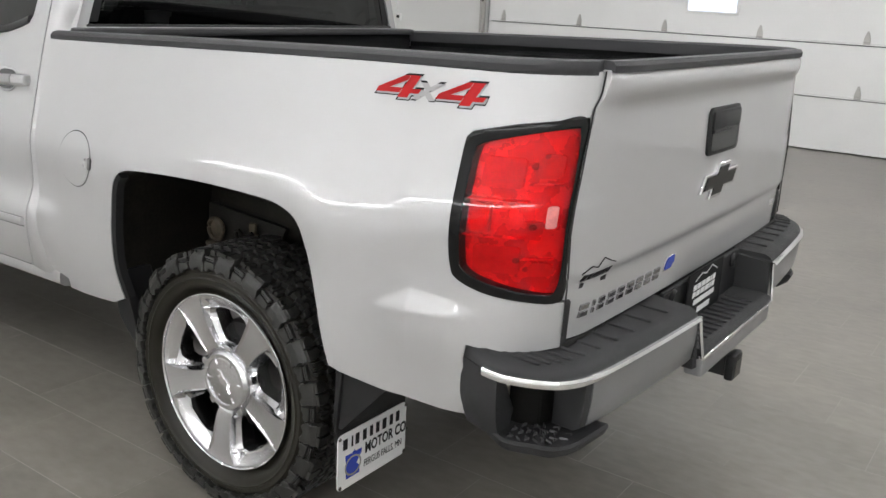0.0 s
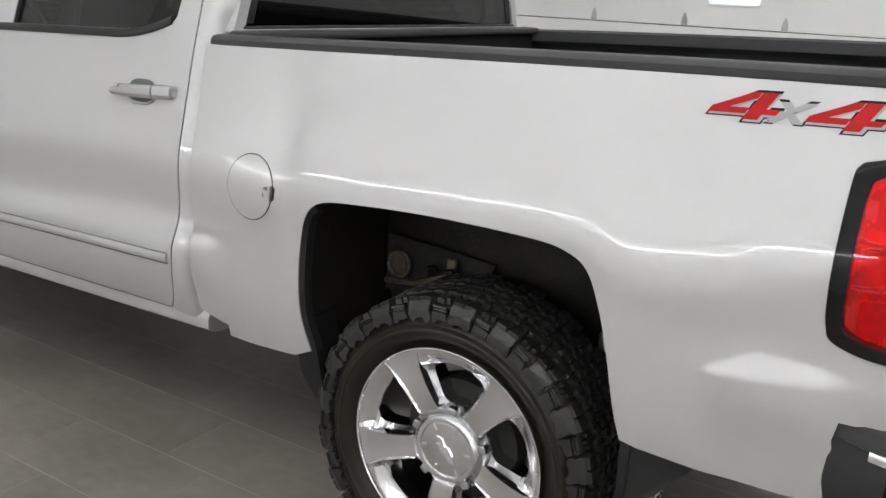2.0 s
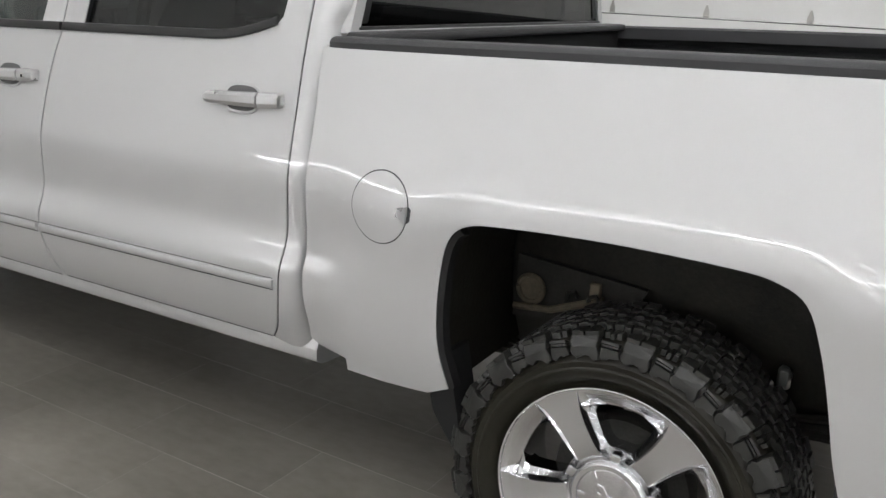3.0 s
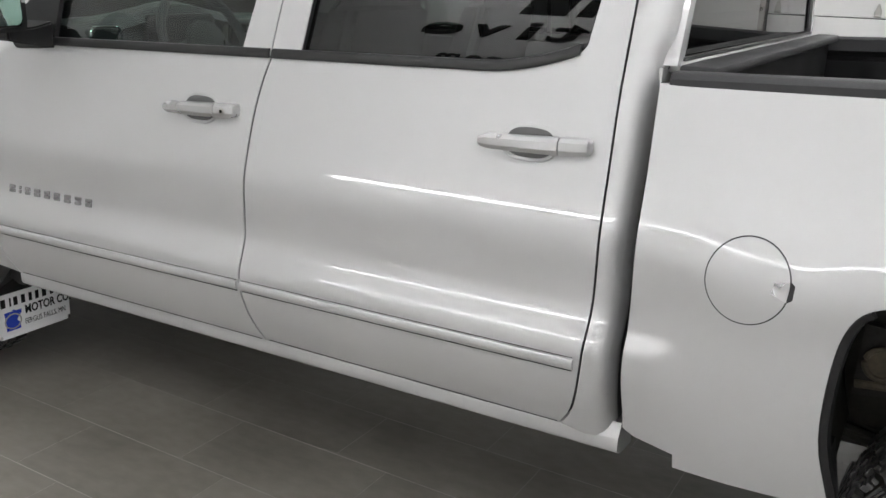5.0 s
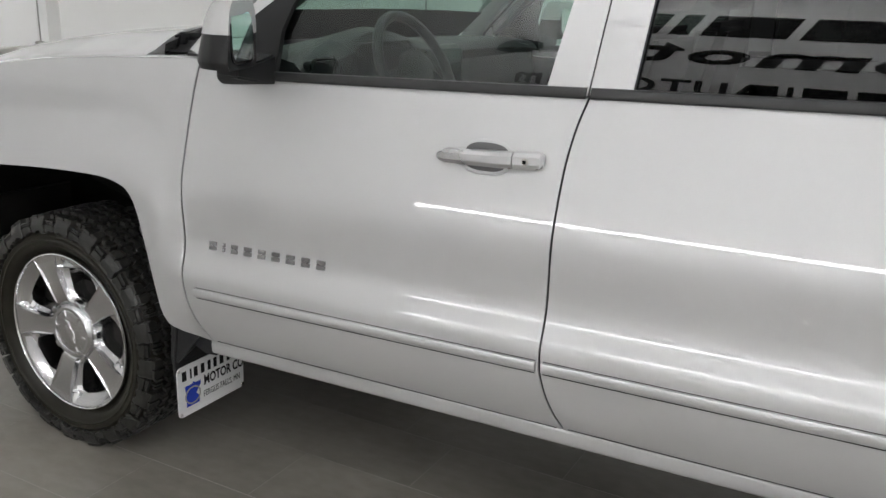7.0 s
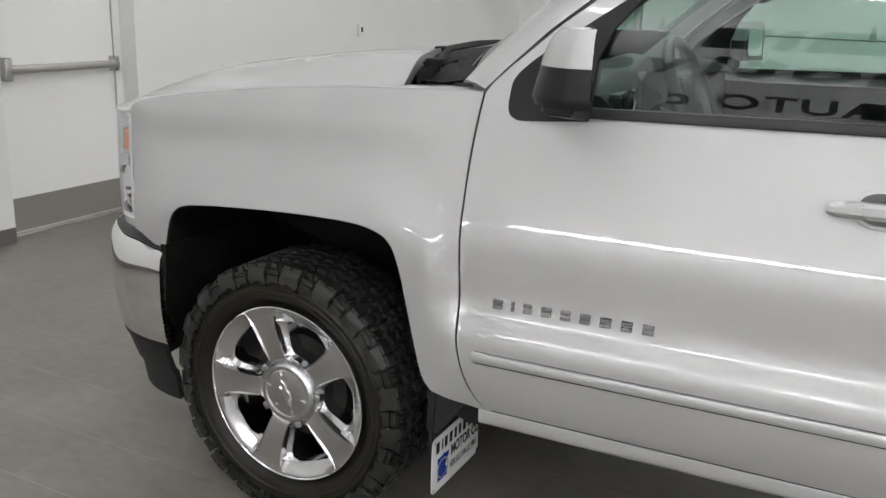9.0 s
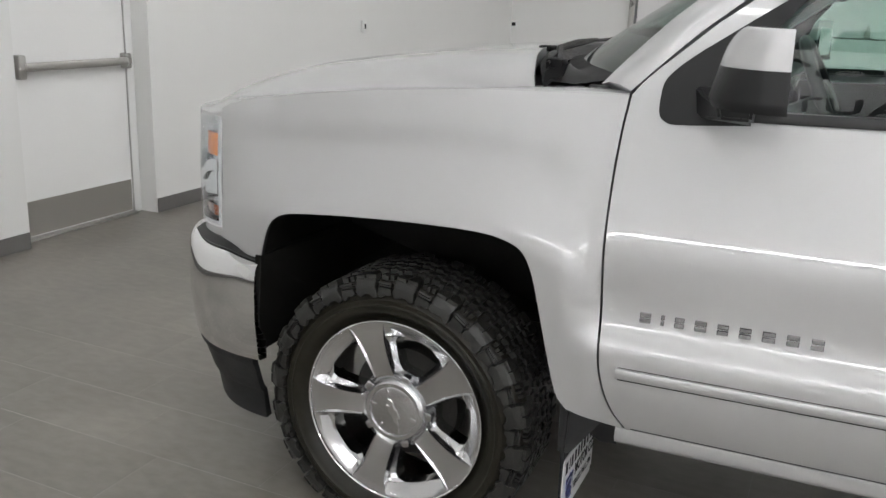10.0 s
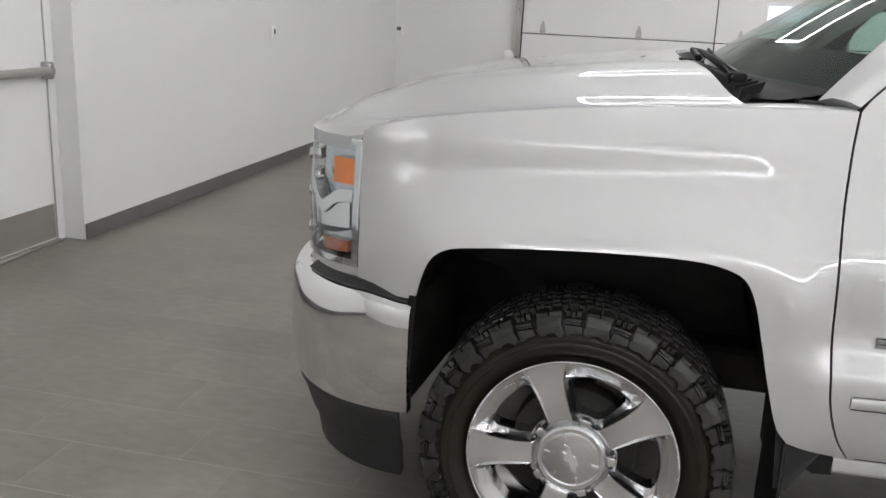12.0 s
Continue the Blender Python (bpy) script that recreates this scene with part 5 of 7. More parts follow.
for i in range(12):
    y = 0.95 + i * 0.042
    part("pad_rib", box(1.09, 1.18, y - 0.006, y + 0.006, 0.639, 0.6465, 0.003, 1), TEXTURED, bumper)
part("middle_face", box(1.150, 1.204, 0.905, 2 * C - 0.905, 0.552, 0.610, 0.008, 2), BUMPER_GREY, bumper)
part("middle_strip", box(1.18, 1.2095, 0.895, 2 * C - 0.895, 0.608, 0.620, 0.004, 2), CHROME, bumper)
sidew = loft([[(1.06, 0.885, 0.755), (1.180, 0.872, 0.745), (1.185, 0.872, 0.585), (1.06, 0.885, 0.58)], [(1.06, 0.900, 0.755), (1.178, 0.886, 0.740), (1.190, 0.893, 0.585), (1.06, 0.905, 0.58)]])
pair("recess_cheek", fix(sidew), TEXTURED, BTWO)
pair("cheek_strip", tube([(1.188, 0.880, 0.738), (1.192, 0.882, 0.70), (1.199, 0.888, 0.65), (1.204, 0.893, 0.616)], 0.0055, 8), CHROME, BTWO)
part("plate_recess", box(1.058, 1.075, 0.89, 2 * C - 0.89, 0.62, 0.772, 0.004, 1), BLACK, bumper)
plate = part("dealer_plate", box(1.086, 1.090, 1.04, 1.345, 0.640, 0.793, 0.002, 1), INK, bumper, "black dealer plate with white bars")
on_plate = lambda u, v, n: Vector((1.0902 + n, u, v))
peak = bmesh.new()
pk = [(1.10, 0.761), (1.15, 0.777), (1.19, 0.768), (1.235, 0.785), (1.29, 0.763)]
for (u0, v0), (u1, v1) in zip(pk, pk[1:]):
    join(peak, prism([(u0, v0), (u1, v1), (u1, v1 + 0.004), (u0, v0 + 0.004)], on_plate, 0.001))
part("peak_outline", peak, DECAL_WHITE, plate)
for o in bars((0.026, 0.028, 0.032, 0.032, 0.010, 0.026), 0.038, 0.007, 0.15):
    part("plate_bar", double_bar([(1.085 + u, 0.713 + v) for u, v in o], on_plate, 0.001, 0.0), DECAL_WHITE, plate)
part("plate_bar", prism([(1.10, 0.687), (1.28, 0.687), (1.283, 0.703), (1.103, 0.703)], on_plate, 0.001), DECAL_WHITE, plate)
part("plate_bar", prism([(1.14, 0.655), (1.25, 0.655), (1.25, 0.673), (1.14, 0.673)], on_plate, 0.001), DECAL_WHITE, plate)
pair("round_socket", lathe([(0.0, 0.012), (0.020, 0.012), (0.026, 0.006), (0.026, 0.0)], 16, lambda a_, c_, o: Vector((1.075 + o, 0.955 + a_, 0.745 + c_))), BLACK, BTWO)
hitch = box(0.95, 1.20, C - 0.033, C + 0.033, 0.457, 0.523, 0.006, 2)
box(1.185, 1.215, C - 0.042, C + 0.042, 0.448, 0.532, 0.010, 2, bm=hitch)
hb = part("hitch_receiver", hitch, BLACK, truck, "black square tow hitch receiver")
# flat black sheet painted for the dark inside of the receiver
part("hitch_hole_shade", box(1.2155, 1.2165, C - 0.028, C + 0.028, 0.457, 0.513), GLOSS_BLACK, hb)
part("hitch_crossbar", tube([(1.0, 0.55, 0.53), (1.0, 2 * C - 0.55, 0.53)], 0.035, 12), BLACK, truck)

# ---- wheels ----
TR, RR = 0.420, 0.274       # nominal tyre and rim radius of the profiles
TYRE_R, RIM_R, HUB_Z = 0.406, 0.2715, 0.400


def wheel_part_at(xc, yc, zc, out):
    """Places a profile point (a, c) of the wheel at its true radius."""
    def at(a, c, o):
        r = math.hypot(a, c)
        true = r * RIM_R / RR if r < RR else RIM_R + (r - RR) * (TYRE_R - RIM_R) / (TR - RR)
        k = true / r if r > 1e-6 else 1.0
        return Vector((xc + a * k, yc + out * o, zc + c * k))
    return at


def tyre_mesh(place):
    prof = [(RR - 0.012, 0.10), (RR + 0.004, 0.104), (RR + 0.018, 0.113), (RR + 0.022, 0.119), (0.315, 0.1295), (0.322, 0.1312), (0.325, 0.1345), (0.329, 0.1345), (0.332, 0.1325), (0.345, 0.1335), (0.352, 0.1280), (0.372, 0.1200), (0.386, 0.112), (0.396, 0.103),
            (0.400, 0.095), (0.402, 0.06), (0.402, 0.0), (0.402, -0.06), (0.403, -0.112), (0.400, -0.124), (0.372, -0.134), (0.325, -0.131), (RR + 0.018, -0.113), (RR - 0.012, -0.10)]
    return lathe(prof, 96, place)


def tread_mesh(place):
    """Shoulder lugs, side biters and interlocking blocks of an all-terrain tyre."""
    blocks = bmesh.new()
    rng = random.Random(7)

    def solid(lo, mid, hi):
        lo, mid, hi = [[blocks.verts.new(v) for v in ring] for ring in (lo, mid, hi)]
        m = len(hi)
        blocks.faces.new(hi)
        for a_, b_ in ((lo, mid), (mid, hi)):
            for i in range(m):
                blocks.faces.new((a_[i], a_[(i + 1) % m], b_[(i + 1) % m], b_[i]))

    def block(poly, r1, soft=0.0016):
        """A tread block with a narrow chamfer round its top."""
        ca, co = sum(p[0] for p in poly) / len(poly), sum(p[1] for p in poly) / len(poly)

        def ring(k, r):
            return [place(r * math.cos((ca + (u - ca) * k) / TR), r * math.sin((ca + (u - ca) * k) / TR), co + (v - co) * k) for u, v in poly]
        solid(ring(1.0, 0.400), ring(0.95, r1 - soft), ring(0.88, r1))

    SH_R, SH_O = [0.408, 0.398, 0.385, 0.370, 0.350], [0.1175, 0.1255, 0.1300, 0.1325, 0.1340]

    def biter(poly, sgn, lift):
        """A raised figure on the shoulder: (arc, depth) with depth 0 at the tread and 1 low on the side."""
        ca, cs = sum(p[0] for p in poly) / len(poly), sum(p[1] for p in poly) / len(poly)

        def ring(k, up):
            out_ = []
            for u, v in poly:
                v = cs + (v - cs) * k
                r, o = float(np.interp(v, (0, 0.22, 0.45, 0.7, 1.0), SH_R)), float(np.interp(v, (0, 0.22, 0.45, 0.7, 1.0), SH_O))
                ang = (ca + (u - ca) * k) / TR
                r, o = r + up * (0.55 if v < 0.3 else 0.15), o + up
                out_.append(place(r * math.cos(ang), r * math.sin(ang), sgn * o))
            return out_
        solid(ring(1.0, -0.012), ring(0.965, lift - 0.0015), ring(0.91, lift))

    N, M = 40, 60
    pitch, fine = 2 * math.pi * TR / N, 2 * math.pi * TR / M
    hook = [(-1.0, 0.95), (-0.35, 1.0), (0.05, 0.25), (0.95, 0.60), (1.0, -0.85), (0.35, -1.0), (-0.05, -0.25), (-0.95, -0.55)]
    # (share of the pitch, depth): a broad side plate, the foot beside it, and between them a slit that opens upwards
    plate = [(0.44, 0.0), (0.96, 0.0), (0.985, 0.22), (0.965, 0.46), (1.01, 0.60), (0.975, 0.80), (0.88, 0.93), (0.74, 0.80), (0.62, 0.84), (0.52, 1.0), (0.415, 0.93), (0.405, 0.74), (0.455, 0.44), (0.425, 0.20)]
    foot = [(0.02, 0.60), (0.02, 0.50), (0.20, 0.47), (0.375, 0.44), (0.395, 0.74), (0.40, 0.90), (0.31, 0.97), (0.20, 0.83), (0.10, 0.86), (-0.015, 0.78)]
    for k in range(N // 2):
        for sgn in (1, -1):
            a, w = (2 * k + (0 if sgn > 0 else 1)) * pitch + rng.uniform(-0.003, 0.003), 2 * pitch
            lean = rng.uniform(-0.010, 0.010)
            biter([(a + (u + lean * v) * w, v * (1 + rng.uniform(-0.04, 0.04))) for u, v in plate], sgn, 0.0062)
            biter([(a + u * w, v) for u, v in foot], sgn, 0.0046)
            # two bars across the notch
            biter([(a + 0.035 * w, 0.24), (a + 0.375 * w, 0.20), (a + 0.385 * w, 0.29), (a + 0.03 * w, 0.33)], sgn, 0.0058)
            biter([(a + 0.045 * w, 0.36), (a + 0.365 * w, 0.32), (a + 0.365 * w, 0.39), (a + 0.04 * w, 0.44)], sgn, 0.0034)
            # the lug above the plate, cut once, and three thin ribs in the notch
            block([(a + 0.45 * w, sgn * 0.090), (a + 0.56 * w, sgn * 0.076), (a + 0.68 * w, sgn * 0.083), (a + 0.66 * w, sgn * 0.104), (a + 0.69 * w, sgn * 0.126), (a + 0.44 * w, sgn * 0.125), (a + 0.41 * w, sgn * 0.106)], TR - 0.0005)
            block([(a + 0.72 * w, sgn * 0.080), (a + 0.93 * w, sgn * 0.090), (a + 0.985 * w, sgn * 0.108), (a + 0.95 * w, sgn * 0.124), (a + 0.72 * w, sgn * 0.126), (a + 0.69 * w, sgn * 0.104)], TR - 0.0015)
            for c0, wd, o1 in ((0.09, 0.038, 0.112), (0.20, 0.030, 0.117), (0.31, 0.040, 0.110)):
                block([(a + (c0 - wd) * w, sgn * (0.082 + 0.03 * abs(c0 - 0.2))), (a + (c0 + wd) * w, sgn * 0.080), (a + (c0 + wd + 0.02) * w, sgn * o1), (a + (c0 - wd + 0.015) * w, sgn * (o1 - 0.003))], TR - 0.004 - rng.uniform(0, 0.003))
    for k in range(M):
        for sgn in (1, -1):
            for o, da, s in ((0.0565, 0.5, 1), (0.0195, 0.05, -1)):
                c0 = (k + da) * fine + rng.uniform(-0.001, 0.001)
                block([(c0 + u * fine * 0.49, sgn * (o + v * s * 0.0185)) for u, v in hook], TR - rng.uniform(0, 0.0008))
    bmesh.ops.recalc_face_normals(blocks, faces=blocks.faces)
    return blocks


def rim_mesh(place, phase):
    barrel = lathe([(RR, 0.113), (RR + 0.003, 0.117), (RR + 0.001, 0.1200), (RR - 0.002, 0.1195), (RR - 0.0035, 0.116), (RR - 0.008, 0.10), (RR - 0.022, 0.05), (RR - 0.03, -0.06), (RR - 0.02, -0.10), (RR - 0.004, -0.105), (RR - 0.002, -0.09)], 80, place)
    return barrel


def spoke_mesh(place, phase):
    """Five broad flat spokes that run out into the rim, with a window between each two."""
    bm = bmesh.new()
    HALF = [(0.098, 0.034), (0.105, 0.031), (0.15, 0.034), (0.19, 0.038), (0.22, 0.043), (0.25, 0.053), (0.2715, 0.062)]
    SLOPE = [(0.098, 0.0), (0.105, 0.010), (0.15, 0.014), (0.20, 0.017), (0.225, 0.019), (0.25, 0.014), (0.268, 0.003), (0.2715, 0.001)]
    rs = [0.080, 0.098, 0.105, 0.112, 0.118, 0.124, 0.132, 0.145, 0.16, 0.175, 0.19, 0.208, 0.220, 0.228, 0.233, 0.238, 0.243, 0.248, 0.254, 0.260, 0.265, 0.2690, 0.2715]
    full = math.pi / 5
    nrm = place(0, 0, 1) - place(0, 0, 0)
    corner = {0.118: 0.40, 0.124: 0.14, 0.132: 0.03, 0.208: 0.02, 0.220: 0.14, 0.228: 0.46}
    rows = []
    for r in rs:
        al = min(full, float(np.interp(r, *zip(*HALF))) / r) if r > 0.0985 else full * 0.96
        be = min(full, al + float(np.interp(r, *zip(*SLOPE))) / r)
        be += (full - be) * corner.get(r, 0.0)
        f = float(np.interp(r, [0.08, 0.098, 0.106, 0.15, 0.25, 0.2715], [0.088, 0.093, 0.100, 0.1055, 0.113, 0.1165]))
        low = f - float(np.interp(r, [0.098, 0.112, 0.20, 0.233, 0.246, 0.258, 0.267, 0.2715], [0.0, 0.026, 0.030, 0.020, 0.012, 0.005, 0.001, 0.001]))
        half = [(0.0, f - 0.0012), (al * 0.5, f - 0.0010), (al * 0.93, f - 0.0002), (al, f - 0.002), ((al * 0.6 + be * 0.4), f * 0.45 + low * 0.55), (be, low), ((be + full) / 2, low - 0.001), (full, low - 0.001)]
        rows.append([(-t, o) for t, o in half[:0:-1]] + half)
    m = len(rows[0])
    for s in range(5):
        th = radians(phase + 72 * s)
        vs = [[bm.verts.new(place(r * math.cos(th + t), r * math.sin(th + t), o)) for t, o in row] for r, row in zip(rs, rows)]
        for i in range(len(rs) - 1):
            for j in range(m - 1):
                win = j in (0, 1, m - 3, m - 2)
                if win and rs[i] >= 0.1179 and rs[i + 1] <= 0.2281:
                    continue
                q = [vs[i][j], vs[i][j + 1], vs[i + 1][j + 1], vs[i + 1][j]]
                fc_ = bm.faces.new(q)
                fc_.material_index = 0 if 4 <= j <= m - 6 or (win and rs[i] > 0.245) else 1
    bmesh.ops.remove_doubles(bm, verts=bm.verts, dist=1e-5)
    bmesh.ops.dissolve_degenerate(bm, edges=bm.edges, dist=1e-5)
    mid = place(0, 0, 0.1)
    edges = [e for e in bm.edges if e.is_boundary and 0.112 < ((e.verts[0].co + e.verts[1].co) / 2 - mid - nrm * ((e.verts[0].co - mid).dot(nrm))).length < 0.2385]
    r_ = bmesh.ops.extrude_edge_only(bm, edges=edges)
    for g_ in r_["geom"]:
        if isinstance(g_, bmesh.types.BMFace):
            g_.material_index = 1
    bmesh.ops.translate(bm, vec=nrm * -0.05, verts=[g_ for g_ in r_["geom"] if isinstance(g_, bmesh.types.BMVert)])
    bmesh.ops.recalc_face_normals(bm, faces=bm.faces)
    bm.normal_update()
    if sum(f.normal.dot(nrm) * f.calc_area() for f in bm.faces) < 0:
        bmesh.ops.reverse_faces(bm, faces=bm.faces)
    return bm


def wheel(xc, yc, out, phase):
    """out: -1 where the outer face looks to the left flank."""
    at = wheel_part_at(xc, yc, HUB_Z, out)
    hub = part("wheel", lathe([(0.0, 0.06), (0.07, 0.06), (0.075, 0.03), (0.165, 0.03), (0.17, 0.02), (0.17, -0.02), (0.06, -0.03), (0.06, -0.10), (0.0, -0.10)], 40, at), CHASSIS, truck, "chrome five-spoke wheel with a chunky all-terrain tyre")
    part("tyre", tyre_mesh(at), SIDEWALL, hub, "black all-terrain tyre with brownish sidewall")
    part("tread", tread_mesh(at), RUBBER, hub, "chunky interlocking tread blocks", smooth=False, kind="stuff")
    part("rim", rim_mesh(at, phase), RIM, hub)
    part("rim_lip", lathe([(RR - 0.0035, 0.1190), (RR - 0.0015, 0.1212), (RR + 0.0015, 0.1206), (RR + 0.0025, 0.1180)], 96, at), CHROME, hub)
    part("spokes", spoke_mesh(at, phase), (RIM_FACE, RIM), hub, "broad flat polished spokes", angle=24)
    part("centre_cap", lathe([(0.0, 0.108), (0.070, 0.108), (0.074, 0.1065), (0.076, 0.111), (0.086, 0.111), (0.090, 0.107), (0.097, 0.098), (0.099, 0.085), (0.099, 0.05), (0.0, 0.05)], 48, at), RIM_FACE, hub)
    for k in range(6):
        a0 = radians(phase + 60 * k + 12)
        part("cap_tick", prism([(0.056, -0.0025), (0.074, -0.0025), (0.074, 0.0025), (0.056, 0.0025)], lambda u, v, n: at(u * math.cos(a0) - v * math.sin(a0), u * math.sin(a0) + v * math.cos(a0), 0.1075 + n), 0.003), CHROME, hub)
    for k in range(5):
        a0 = radians(phase + 36 + 72 * k)
        part("lug_cover", prism([(0.094, -0.014), (0.112, -0.012), (0.115, -0.008), (0.115, 0.008), (0.112, 0.012), (0.094, 0.014)], lambda u, v, n: at(u * math.cos(a0) - v * math.sin(a0), u * math.sin(a0) + v * math.cos(a0), 0.078 + n), 0.022, 0.004, 2), RIM, hub)
    for k in range(5):
        for sd in (-1, 1):
            th = radians(phase + 72 * k)
            rings = []
            for r, half, w, h in ((0.106, 0.0315, 0.004, 0.002), (0.14, 0.0335, 0.006, 0.005), (0.18, 0.037, 0.0065, 0.006), (0.22, 0.0435, 0.006, 0.006), (0.243, 0.050, 0.0045, 0.004), (0.262, 0.058, 0.001, 0.0005)):
                f = float(np.interp(r, [0.08, 0.098, 0.106, 0.15, 0.25, 0.2715], [0.088, 0.093, 0.100, 0.1055, 0.113, 0.1165]))
                row = []
                for du, dn in ((-w, -0.0015), (0.0, h), (w * 0.9, -0.012)):
                    v = sd * (half + du)
                    row.append(at(r * math.cos(th) - v * math.sin(th), r * math.sin(th) + v * math.cos(th), f + dn))
                rings.append(row)
            part("spoke_edge", fix(loft(rings)), RIM, hub, angle=20)
    ph = radians(phase + 70)
    part("cap_emblem", prism(cross(0.074, 0.030, 0.7, 0.36, 0.45), lambda u, v, n: at(u * math.cos(ph) - v * math.sin(ph), u * math.sin(ph) + v * math.cos(ph), 0.1082 + n), 0.003, 0.0008, 1), CHROME, hub)
    return hub


YW = 0.354          # middle plane of the left wheels
wheel(0.0, YW, -1, 51)
wheel(-3.645, YW, -1, 37.5)
wheel(0.0, 2 * C - YW, 1, 10)
wheel(-3.645, 2 * C - YW, 1, 55)

# ---- wheel wells and underbody ----
def liner(arch, depth):
    rings = []
    for d, k in ((0.016, 0.0), (0.05, -0.004), (0.09, 0.010), (0.40, 0.02), (depth, 0.02)):
        row = []
        for x, z in arch:
            xc = sum(p[0] for p in arch) / len(arch)
            row.append((x + (x - xc) * k, side(x, z) + d, z + k * 0.6))
        rings.append(row)
    bm = loft(rings, False, False)
    back = [bm.verts.new((x, 0.21 + depth, z)) for x, z in arch]
    bm.faces.new(back)
    return fix(bm)


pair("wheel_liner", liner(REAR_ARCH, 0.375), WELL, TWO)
pair("wheel_liner", liner(FRONT_ARCH, 0.52), LINER, TWO)


def arch_lip(arch):
    rings = []
    n = len(arch)
    for i, (x, z) in enumerate(arch):
        a_, b_ = arch[max(i - 1, 0)], arch[min(i + 1, n - 1)]
        t = np.array([b_[0] - a_[0], b_[1] - a_[1]])
        t /= np.linalg.norm(t)
        nx, nz = t[1], -t[0]
        y = side(x, z)
        rings.append([(x, y + 0.003, z), (x + nx * 0.003, y + 0.001, z + nz * 0.003), (x + nx * 0.016, y + 0.006, z + nz * 0.016), (x + nx * 0.020, y + 0.03, z + nz * 0.02), (x, y + 0.03, z)])
    return fix(loft(rings))


pair("arch_trim", arch_lip(REAR_ARCH[:16]), BLACK, TWO)
tail = prism([(-0.442, 0.66), (-0.463, 0.548), (-0.452, 0.50), (-0.425, 0.44), (-0.392, 0.385), (-0.372, 0.375), (-0.380, 0.45), (-0.395, 0.56), (-0.415, 0.66)], lambda u, v, n: Vector((u, side(-0.45, 0.56) + 0.012 + n + 0.25 * max(0.0, 0.5 - v), v)), 0.10, 0.004, 1)
pair("arch_flap", tail, BLACK, TWO, "black rubber flap ahead of the rear wheel")
# splash guards with plate
def mudflap(x, name_z0, y0, y1, ztop, top_y0, top_y1):
    zs = name_z0
    out = []
    flap = prism([(y0, zs), (y1, zs), (y1 + 0.002, 0.42), (top_y1, ztop), (top_y0, ztop), (y0 - 0.012, 0.42)], lambda u, v, n: Vector((x + n, u, v)), 0.008, 0.002, 1)
    return flap


for x, x_top in ((0.470, 0.60), (-3.145, 0.56)):
    y0, y1 = 0.225, 0.512
    m = mudflap(x, 0.232, y0, y1, x_top, 0.235, 0.50)
    fl = part("mud_flap", m, BLACK, truck, "black rubber mud flap with a white printed plate")
    pl = part("flap_plate", prism(rounded(y0 - 0.008, y1 + 0.003, 0.226, 0.395, 0.018), lambda u, v, n: Vector((x + 0.0085 + n, u, v)), 0.003, 0.001, 1), DECAL_WHITE, fl, "white plate with black print")
    fx = x + 0.0117

    def onp(u, v, n):
        return Vector((fx + n, y0 + u, 0.236 + v))
    b = bmesh.new()
    u = 0.012
    for w in (0.028, 0.010, 0.024, 0.024, 0.020, 0.022, 0.026, 0.022, 0.024):
        join(b, prism([(u, 0.110), (u + w * 0.66, 0.110), (u + w * 0.66, 0.142), (u, 0.142)], onp, 0.0008))
        u += w + 0.0065
    lettering("MOTOR CO.", 0.046, lambda u, v, n: onp(0.104 + u, 0.066 + v, n), 0.0008, bm=b, squeeze=0.74, bold=0.0012)
    lettering("FERGUS FALLS, MN", 0.030, lambda u, v, n: onp(0.100 + u, 0.026 + v, n), 0.0008, bm=b, squeeze=0.68)
    part("print", b, INK, fl)
    blue = prism([(0.026, 0.018), (0.082, 0.018), (0.082, 0.040), (0.070, 0.052), (0.078, 0.066), (0.090, 0.078), (0.090, 0.090), (0.066, 0.090), (0.060, 0.096), (0.052, 0.090), (0.022, 0.090), (0.026, 0.055)], onp, 0.0007)
    part("blue_mark", blue, BLUE, fl, "blue state-shaped mark")
    ring = bmesh.new()
    for k in range(20):
        a0, a1 = 2 * math.pi * k / 20, 2 * math.pi * (k + 1) / 20
        pts = [(0.054 + r * math.cos(a_) * 1.15, 0.052 + r * math.sin(a_)) for r, a_ in ((0.030, a0), (0.030, a1), (0.025, a1), (0.025, a0))]
        join(ring, prism(pts, lambda u, v, n: onp(u, v, n + 0.0008), 0.0005))
    part("mark_ring", ring, DECAL_GREY, fl)
    for (u, v) in ((0.0, 0.148), (0.285, 0.148), (0.003, 0.0), (0.283, 0.0)):
        part("screw", lathe([(0.0, 0.002), (0.005, 0.0015), (0.006, 0.0)], 10, lambda a_, c_, o, u=u, v=v: onp(u + a_, v + c_, o)), STEEL, fl)
    # bracket to the body
    br = loft([[(x - 0.01, 0.22, 0.42), (x + 0.02, 0.22, 0.42), (x + 0.02, 0.50, 0.42), (x - 0.01, 0.50, 0.42)],
               [(x - 0.02, 0.24, x_top + 0.01), (x + (0.15 if x > 0 else 0.10), 0.25, x_top - 0.03), (x + 0.05, 0.46, x_top - 0.02), (x - 0.02, 0.46, x_top + 0.01)]])
    part("flap_bracket", fix(br), BLACK, fl)
# frame rails, axles, springs
for y in (0.72, 2 * C - 0.72):
    part("frame_rail", box(-4.2, 1.02, y - 0.04, y + 0.04, 0.47, 0.62, 0.01, 1), CHASSIS, truck)
part("rear_axle", tube([(0, 0.45, 0.41), (0, 0.95, 0.41), (0, 1.1, 0.41), (0, 1.3, 0.41), (0, 1.45, 0.41), (0, 1.95, 0.41)], [0.05, 0.05, 0.15, 0.15, 0.05, 0.05], 16), CHASSIS, truck)
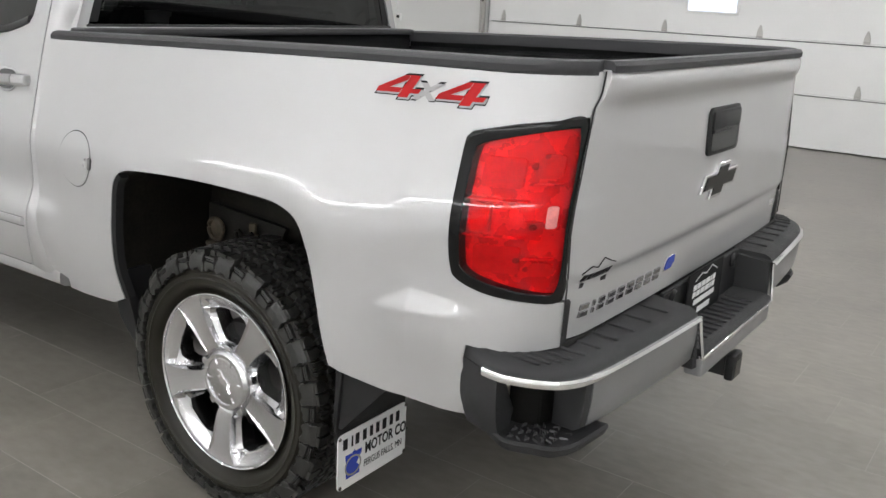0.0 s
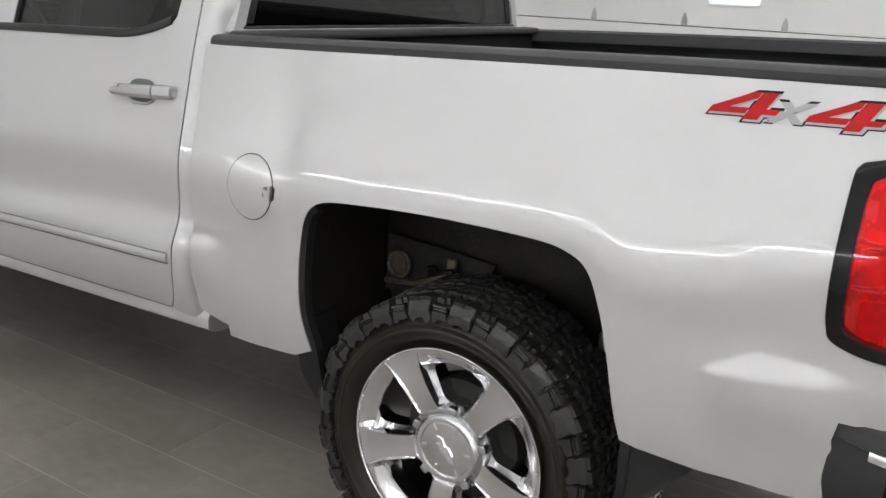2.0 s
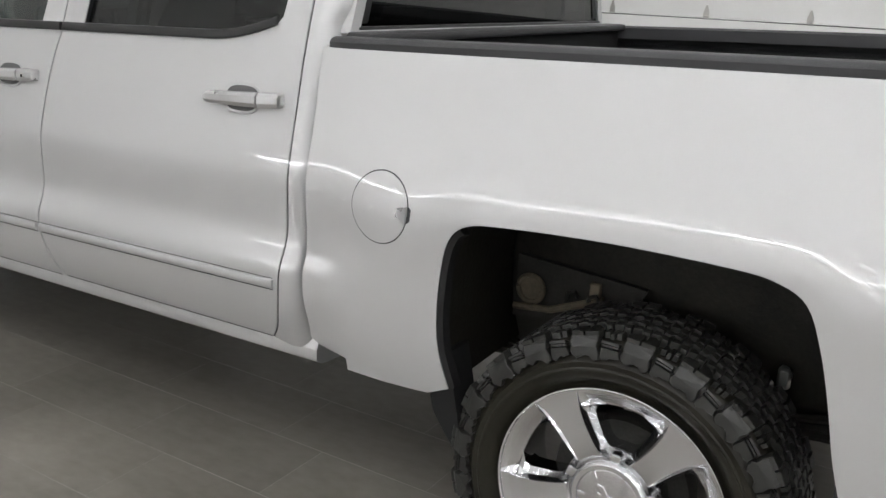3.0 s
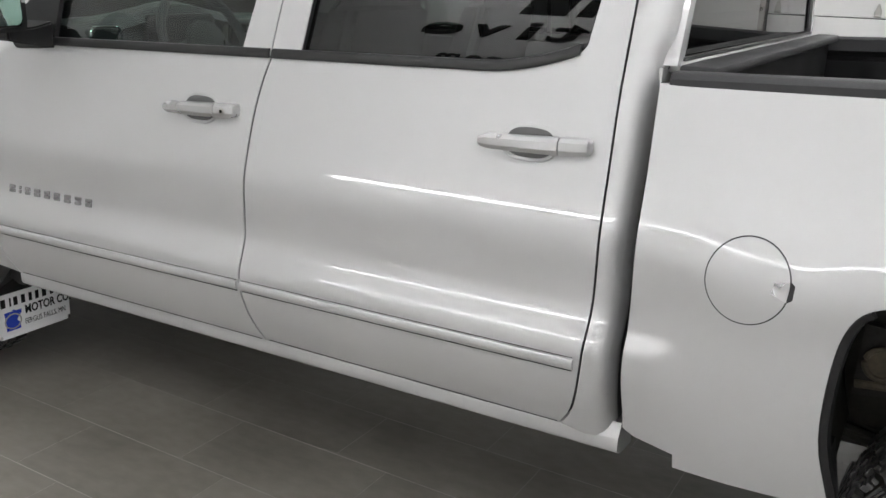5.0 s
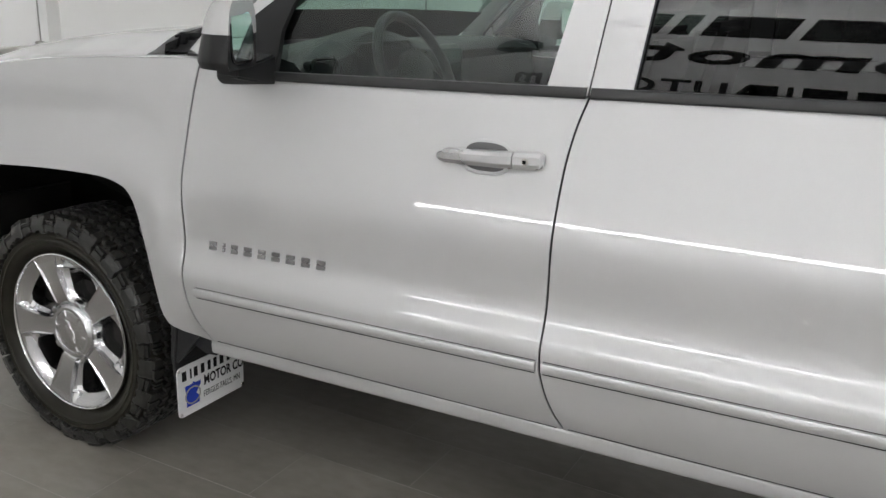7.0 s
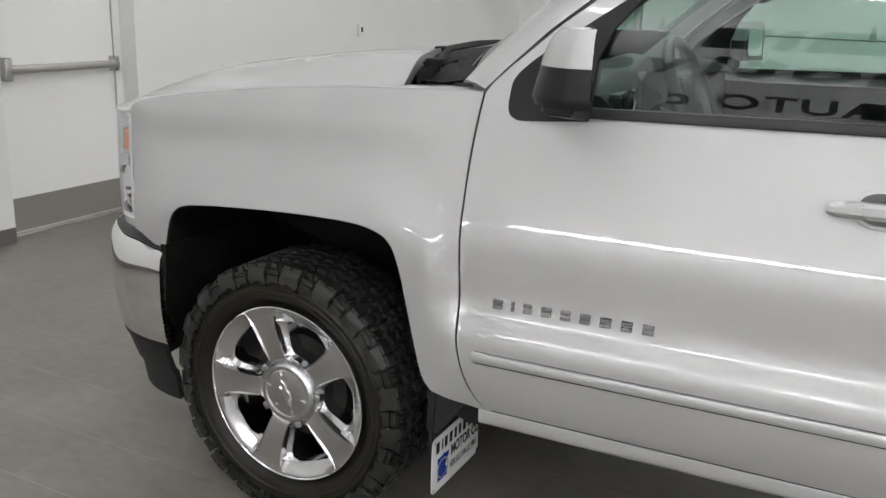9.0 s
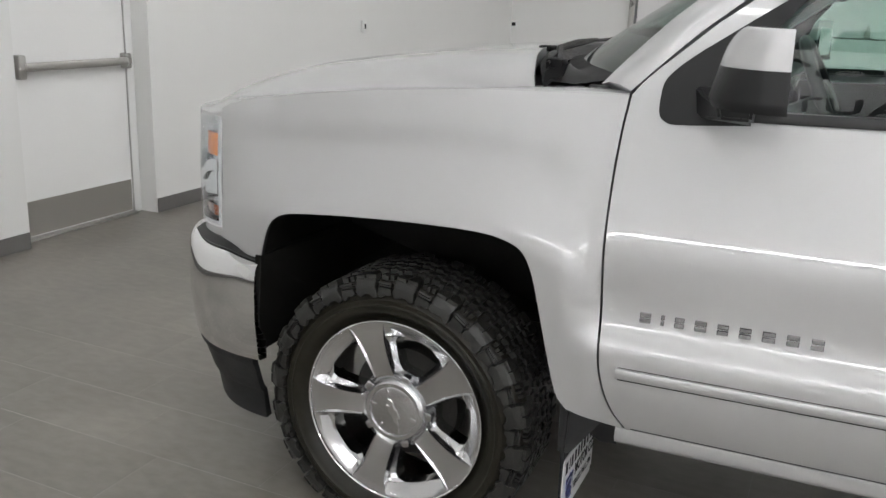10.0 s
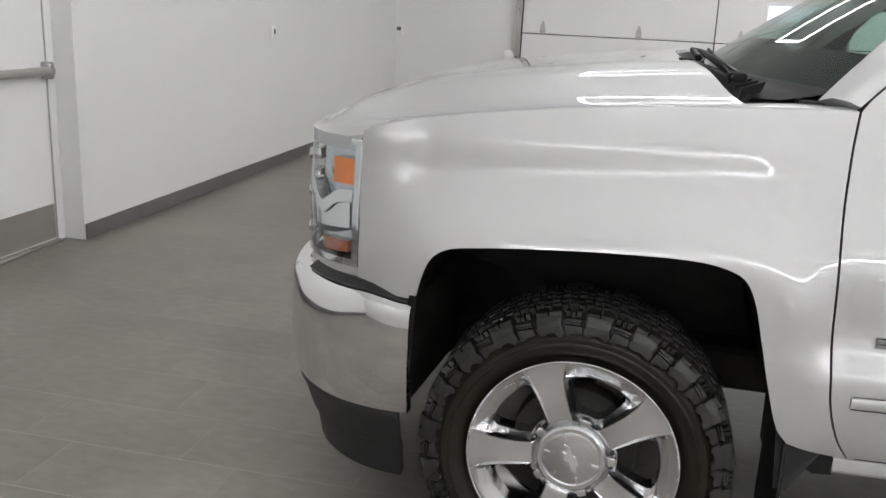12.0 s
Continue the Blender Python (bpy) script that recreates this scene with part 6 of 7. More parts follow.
part("front_axle", tube([(-3.645, 0.45, 0.41), (-3.645, 1.93, 0.41)], 0.035, 12), CHASSIS, truck)
for y in (0.66, 2 * C - 0.66):
    sp = bmesh.new()
    for i in range(4):
        L = 0.62 - i * 0.11
        tube([(-L, y, 0.53 + 0.01 * i), (0, y, 0.45 + 0.012 * i), (L, y, 0.53 + 0.01 * i)], 0.012, 6, bm=sp)
    part("leaf_spring", sp, CHASSIS, truck)
    part("shock_absorber", tube([(-0.12, y - 0.07, 0.42), (-0.22, y + 0.02, 0.86)], 0.03, 10), CHASSIS, truck)
# brackets and a pipe end inside the rear wheel well
part("well_bracket", fix(loft([[(-0.415, 0.545, 0.66), (-0.10, 0.555, 0.70), (-0.10, 0.575, 0.70), (-0.415, 0.575, 0.66)],
                               [(-0.410, 0.550, 0.83), (-0.06, 0.560, 0.80), (-0.06, 0.575, 0.80), (-0.410, 0.575, 0.83)]])), CHASSIS, truck)
part("pipe_end", tube([(-0.362 + 0.036 * math.cos(a_), 0.535, 0.748 + 0.036 * math.sin(a_)) for a_ in np.linspace(0, 2 * math.pi, 25)], 0.007, 8), BROWN, truck, "dusty brown pipe end")
part("pipe_plug", lathe([(0.0, 0.004), (0.034, 0.004), (0.036, 0.0)], 20, lambda a_, c_, o: Vector((-0.362 + a_, 0.545 - o, 0.748 + c_))), BROWN, truck)
part("well_strut", tube([(-0.41, 0.54, 0.69), (-0.30, 0.53, 0.705), (-0.16, 0.535, 0.76)], 0.010, 8), BROWN, truck)
for xx in (-0.262, -0.205):
    part("clip", tube([(xx, 0.54, 0.735), (xx + 0.012, 0.52, 0.765), (xx + 0.030, 0.52, 0.772), (xx + 0.034, 0.53, 0.755)], 0.006, 6), CHASSIS, truck)
part("well_plate", box(-0.20, -0.17, 0.53, 0.545, 0.745, 0.80, 0.004, 1), BROWN, truck)
part("bump_stop", box(0.275, 0.305, 0.50, 0.53, 0.66, 0.71, 0.006, 1), STEEL, truck)
part("under_floor", box(-4.1, 0.95, 0.62, 2 * C - 0.62, 0.60, 0.625, 0.004, 1), LINER, truck)
part("exhaust", tube(curve([(-2.4, 1.75, 0.40), (-1.2, 1.75, 0.42), (0.35, 1.72, 0.46), (0.9, 1.85, 0.44)], 5), 0.035, 10), CHASSIS, truck)
part("fuel_tank", box(-2.2, -0.75, 0.80, 1.35, 0.36, 0.56, 0.05, 3), CHASSIS, truck)

# ---- front end ----
FLEN = [0.0]
for p0, p1 in zip(FRONT, FRONT[1:]):
    FLEN.append(FLEN[-1] + math.hypot(p1[0] - p0[0], p1[1] - p0[1]))


def on_front(s, z, n):
    """Point at s metres round the nose from the fender's edge, n out of the skin."""
    x, y = float(np.interp(s, FLEN, [p[0] for p in FRONT])), float(np.interp(s, FLEN, [p[1] for p in FRONT]))
    x1, y1 = float(np.interp(s + 0.01, FLEN, [p[0] for p in FRONT])), float(np.interp(s + 0.01, FLEN, [p[1] for p in FRONT]))
    x0, y0 = float(np.interp(s - 0.01, FLEN, [p[0] for p in FRONT])), float(np.interp(s - 0.01, FLEN, [p[1] for p in FRONT]))
    t = Vector((x1 - x0, y1 - y0, 0)).normalized()
    lean = 0.05 * (z - 1.0) if z > 1.0 else 0.0
    return Vector((x + lean, y, z)) + Vector((t.y, -t.x, 0)) * -n


def front_sheet(s0, s1, z0f, z1f, n, thick=0.012, rows=8, cols=26):
    """A curved slab on the nose between two heights, each a number or a function of s."""
    g = lambda f, s: f(s) if callable(f) else f
    rings = []
    for i in range(cols + 1):
        s = s0 + (s1 - s0) * i / cols
        a_, b_ = g(z0f, s), g(z1f, s)
        col = [on_front(s, a_ + (b_ - a_) * k / rows, n) for k in range(rows + 1)]
        col += [on_front(s, a_ + (b_ - a_) * k / rows, n - thick) for k in range(rows, -1, -1)]
        rings.append(col)
    return fix(loft(rings))


# which way is out of the nose
SIGN = 1.0
if on_front(0.05, 1.0, 0.1).y > on_front(0.05, 1.0, 0.0).y:
    SIGN = -1.0
HL = 0.40
hl_top = lambda s: 1.176 - 0.02 * s
hl_bot = lambda s: 0.842 - 0.03 * max(0, s - 0.05)
lampf = pair("headlamp", front_sheet(0.002, HL, hl_bot, hl_top, -0.030 * SIGN, 0.02 * SIGN), REFLECTOR, TWO, "chrome headlamp with amber side marker")
rim_ = front_sheet(0.002, HL, lambda s: hl_top(s) - 0.014, hl_top, 0.0, 0.03 * SIGN, 3)
join(rim_, front_sheet(0.002, HL, hl_bot, lambda s: hl_bot(s) + 0.018, 0.0, 0.03 * SIGN, 3))
join(rim_, front_sheet(0.002, 0.022, lambda s: hl_bot(s) + 0.018, lambda s: hl_top(s) - 0.014, 0.0, 0.03 * SIGN, 6, 4))
pair("headlamp_rim", rim_, CHROME, lampf)
pair("amber_marker", front_sheet(0.026, 0.105, 1.055, 1.122, -0.008 * SIGN, 0.02 * SIGN, 4, 6), AMBER, lampf, "amber side marker")
pair("lower_amber", front_sheet(0.045, 0.165, lambda s: 0.872 - 0.10 * (s - 0.05), lambda s: 0.902 - 0.06 * (s - 0.05), -0.014 * SIGN, 0.02 * SIGN, 3, 10), MARKER, lampf, "amber lower reflector")
dip = lambda s: 0.045 * math.exp(-((s - 0.14) / 0.05) ** 2)
pair("chrome_band", front_sheet(0.022, HL, lambda s: 1.012 - dip(s), lambda s: 1.046 - dip(s), 0.003 * SIGN, 0.03 * SIGN, 3, 30), CHROME, lampf)
pair("chrome_panel", front_sheet(0.034, HL, lambda s: 0.944 - 0.10 * s, lambda s: 1.009 - dip(s), -0.006 * SIGN, 0.02 * SIGN, 5, 30), CHROME, lampf)
# black strip painted as the shadow line under the chrome panel
pair("painted_shadow", front_sheet(0.030, HL, lambda s: 0.932 - 0.14 * s + 0.5 * max(0, 0.10 - s) ** 1.5, lambda s: 0.943 - 0.10 * s, -0.010 * SIGN, 0.02 * SIGN, 3, 20), GLOSS_BLACK, lampf)
pair("lower_rim", front_sheet(0.024, HL, lambda s: hl_bot(s) + 0.018, lambda s: hl_bot(s) + 0.023, 0.001 * SIGN, 0.02 * SIGN, 2, 20), GLOSS_BLACK, lampf)
pair("side_seal", front_sheet(-0.002, 0.001, hl_bot, hl_top, -0.004 * SIGN, 0.02 * SIGN, 6, 2), SEAL, lampf)
pair("projector", lathe([(0.0, 0.010), (0.03, 0.008), (0.043, 0.0), (0.045, -0.02)], 20, lambda a_, c_, o: on_front(0.20, 1.085, 0) + Vector((0.05 - o * 0.8, 0.01 + a_ * 0.8, c_ * 0.8))), REFLECTOR, lampf)
cov = bmesh.new()
loft([[on_front(s, hl_bot(s) + 0.004 + (hl_top(s) - hl_bot(s) - 0.007) * k / 6, 0.006 * SIGN) for k in range(7)] for s in np.linspace(0.004, HL, 27)], False, False, cov)
cov.normal_update()
if sum(f.normal.y for f in cov.faces) > 0:
    bmesh.ops.reverse_faces(cov, faces=cov.faces)
for g_ in pair("lamp_cover", cov, LAMP_GLASS, lampf, "clear lamp cover"):
    g_.visible_shadow = False
pair("lamp_seal", front_sheet(-0.001, HL, hl_top, lambda s: hl_top(s) + 0.006, -0.004 * SIGN, 0.02 * SIGN, 2), SEAL, TWO)
pair("under_lamp_panel", front_sheet(0.0, HL, lambda s: hl_bot(s) - 0.046, lambda s: hl_bot(s) - 0.002, -0.002 * SIGN, 0.02 * SIGN, 3), PAINT, TWO)
pair("nose_gap", front_sheet(0.0, HL + 0.1, lambda s: 0.71, lambda s: hl_bot(s) - 0.045, -0.030 * SIGN, 0.02 * SIGN, 3), BLACK, TWO)
grille = part("grille", box(-4.46, -4.42, 0.60, 2 * C - 0.60, 0.80, 1.15, 0.01, 1), BLACK, truck, "black grille between the headlamps")
for i in range(3):
    part("grille_bar", box(-4.50, -4.46, 0.58, 2 * C - 0.58, 0.84 + i * 0.11, 0.875 + i * 0.11, 0.008, 2), CHROME, grille)
part("nose_panel", box(-4.49, -4.42, 0.70, 2 * C - 0.70, 1.125, 1.165, 0.012, 2), PAINT, truck)

brk = prism([(-3.16, 0.565), (-3.10, 0.537), (-3.045, 0.515), (-3.020, 0.500), (-3.018, 0.452), (-3.06, 0.448), (-3.10, 0.470), (-3.15, 0.475)], lambda u, v, n: Vector((u, 0.243 + 0.25 * (0.56 - v) + n, v)), 0.09, 0.0)
pair("splash_bracket", brk, BLACK, TWO)
# front bumper
FB = curve([(-4.078, 0.198), (-4.18, 0.203), (-4.28, 0.230), (-4.37, 0.285), (-4.452, 0.372), (-4.508, 0.50), (-4.55, 0.78), (-4.57, C)], 7)


def fb_pt(k, inset):
    q0, q1 = FB[max(k - 1, 0)], FB[min(k + 1, len(FB) - 1)]
    t = np.array([q1[0] - q0[0], q1[1] - q0[1]])
    t /= np.linalg.norm(t)
    return FB[k][0] + t[1] * inset, FB[k][1] - t[0] * inset


def fb_loft(ks, prof):
    return fix(loft([[(*fb_pt(k, i), z) for i, z in prof(k)] for k in ks]))


NF = len(FB)


def fbt(k):
    return 0.780 + 0.018 * sstep(0, 10, k) + 0.006 * sstep(14, 30, k)


fbs = pair("front_bumper", fb_loft(range(NF), lambda k: [(0.075, fbt(k) - 0.004), (0.055, fbt(k)), (0.030, fbt(k) - 0.002), (0.013, fbt(k) - 0.010), (0.004, fbt(k) - 0.026), (0.0, fbt(k) - 0.046), (-0.003, 0.69), (-0.003, 0.60),
      (0.006, 0.52), (0.012, 0.484), (0.018, 0.474), (0.05, 0.472), (0.05, 0.60)]), CHROME, TWO, "chrome front bumper over a black valance")
pair("valance", fb_loft(range(2, NF), lambda k: [(0.022, 0.472), (0.022, 0.455), (0.032, 0.44), (0.058, 0.36), (0.072, 0.345), (0.086, 0.27 - 0.02 * (1 - k / NF)), (0.098, 0.252), (0.112, 0.254), (0.106, 0.275), (0.090, 0.352), (0.076, 0.368), (0.050, 0.445), (0.046, 0.474)]), TEXTURED, fbs, "black plastic valance")
pair("bumper_seal", fb_loft(range(0, 26), lambda k: [(0.070, fbt(k) - 0.002), (0.030, fbt(k) - 0.006), (0.022, fbt(k) + 0.004), (0.045, fbt(k) + 0.020), (0.075, fbt(k) + 0.018)]), SEAL, fbs)
pair("arch_front", fix(loft([[(-4.082, 0.215, 0.50), (-4.065, 0.215, 0.80), (-4.03, 0.60, 0.80), (-4.03, 0.60, 0.54)], [(-4.102, 0.225, 0.50), (-4.085, 0.215, 0.80), (-4.06, 0.62, 0.80), (-4.06, 0.62, 0.54)]])), LINER, TWO)

# added black box that keeps the front wheel wells dark inside
part("well_backing", box(-4.14, -4.09, 0.30, 2 * C - 0.30, 0.50, 1.12, 0.01, 1), LINER, truck)
# ---- door handles, fuel flap, lettering ----
def on_side(u, v, n):
    return Vector((u, side(u, v) - n, v))


def handle(x0, zc, parent, key):
    """A pull handle over an oval cup; x0: its front end."""
    ang = 0.045
    zz = lambda x: zc + ang * (x - x0)
    cx_, cz_ = x0 + 0.118, zz(x0 + 0.118)
    oval = [(cx_ + 0.067 * math.copysign(abs(math.cos(a_)) ** 0.7, math.cos(a_)), cz_ + 0.039 * math.copysign(abs(math.sin(a_)) ** 0.8, math.sin(a_))) for a_ in np.linspace(0, 2 * math.pi, 36)[:-1]]
    rings = []
    for k, d in ((1.04, 0.0012), (1.0, 0.0016), (0.93, -0.012), (0.70, -0.022), (0.3, -0.026)):
        rings.append([on_side(cx_ + (u - cx_) * k, cz_ + (v - cz_) * k, d if d > 0 else 0) + Vector((0, 0 if d > 0 else 0.0006, 0)) for u, v in oval])
    cup = bmesh.new()
    ring_a = [on_side(cx_ + (u - cx_) * 1.05, cz_ + (v - cz_) * 1.06, 0.0004) for u, v in oval]
    ring_b = [on_side(cx_ + (u - cx_) * 1.0, cz_ + (v - cz_) * 1.0, 0.0018 if v > cz_ else 0.0050) for u, v in oval]
    ring_c = [on_side(cx_ + (u - cx_) * 0.95, cz_ + (v - cz_) * 0.92, 0.0016 if v > cz_ else 0.0050) for u, v in oval]
    ring_d = [on_side(cx_ + (u - cx_) * 0.88, cz_ + (v - cz_) * 0.84, 0.0010) for u, v in oval]
    loft([ring_a, ring_b, ring_c, ring_d], True, False, cup)
    hd = pair("handle_cup_rim", fix(cup), PAINT, parent)
    # flat oval; its dark grey stands for the shade in the cup
    inn = bmesh.new()
    loft([ring_d, [on_side(cx_ + (u - cx_) * 0.5, cz_ + (v - cz_) * 0.4, 0.0007) for u, v in oval]], True, False, inn)
    inn.faces.new([v for v in inn.verts][len(oval):])
    pair("handle_cup", fix(inn), CUP, parent, "flat oval with the hollow's shade painted in grey")
    L = 0.266
    rr = []
    st = [0.0, 0.006, 0.02, 0.05, 0.10, 0.15, 0.198]
    for t in st:
        x = x0 + t
        h = 0.0165 + 0.0035 * (t / 0.2) - 0.008 * (1 - min(1, t / 0.02)) ** 2
        o = 0.030 + 0.012 * math.sin(math.pi * min(1, t / 0.27))
        lift = 0.0015 if t < 0.03 else 0.012
        y = side(x, zz(x))
        rr.append([(x, y - lift, zz(x) + h), (x, y - o * 0.8, zz(x) + h * 0.96), (x, y - o, zz(x) + h * 0.55), (x, y - o * 1.02, zz(x) - h * 0.35), (x, y - o * 0.85, zz(x) - h * 0.92), (x, y - lift, zz(x) - h)])
    pull = pair("door_handle", fix(loft(rr)), HANDLEM, parent, "silver pull handle", angle=18)
    rr = []
    for t in (0.2005, 0.203, 0.23, 0.255, 0.263, 0.2665):
        x = x0 + t
        h = 0.020 - 0.001 * (t - 0.2) / 0.06 - (0.008 if t > 0.265 else 0.002 if t > 0.26 else 0)
        o = 0.036 - 0.010 * ((t - 0.2) / 0.066) ** 2 - (0.006 if t > 0.265 else 0)
        y = side(x, zz(x))
        rr.append([(x, y - 0.0005, zz(x) + h), (x, y - o * 0.8, zz(x) + h * 0.96), (x, y - o, zz(x) + h * 0.55), (x, y - o * 1.02, zz(x) - h * 0.35), (x, y - o * 0.85, zz(x) - h * 0.92), (x, y - 0.0005, zz(x) - h)])
    pair("handle_end", fix(loft(rr)), HANDLEM, parent, angle=18)
    if key:
        kx = x0 + 0.231
        ky = side(kx, zz(kx)) - 0.0355
        b_ = lathe([(0.0, 0.003), (0.005, 0.003), (0.0055, 0.0012), (0.009, 0.0015), (0.0095, 0.0)], 18, lambda a_, c_, o: Vector((kx + a_, ky - o, zz(kx) + c_)))
        kc = part("key_cylinder", b_, STEEL, parent[0])
        part("key_slot", prism(rounded(kx - 0.0042, kx + 0.0042, zz(kx) - 0.0045, zz(kx) + 0.0045, 0.002), lambda u, v, n: Vector((u, ky - 0.0031 - n, v)), 0.0006), GLOSS_BLACK, kc)


# body-coloured cup drawn dark grey, shade put into the colour
CUP = mat("painted_hollow_shade", (0.085, 0.085, 0.085), 0.4, vary=0.05)
HANDLEM = mat("handle_paint", (0.54, 0.54, 0.545), 0.28, 0.75, coat=0.8, vary=0.03, rough_vary=0.03)
handle(-2.258, 1.156, fd, True)
handle(-1.245, 1.181, rd, False)

# fuel flap
fc = (-0.609, 0.990)
ringp = [(fc[0] + 0.0815 * math.cos(a_), fc[1] + 0.0885 * math.sin(a_)) for a_ in np.linspace(0, 2 * math.pi, 64)[:-1]]
# black ring on the skin, painted for the shade in the flap's groove
gap = bmesh.new()
loft([[on_side(*q, 0.0006) for q in ringp], [on_side(fc[0] + (q[0] - fc[0]) * 0.965, fc[1] + (q[1] - fc[1]) * 0.965, 0.0006) for q in ringp]], True, False, gap)
part("fuel_flap_shade", fix(gap), SEAL, bedside[0])
fo = [(fc[0] + (q[0] - fc[0]) * 0.966, fc[1] + (q[1] - fc[1]) * 0.966) for q in ringp]
ff = part("fuel_flap", panel(fo, 0.015, 0.003, off=-0.0022), PAINT, bedside[0], "round silver fuel flap")
tab = loft([[on_side(fc[0] + u, fc[1] + v, n) for u, v, n in ((0.046, -0.014, 0.0022), (0.050, 0.008, 0.0022), (0.078, 0.014, 0.0085), (0.077, -0.024, 0.0085))],
            [on_side(fc[0] + u, fc[1] + v, n) for u, v, n in ((0.046, -0.014, 0.0010), (0.050, 0.008, 0.0010), (0.078, 0.014, 0.0012), (0.077, -0.024, 0.0012))]])
part("finger_tab", fix(tab), HANDLEM, ff, smooth=False)
# raised black patch for the shade in the finger recess
b = prism([(fc[0] + 0.0785, fc[1] - 0.026), (fc[0] + 0.087, fc[1] - 0.020), (fc[0] + 0.088, fc[1] + 0.008), (fc[0] + 0.0795, fc[1] + 0.015)], lambda u, v, n: on_side(u, v, 0.0008 + n), 0.0008)
part("finger_recess_shade", b, SEAL, ff)

# wheel drive decal "4x4"
LEFT4 = [(0, 0.20), (0.56, 0.20), (0.56, 0.42), (0.26, 0.42), (0.56, 0.78), (0.56, 1.0), (0.44, 1.0), (0, 0.42)]
RIGHT4 = [(0.56, 0), (0.80, 0), (0.80, 0.20), (1.0, 0.20), (1.0, 0.42), (0.80, 0.42), (0.80, 1.0), (0.56, 1.0)]
XA = [(0, 0), (0.28, 0), (1, 1), (0.72, 1)]
XB = [(0.72, 0), (1, 0), (0.60, 0.46), (0.46, 0.30)]
XC = [(0, 1), (0.28, 1), (0.54, 0.70), (0.40, 0.54)]


def glyph(polys, x0, z0, w, h, lean, grow, n, d):
    b_ = bmesh.new()
    cx_, cz_ = 0.5, 0.5
    for poly in polys:
        pts = []
        mu = sum(q[0] for q in poly) / len(poly)
        mv = sum(q[1] for q in poly) / len(poly)
        for u, v in poly:
            pu, pv = u * w + v * h * lean, v * h
            pu += grow * (1 if u > mu else -1)
            pv += grow * (1 if v > mv else -1)
            pts.append((x0 + pu, z0 + pv + RAKE * 2 * (pu)))
        join(b_, prism(pts, lambda u, v, k: on_side(u, v, n + k), d))
    return b_


for nm, polys, x0, w, h, m, lab in (("numeral", (LEFT4, RIGHT4), 0.534, 0.130, 0.052, DECAL_RED, "red numeral with a black outline"), ("cross_letter", (XA, XB, XC), 0.650, 0.066, 0.036, DECAL_GREY, "grey letter"), ("numeral", (LEFT4, RIGHT4), 0.714, 0.130, 0.052, DECAL_RED, "red numeral with a black outline")):
    z0 = 1.300 + (0.006 if m is DECAL_GREY else 0)
    for mirror in (0, 1):
        back = glyph(polys, x0, z0, w, h, 0.62, 0.0050, 0.0012, 0.0003)
        mid_ = glyph(polys, x0 + 0.002, z0 - 0.0012, w, h, 0.62, 0.0012, 0.0018, 0.0002)
        top_ = glyph(polys, x0 - 0.0015, z0 + 0.0012, w, h, 0.62, -0.0006, 0.0023, 0.0003)
        if mirror:
            back.free(), mid_.free(), top_.free()
            continue
        o = part(nm, back, INK, bedside[0], lab, smooth=False)
        part("light_edge", mid_, DECAL_GREY, bedside[0], smooth=False)
        part("fill", top_, m, bedside[0], smooth=False)

# chrome letter shapes on the doors
for o in bars((0.026, 0.008, 0.022, 0.027, 0.025, 0.026, 0.028, 0.027, 0.027), 0.024, 0.0238, 0.0):
    pair("badge_bar", double_bar([(-2.984 + u, 0.804 + 0.022 * u + v) for u, v in o], on_side, 0.006, 0.0015), BADGE, fd, "chrome letter-sized shape")

# ---- door mirrors ----
sail = curve([(-2.80, 1.279), (-2.95, 1.2675), (-2.985, 1.270), (-3.004, 1.287), (-3.007, 1.325), (-2.999, 1.368), (-2.952, 1.416), (-2.874, 1.474), (-2.745, 1.566)], 5) + [(-2.722, 1.556), (-2.775, 1.49), (-2.80, 1.42)]
pair("mirror_sail", panel(sail, 0.03, 0.012, off=-0.005), BLACK, fd, "black mirror mounting panel")
strp = [(-2.715, 1.569), (-2.52, 1.6815), (-2.37, 1.740), (-2.2, 1.763), (-2.0, 1.760), (-2.0, 1.745), (-2.2, 1.747), (-2.36, 1.724), (-2.50, 1.665), (-2.68, 1.569)]
pair("window_seal", panel(strp, 0.04, 0.012, off=0.002), SEAL, fd)


def mirror_shell(z_lo, z_hi, grow=0.0):
    rings = []
    for t in np.linspace(0, 1, 20):
        z = z_lo + (z_hi - z_lo) * t
        f = (z - 1.335) / 0.16
        r_ = min(1.0, max(0.0, (f - 0.62) / 0.40))
        taper = 1 - 0.55 * (1 - math.sqrt(1 - r_ * r_)) - 0.6 * max(0, 0.12 - f) ** 1.2 * 4
        xr, xf = -2.714, -2.880 + 0.038 * f
        y0, y1 = 0.028 + 0.022 * f, 0.205
        cy = (y0 + y1) / 2
        prof = [(0, y0 + 0.006), (0.30, y0), (0.62, y0 + 0.018), (0.86, y0 + 0.055), (1.0, cy + 0.02), (0.98, y1 - 0.02), (0.80, y1), (0.3, y1 + 0.005), (0, y1)]
        ring = [(xr - 0.33 * (y - 0.04) * (1 - u) + (xf - xr) * u * (0.55 + 0.45 * taper) - grow * (u - 0.2), cy + (y - cy) * (0.6 + 0.4 * taper) + (-grow if y < cy else grow), z) for u, y in prof]
        rings.append(curve(ring[1:-1], 3) + [ring[-1], ring[0]])
    return fix(loft(rings))


heads = pair("door_mirror", mirror_shell(1.335, 1.418), BLACK, fd, "door mirror with black base and silver cap")
pair("mirror_cap", mirror_shell(1.4185, 1.497, 0.001), PAINT, heads, "silver mirror cap")
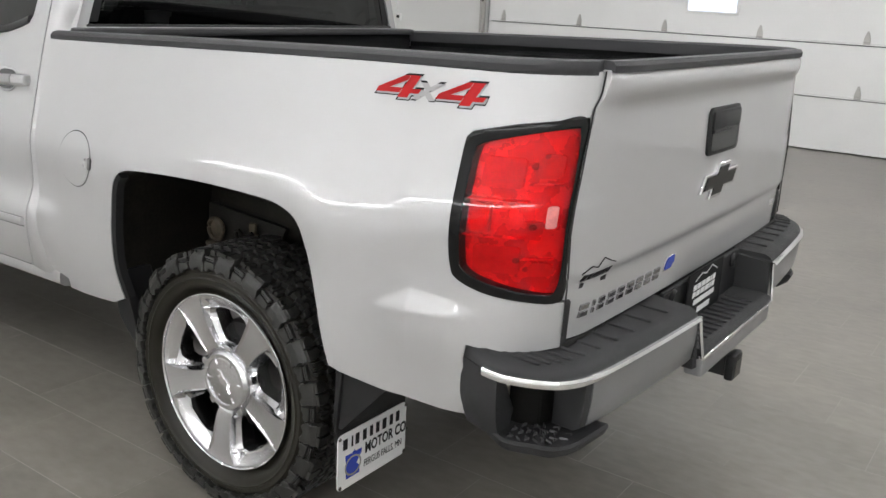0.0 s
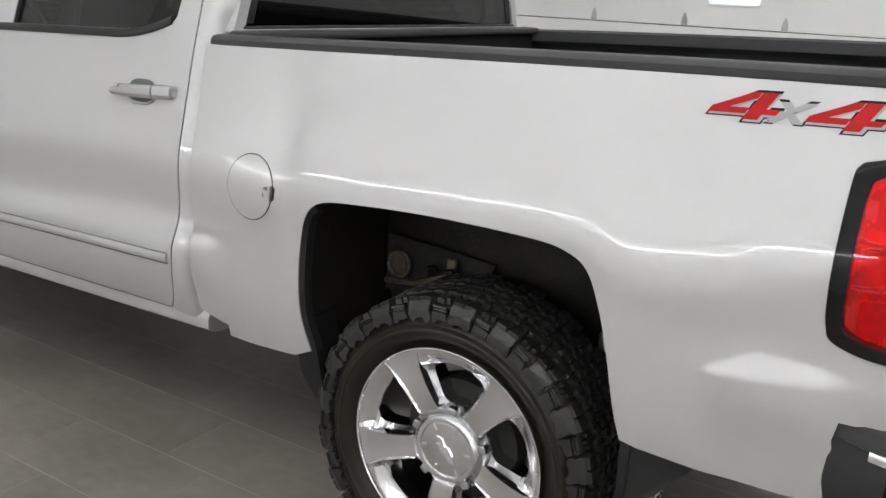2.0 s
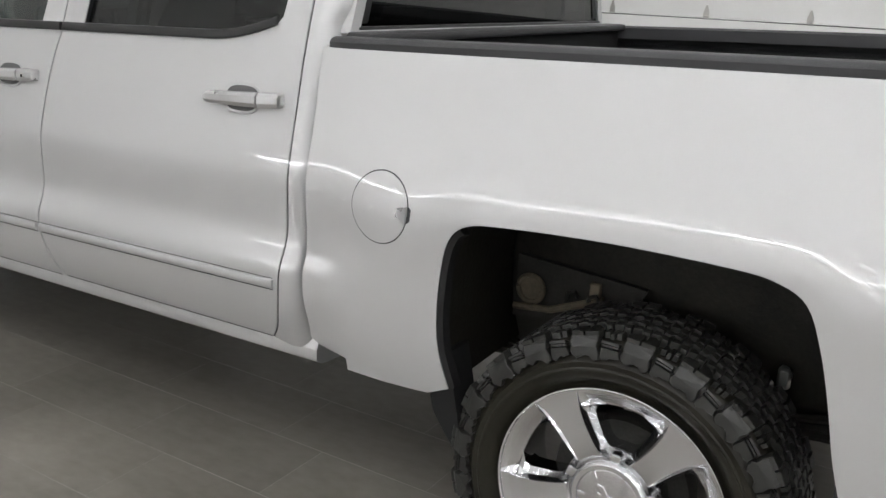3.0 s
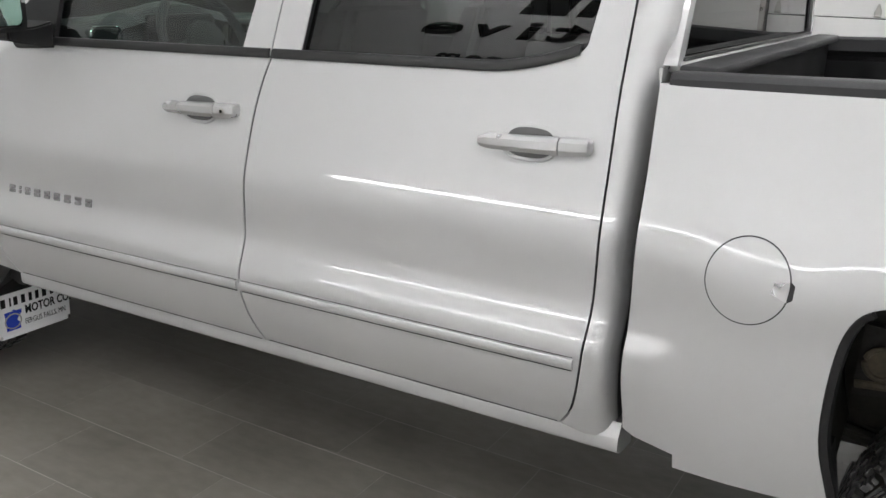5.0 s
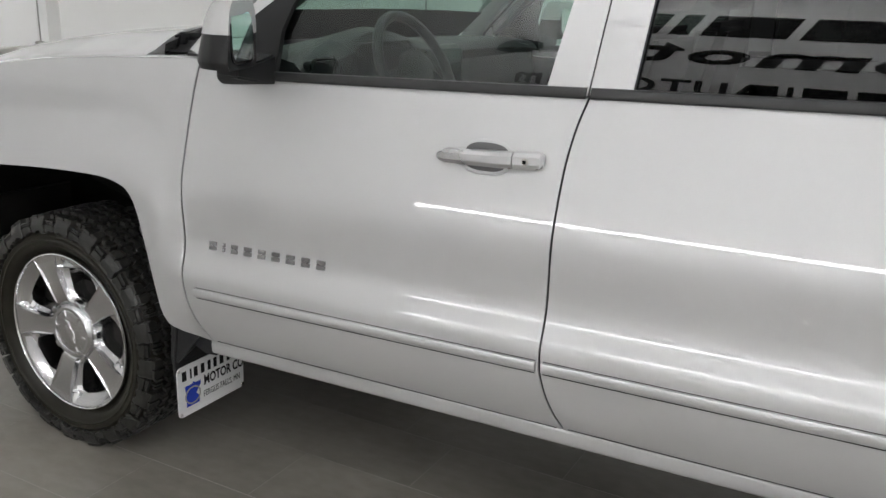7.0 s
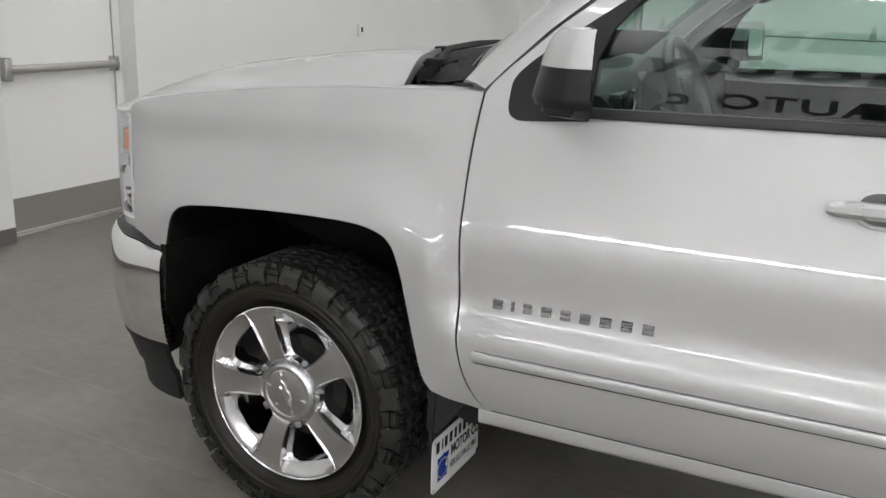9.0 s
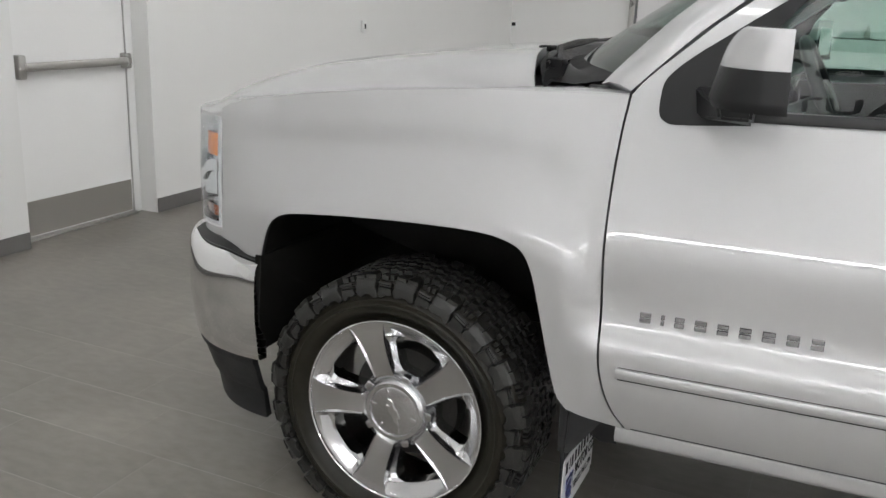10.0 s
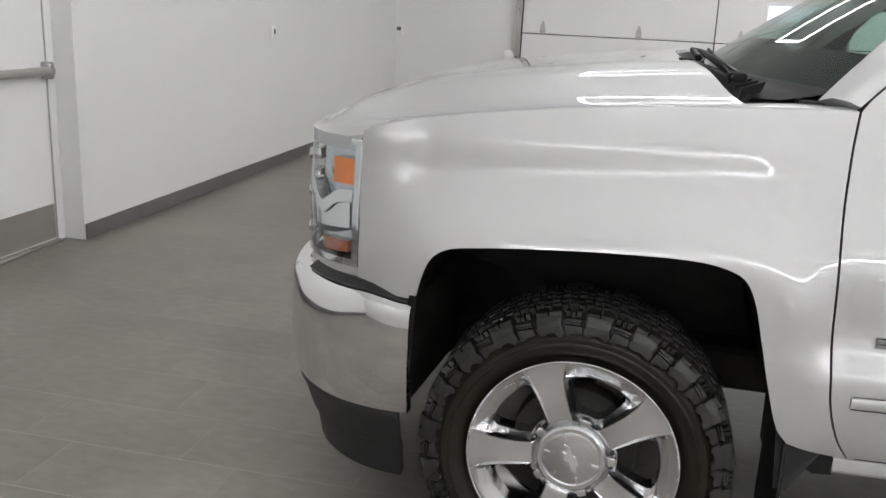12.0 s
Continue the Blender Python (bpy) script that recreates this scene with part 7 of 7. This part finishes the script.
pair("mirror_frame", prism(rounded(0.054, 0.188, 1.347, 1.478, 0.03), lambda u, v, n: Vector((-2.722 + n - 0.05 * (v - 1.34) - 0.33 * (u - 0.05), u, v)), 0.010, 0.003, 2), GLOSS_BLACK, heads)
pair("mirror_glass", prism(rounded(0.061, 0.181, 1.355, 1.470, 0.024), lambda u, v, n: Vector((-2.7118 + n - 0.05 * (v - 1.34) - 0.33 * (u - 0.05), u, v)), 0.001), MIRROR, heads, "mirror glass", smooth=False)
arm = loft([[(-2.86, 0.15, 1.342), (-2.785, 0.15, 1.342), (-2.785, 0.15, 1.306), (-2.85, 0.15, 1.306)], [(-2.90, 0.24, 1.345), (-2.785, 0.24, 1.345), (-2.79, 0.24, 1.288), (-2.89, 0.24, 1.294)], [(-2.93, 0.31, 1.36), (-2.79, 0.31, 1.36), (-2.795, 0.31, 1.280), (-2.92, 0.31, 1.29)]])
fix(arm)
bmesh.ops.bevel(arm, geom=arm.edges[:], offset=0.006, segments=2, affect="EDGES")
pair("mirror_arm", arm, BLACK, heads)

# ---- cabin ----
def dash():
    rings = []
    for y in np.linspace(0.40, 2 * C - 0.40, 40):
        d = y - 0.82
        hump = 0.055 * math.exp(-(d / 0.22) ** 2)
        e = 0.02 * (abs(y - C) / 0.8) ** 4
        rings.append([(-3.20, y, 1.335), (-3.08, y, 1.352 - e), (-2.95, y, 1.362 - e + hump * 0.5), (-2.86, y, 1.362 - e + hump), (-2.80, y, 1.350 - e + hump * 1.05), (-2.775, y, 1.325 - e + hump * 0.9), (-2.80, y, 1.29), (-2.79, y, 1.20), (-2.83, y, 1.0), (-3.2, y, 1.0)])
    return fix(loft(rings))


d_ = part("dashboard", dash(), DASH, truck, "black moulded dashboard")
part("instrument_hood", box(-2.80, -2.77, 0.66, 0.98, 1.25, 1.375, 0.03, 3), DASH, d_)
part("touch_screen", prism(rounded(1.06, 1.32, 1.17, 1.335, 0.02), lambda u, v, n: Vector((-2.785 + n, u, v)), 0.025, 0.006, 2), SCREEN, d_)
part("screen_trim", prism(rounded(1.04, 1.34, 1.13, 1.35, 0.03), lambda u, v, n: Vector((-2.80 + n, u, v)), 0.018, 0.006, 2), TRIMG, d_)
vent = prism(rounded(0.42, 0.53, 1.18, 1.335, 0.02), lambda u, v, n: Vector((-2.79 + n, u, v)), 0.03, 0.006, 2)
part("air_vent", vent, BLACK, d_)
part("vent_trim", tube(curve([(-2.755, y, z) for y, z in rounded(0.415, 0.535, 1.175, 1.34, 0.025, 3)], 2, True) + [(-2.755, 0.535, 1.315)], 0.005, 6), CHROME, d_)
ctr, ax = Vector((-2.655, 0.82, 1.285)), Vector((math.cos(radians(26)), 0, math.sin(radians(26))))
upv = Vector((-ax.z, 0, ax.x))


def on_wheel(a_, r):
    return ctr + Vector((0, 1, 0)) * math.cos(a_) * r + upv * math.sin(a_) * r


st = tube([on_wheel(2 * math.pi * k / 40, 0.188) for k in range(41)], 0.0165, 10, caps=False)
sw = part("steering_wheel", st, SEATM, truck, "black leather steering wheel")
sp = tube([on_wheel(radians(205), 0.18), on_wheel(radians(200), 0.06)], [0.014, 0.03], 8)
tube([on_wheel(radians(-25), 0.18), on_wheel(radians(-20), 0.06)], [0.014, 0.03], 8, bm=sp)
tube([on_wheel(radians(270), 0.18), on_wheel(radians(270), 0.06)], [0.016, 0.035], 8, bm=sp)
part("wheel_spokes", sp, DASH, sw)
hubp = [(0.085 * math.cos(a_), 0.075 * math.sin(a_)) for a_ in np.linspace(0, 2 * math.pi, 24)[:-1]]
part("airbag_cover", prism(hubp, lambda u, v, n: ctr + Vector((0, 1, 0)) * u + upv * v + ax * (n - 0.01), 0.03, 0.010, 2), DASH, sw)
part("steering_column", tube([ctr - ax * 0.01, ctr - ax * 0.18], 0.045, 12), DASH, sw)
part("column_stalk", tube([ctr - ax * 0.06 + Vector((0, -0.05, 0)), ctr - ax * 0.07 + Vector((0, -0.19, 0.03))], 0.009, 8), DASH, sw)


def seat(y, x, w, rear=False):
    back = loft([[(x + 0.02, y - w, 0.92), (x + 0.16, y - w, 0.92), (x + 0.16, y + w, 0.92), (x + 0.02, y + w, 0.92)],
                 [(x + 0.07, y - w, 1.15), (x + 0.21, y - w, 1.15), (x + 0.21, y + w, 1.15), (x + 0.07, y + w, 1.15)],
                 [(x + 0.17, y - w * 0.86, 1.46), (x + 0.27, y - w * 0.86, 1.46), (x + 0.27, y + w * 0.86, 1.46), (x + 0.17, y + w * 0.86, 1.46)]])
    fix(back)
    bmesh.ops.bevel(back, geom=back.edges[:], offset=0.03, segments=3, affect="EDGES")
    sb = part("seat", box(x - 0.42, x + 0.10, y - w, y + w, 0.82, 0.98, 0.04, 3), SEATM, truck, "black leather seat")
    part("backrest", back, SEATM, sb)
    for hy_ in ((y,) if not rear else (y - 0.42, y + 0.42)):
        part("headrest", box(x + 0.17, x + 0.28, hy_ - 0.13, hy_ + 0.13, 1.50, 1.66, 0.035, 3), SEATM, sb)


seat(0.82, -2.12, 0.25)
seat(2 * C - 0.82, -2.12, 0.25)
seat(C, -1.22, 0.66, True)
part("centre_console", box(-2.75, -1.95, C - 0.12, C + 0.12, 0.80, 1.08, 0.03, 3), DASH, truck)
part("cabin_floor", box(-3.15, -0.92, 0.36, 2 * C - 0.36, 0.66, 0.70), DASH, truck)
part("headliner", box(-2.38, -0.95, 0.52, 2 * C - 0.52, 1.795, 1.81, 0.004, 1), TRIMG, truck)
card = [(-2.98, 0.60), (-0.97, 0.62), (-0.97, 1.30), (-1.92, 1.28), (-2.70, 1.265), (-2.98, 1.27)]
pair("door_card", panel(card, 0.12, 0.02, off=0.055), DASH, TWO)
visor = loft([[(-2.42, y, 1.775), (-2.20, y, 1.79), (-2.20, y, 1.772), (-2.42, y, 1.757)] for y in (0.60, 1.02)])
pair("sun_visor", fix(visor), TRIMG, TWO)
pair("pillar_trim", fix(loft([[(x + 0.03, side(x, z) + 0.05, z), (x + 0.06, side(x, z) + 0.02, z - 0.02), (x + 0.05, side(x, z) + 0.09, z - 0.03)] for x, z in ((-3.03, 1.38), (-2.9, 1.50), (-2.74, 1.62), (-2.55, 1.735), (-2.39, 1.80))])), TRIMG, TWO)
rv = part("rear_view_mirror", box(-2.62, -2.59, C - 0.12, C + 0.12, 1.66, 1.73, 0.012, 3), BLACK, truck)
part("mirror_stalk", tube([(-2.60, C, 1.72), (-2.66, C, 1.78)], 0.01, 8), BLACK, rv)

# ---- lettering on the near wall ----
def on_wall(u, v, n):
    return Vector((-u, WALL_N + 0.001 + n, v))


sign = holder("wall_sign", (-2.2, WALL_N, 3.7), "large black lettering on the white wall", "wall sign")
b = bmesh.new()
u = 0.55
for w in (0.42, 0.42, 0.60, 0.60, 0.14, 0.40):
    join(b, prism([(u, 4.02), (u + w, 4.02), (u + w - 0.10, 4.19), (u - 0.10, 4.19)], on_wall, 0.006))
    u += w + 0.09
part("headline_bars", b, INK, sign, smooth=False)
b = bmesh.new()
for ch, u0, u1, tall in (("a", 0.06, 0.44, 0), ("u", 0.50, 0.90, 0), ("t", 0.96, 1.24, 1), ("o", 1.28, 1.70, 0),
                         ("m", 1.76, 2.42, 0), ("o", 2.50, 2.94, 0), ("t", 3.00, 3.30, 1), ("i", 3.42, 3.54, 1), ("v", 3.68, 4.00, 0), ("e", 4.08, 4.46, 0)):
    letter_in(ch, u0, u1, 3.785, 3.905 + 0.045 * tall, on_wall, 0.006, -0.6, bm=b, bold=0.03)
part("word", b, INK, sign, smooth=False)
b = bmesh.new()
u = 1.02
for w in (0.16, 0.17, 0.26, 0.28, 0.04, 0.19):
    join(b, prism([(u, 3.525), (u + w, 3.525), (u + w, 3.645), (u, 3.645)], on_wall, 0.006))
    u += w + 0.06
part("address_bars", b, INK, sign, smooth=False)
b = bmesh.new()
for ch, u0, u1, v1 in (("A", 2.29, 2.54, 3.645), ("U", 2.57, 2.80, 3.645), ("T", 2.83, 3.05, 3.645), ("O", 3.08, 3.38, 3.645), (".", 3.46, 3.495, 3.548), ("c", 3.56, 3.73, 3.615), ("o", 3.76, 3.93, 3.615), ("m", 3.98, 4.20, 3.615)):
    letter_in(ch, u0, u1, 3.525, v1, on_wall, 0.006, 0.0, bm=b, bold=0.02)
part("address_word", b, INK, sign, smooth=False)

# ---- lights ----
# the last two frames are unseen, added to brighten the tailgate
for x0, x1, y0, y1 in ((-4.45, -1.2, -3.35, -2.2), (-0.4, 2.9, -3.35, -2.2), (-4.45, -1.2, 0.6, 2.4), (-0.4, 2.9, 0.6, 2.4), (-4.45, -1.2, 5.2, 7.0), (-0.4, 2.9, 5.2, 7.0), (3.9, 7.2, 0.6, 2.4), (3.9, 7.2, -3.35, -2.2), (3.9, 7.2, 5.2, 7.0)):
    light_frame(x0, x1, y0, y1, CEIL - 0.6, 0.022 if y0 < -3 else 0.019 if y0 > 5 else 0.026)


# unseen tube lights, added to draw reflected lines along the truck's flank
def added_wall_light(x0, x1, z):
    root = holder("added_wall_tube", ((x0 + x1) / 2, WALL_N + 0.1, z), "added unseen tube light that draws bright lines along the truck's flank", "wall light", "wall tube lights")
    h = part("housing", box(x0, x1, WALL_N + 0.002, WALL_N + 0.10, z - 0.03, z + 0.035, 0.008, 2), DOORP, root)
    n = max(1, round((x1 - x0) / 1.22))
    for i in range(n):
        a, b = x0 + (x1 - x0) * i / n + 0.02, x0 + (x1 - x0) * (i + 1) / n - 0.02
        part("tube", tube([(a, WALL_N + 0.14, z), (b, WALL_N + 0.14, z)], 0.030, 10), TUBE, h, "glowing white tube")


added_wall_light(-4.52, 2.66, LINE_Z)
added_wall_light(3.4, 8.2, LINE_Z)

# ---- floor ----
tagged(part("floor", box(WALL_L - 0.4, WALL_R + 0.2, WALL_N - 0.2, WALL_B + 0.2, -0.1, -0.0003), GROUT, label="grey tiled floor with pale thin joints", smooth=False, kind="structure"), category="floor")
FLOOR = bpy.data.objects["floor"]
TX, TY, GAPX, GAPW = 0.61, 0.305, 0.0006, 0.0014


def tile_bm(x0, x1, y0, y1):
    b = bmesh.new()
    z, c = 0.0, 0.0005
    lo = [b.verts.new((x, y, -0.006)) for x, y in ((x0, y0), (x1, y0), (x1, y1), (x0, y1))]
    hi = [b.verts.new((x, y, z)) for x, y in ((x0 + c, y0 + c), (x1 - c, y0 + c), (x1 - c, y1 - c), (x0 + c, y1 - c))]
    b.faces.new(hi)
    for i in range(4):
        b.faces.new((lo[i], lo[(i + 1) % 4], hi[(i + 1) % 4], hi[i]))
    return b


proto = bpy.data.meshes.new("floor_tile")
tb = tile_bm(-TX / 2 + GAPX, TX / 2 - GAPX, -TY / 2 + GAPW, TY / 2 - GAPW)
tb.to_mesh(proto)
tb.free()
proto.materials.append(TILE)
rest_v, rest_f = [], []
count = 0
for j in range(-13, 32):
    y0 = 0.275 + TY * (j - 1)
    off = (0.333 + 0.4067 * j) % TX
    for i in range(-14, 16):
        x0 = off + TX * i
        xa, xb = max(x0, WALL_L - 0.3), min(x0 + TX, WALL_R)
        ya, yb = max(y0, WALL_N), min(y0 + TY, WALL_B + 0.1)
        if xb - xa < 0.02 or yb - ya < 0.02:
            continue
        cx_, cy_ = x0 + TX / 2, y0 + TY / 2
        if -5.6 < cx_ < 2.4 and -0.65 < cy_ < 3.1 and count < 300 and xb - xa > TX - 0.001:
            t = new("floor_tile", proto)
            t.parent = FLOOR
            t.location = Vector((cx_, cy_, 0)) - WLOC["floor"]
            count += 1
        else:
            b = tile_bm(xa + GAPX, xb - GAPX, ya + GAPW, yb - GAPW)
            n0 = len(rest_v)
            b.verts.index_update()
            rest_v += [v.co[:] for v in b.verts]
            rest_f += [[n0 + v.index for v in f.verts] for f in b.faces]
            b.free()
me = bpy.data.meshes.new("outer_floor_tiles")
me.from_pydata(rest_v, [], rest_f)
me.materials.append(TILE)
ob = new("outer_floor_tiles", me)
ob.parent = FLOOR
ob.location = -WLOC["floor"]
tagged(ob, kind="stuff")
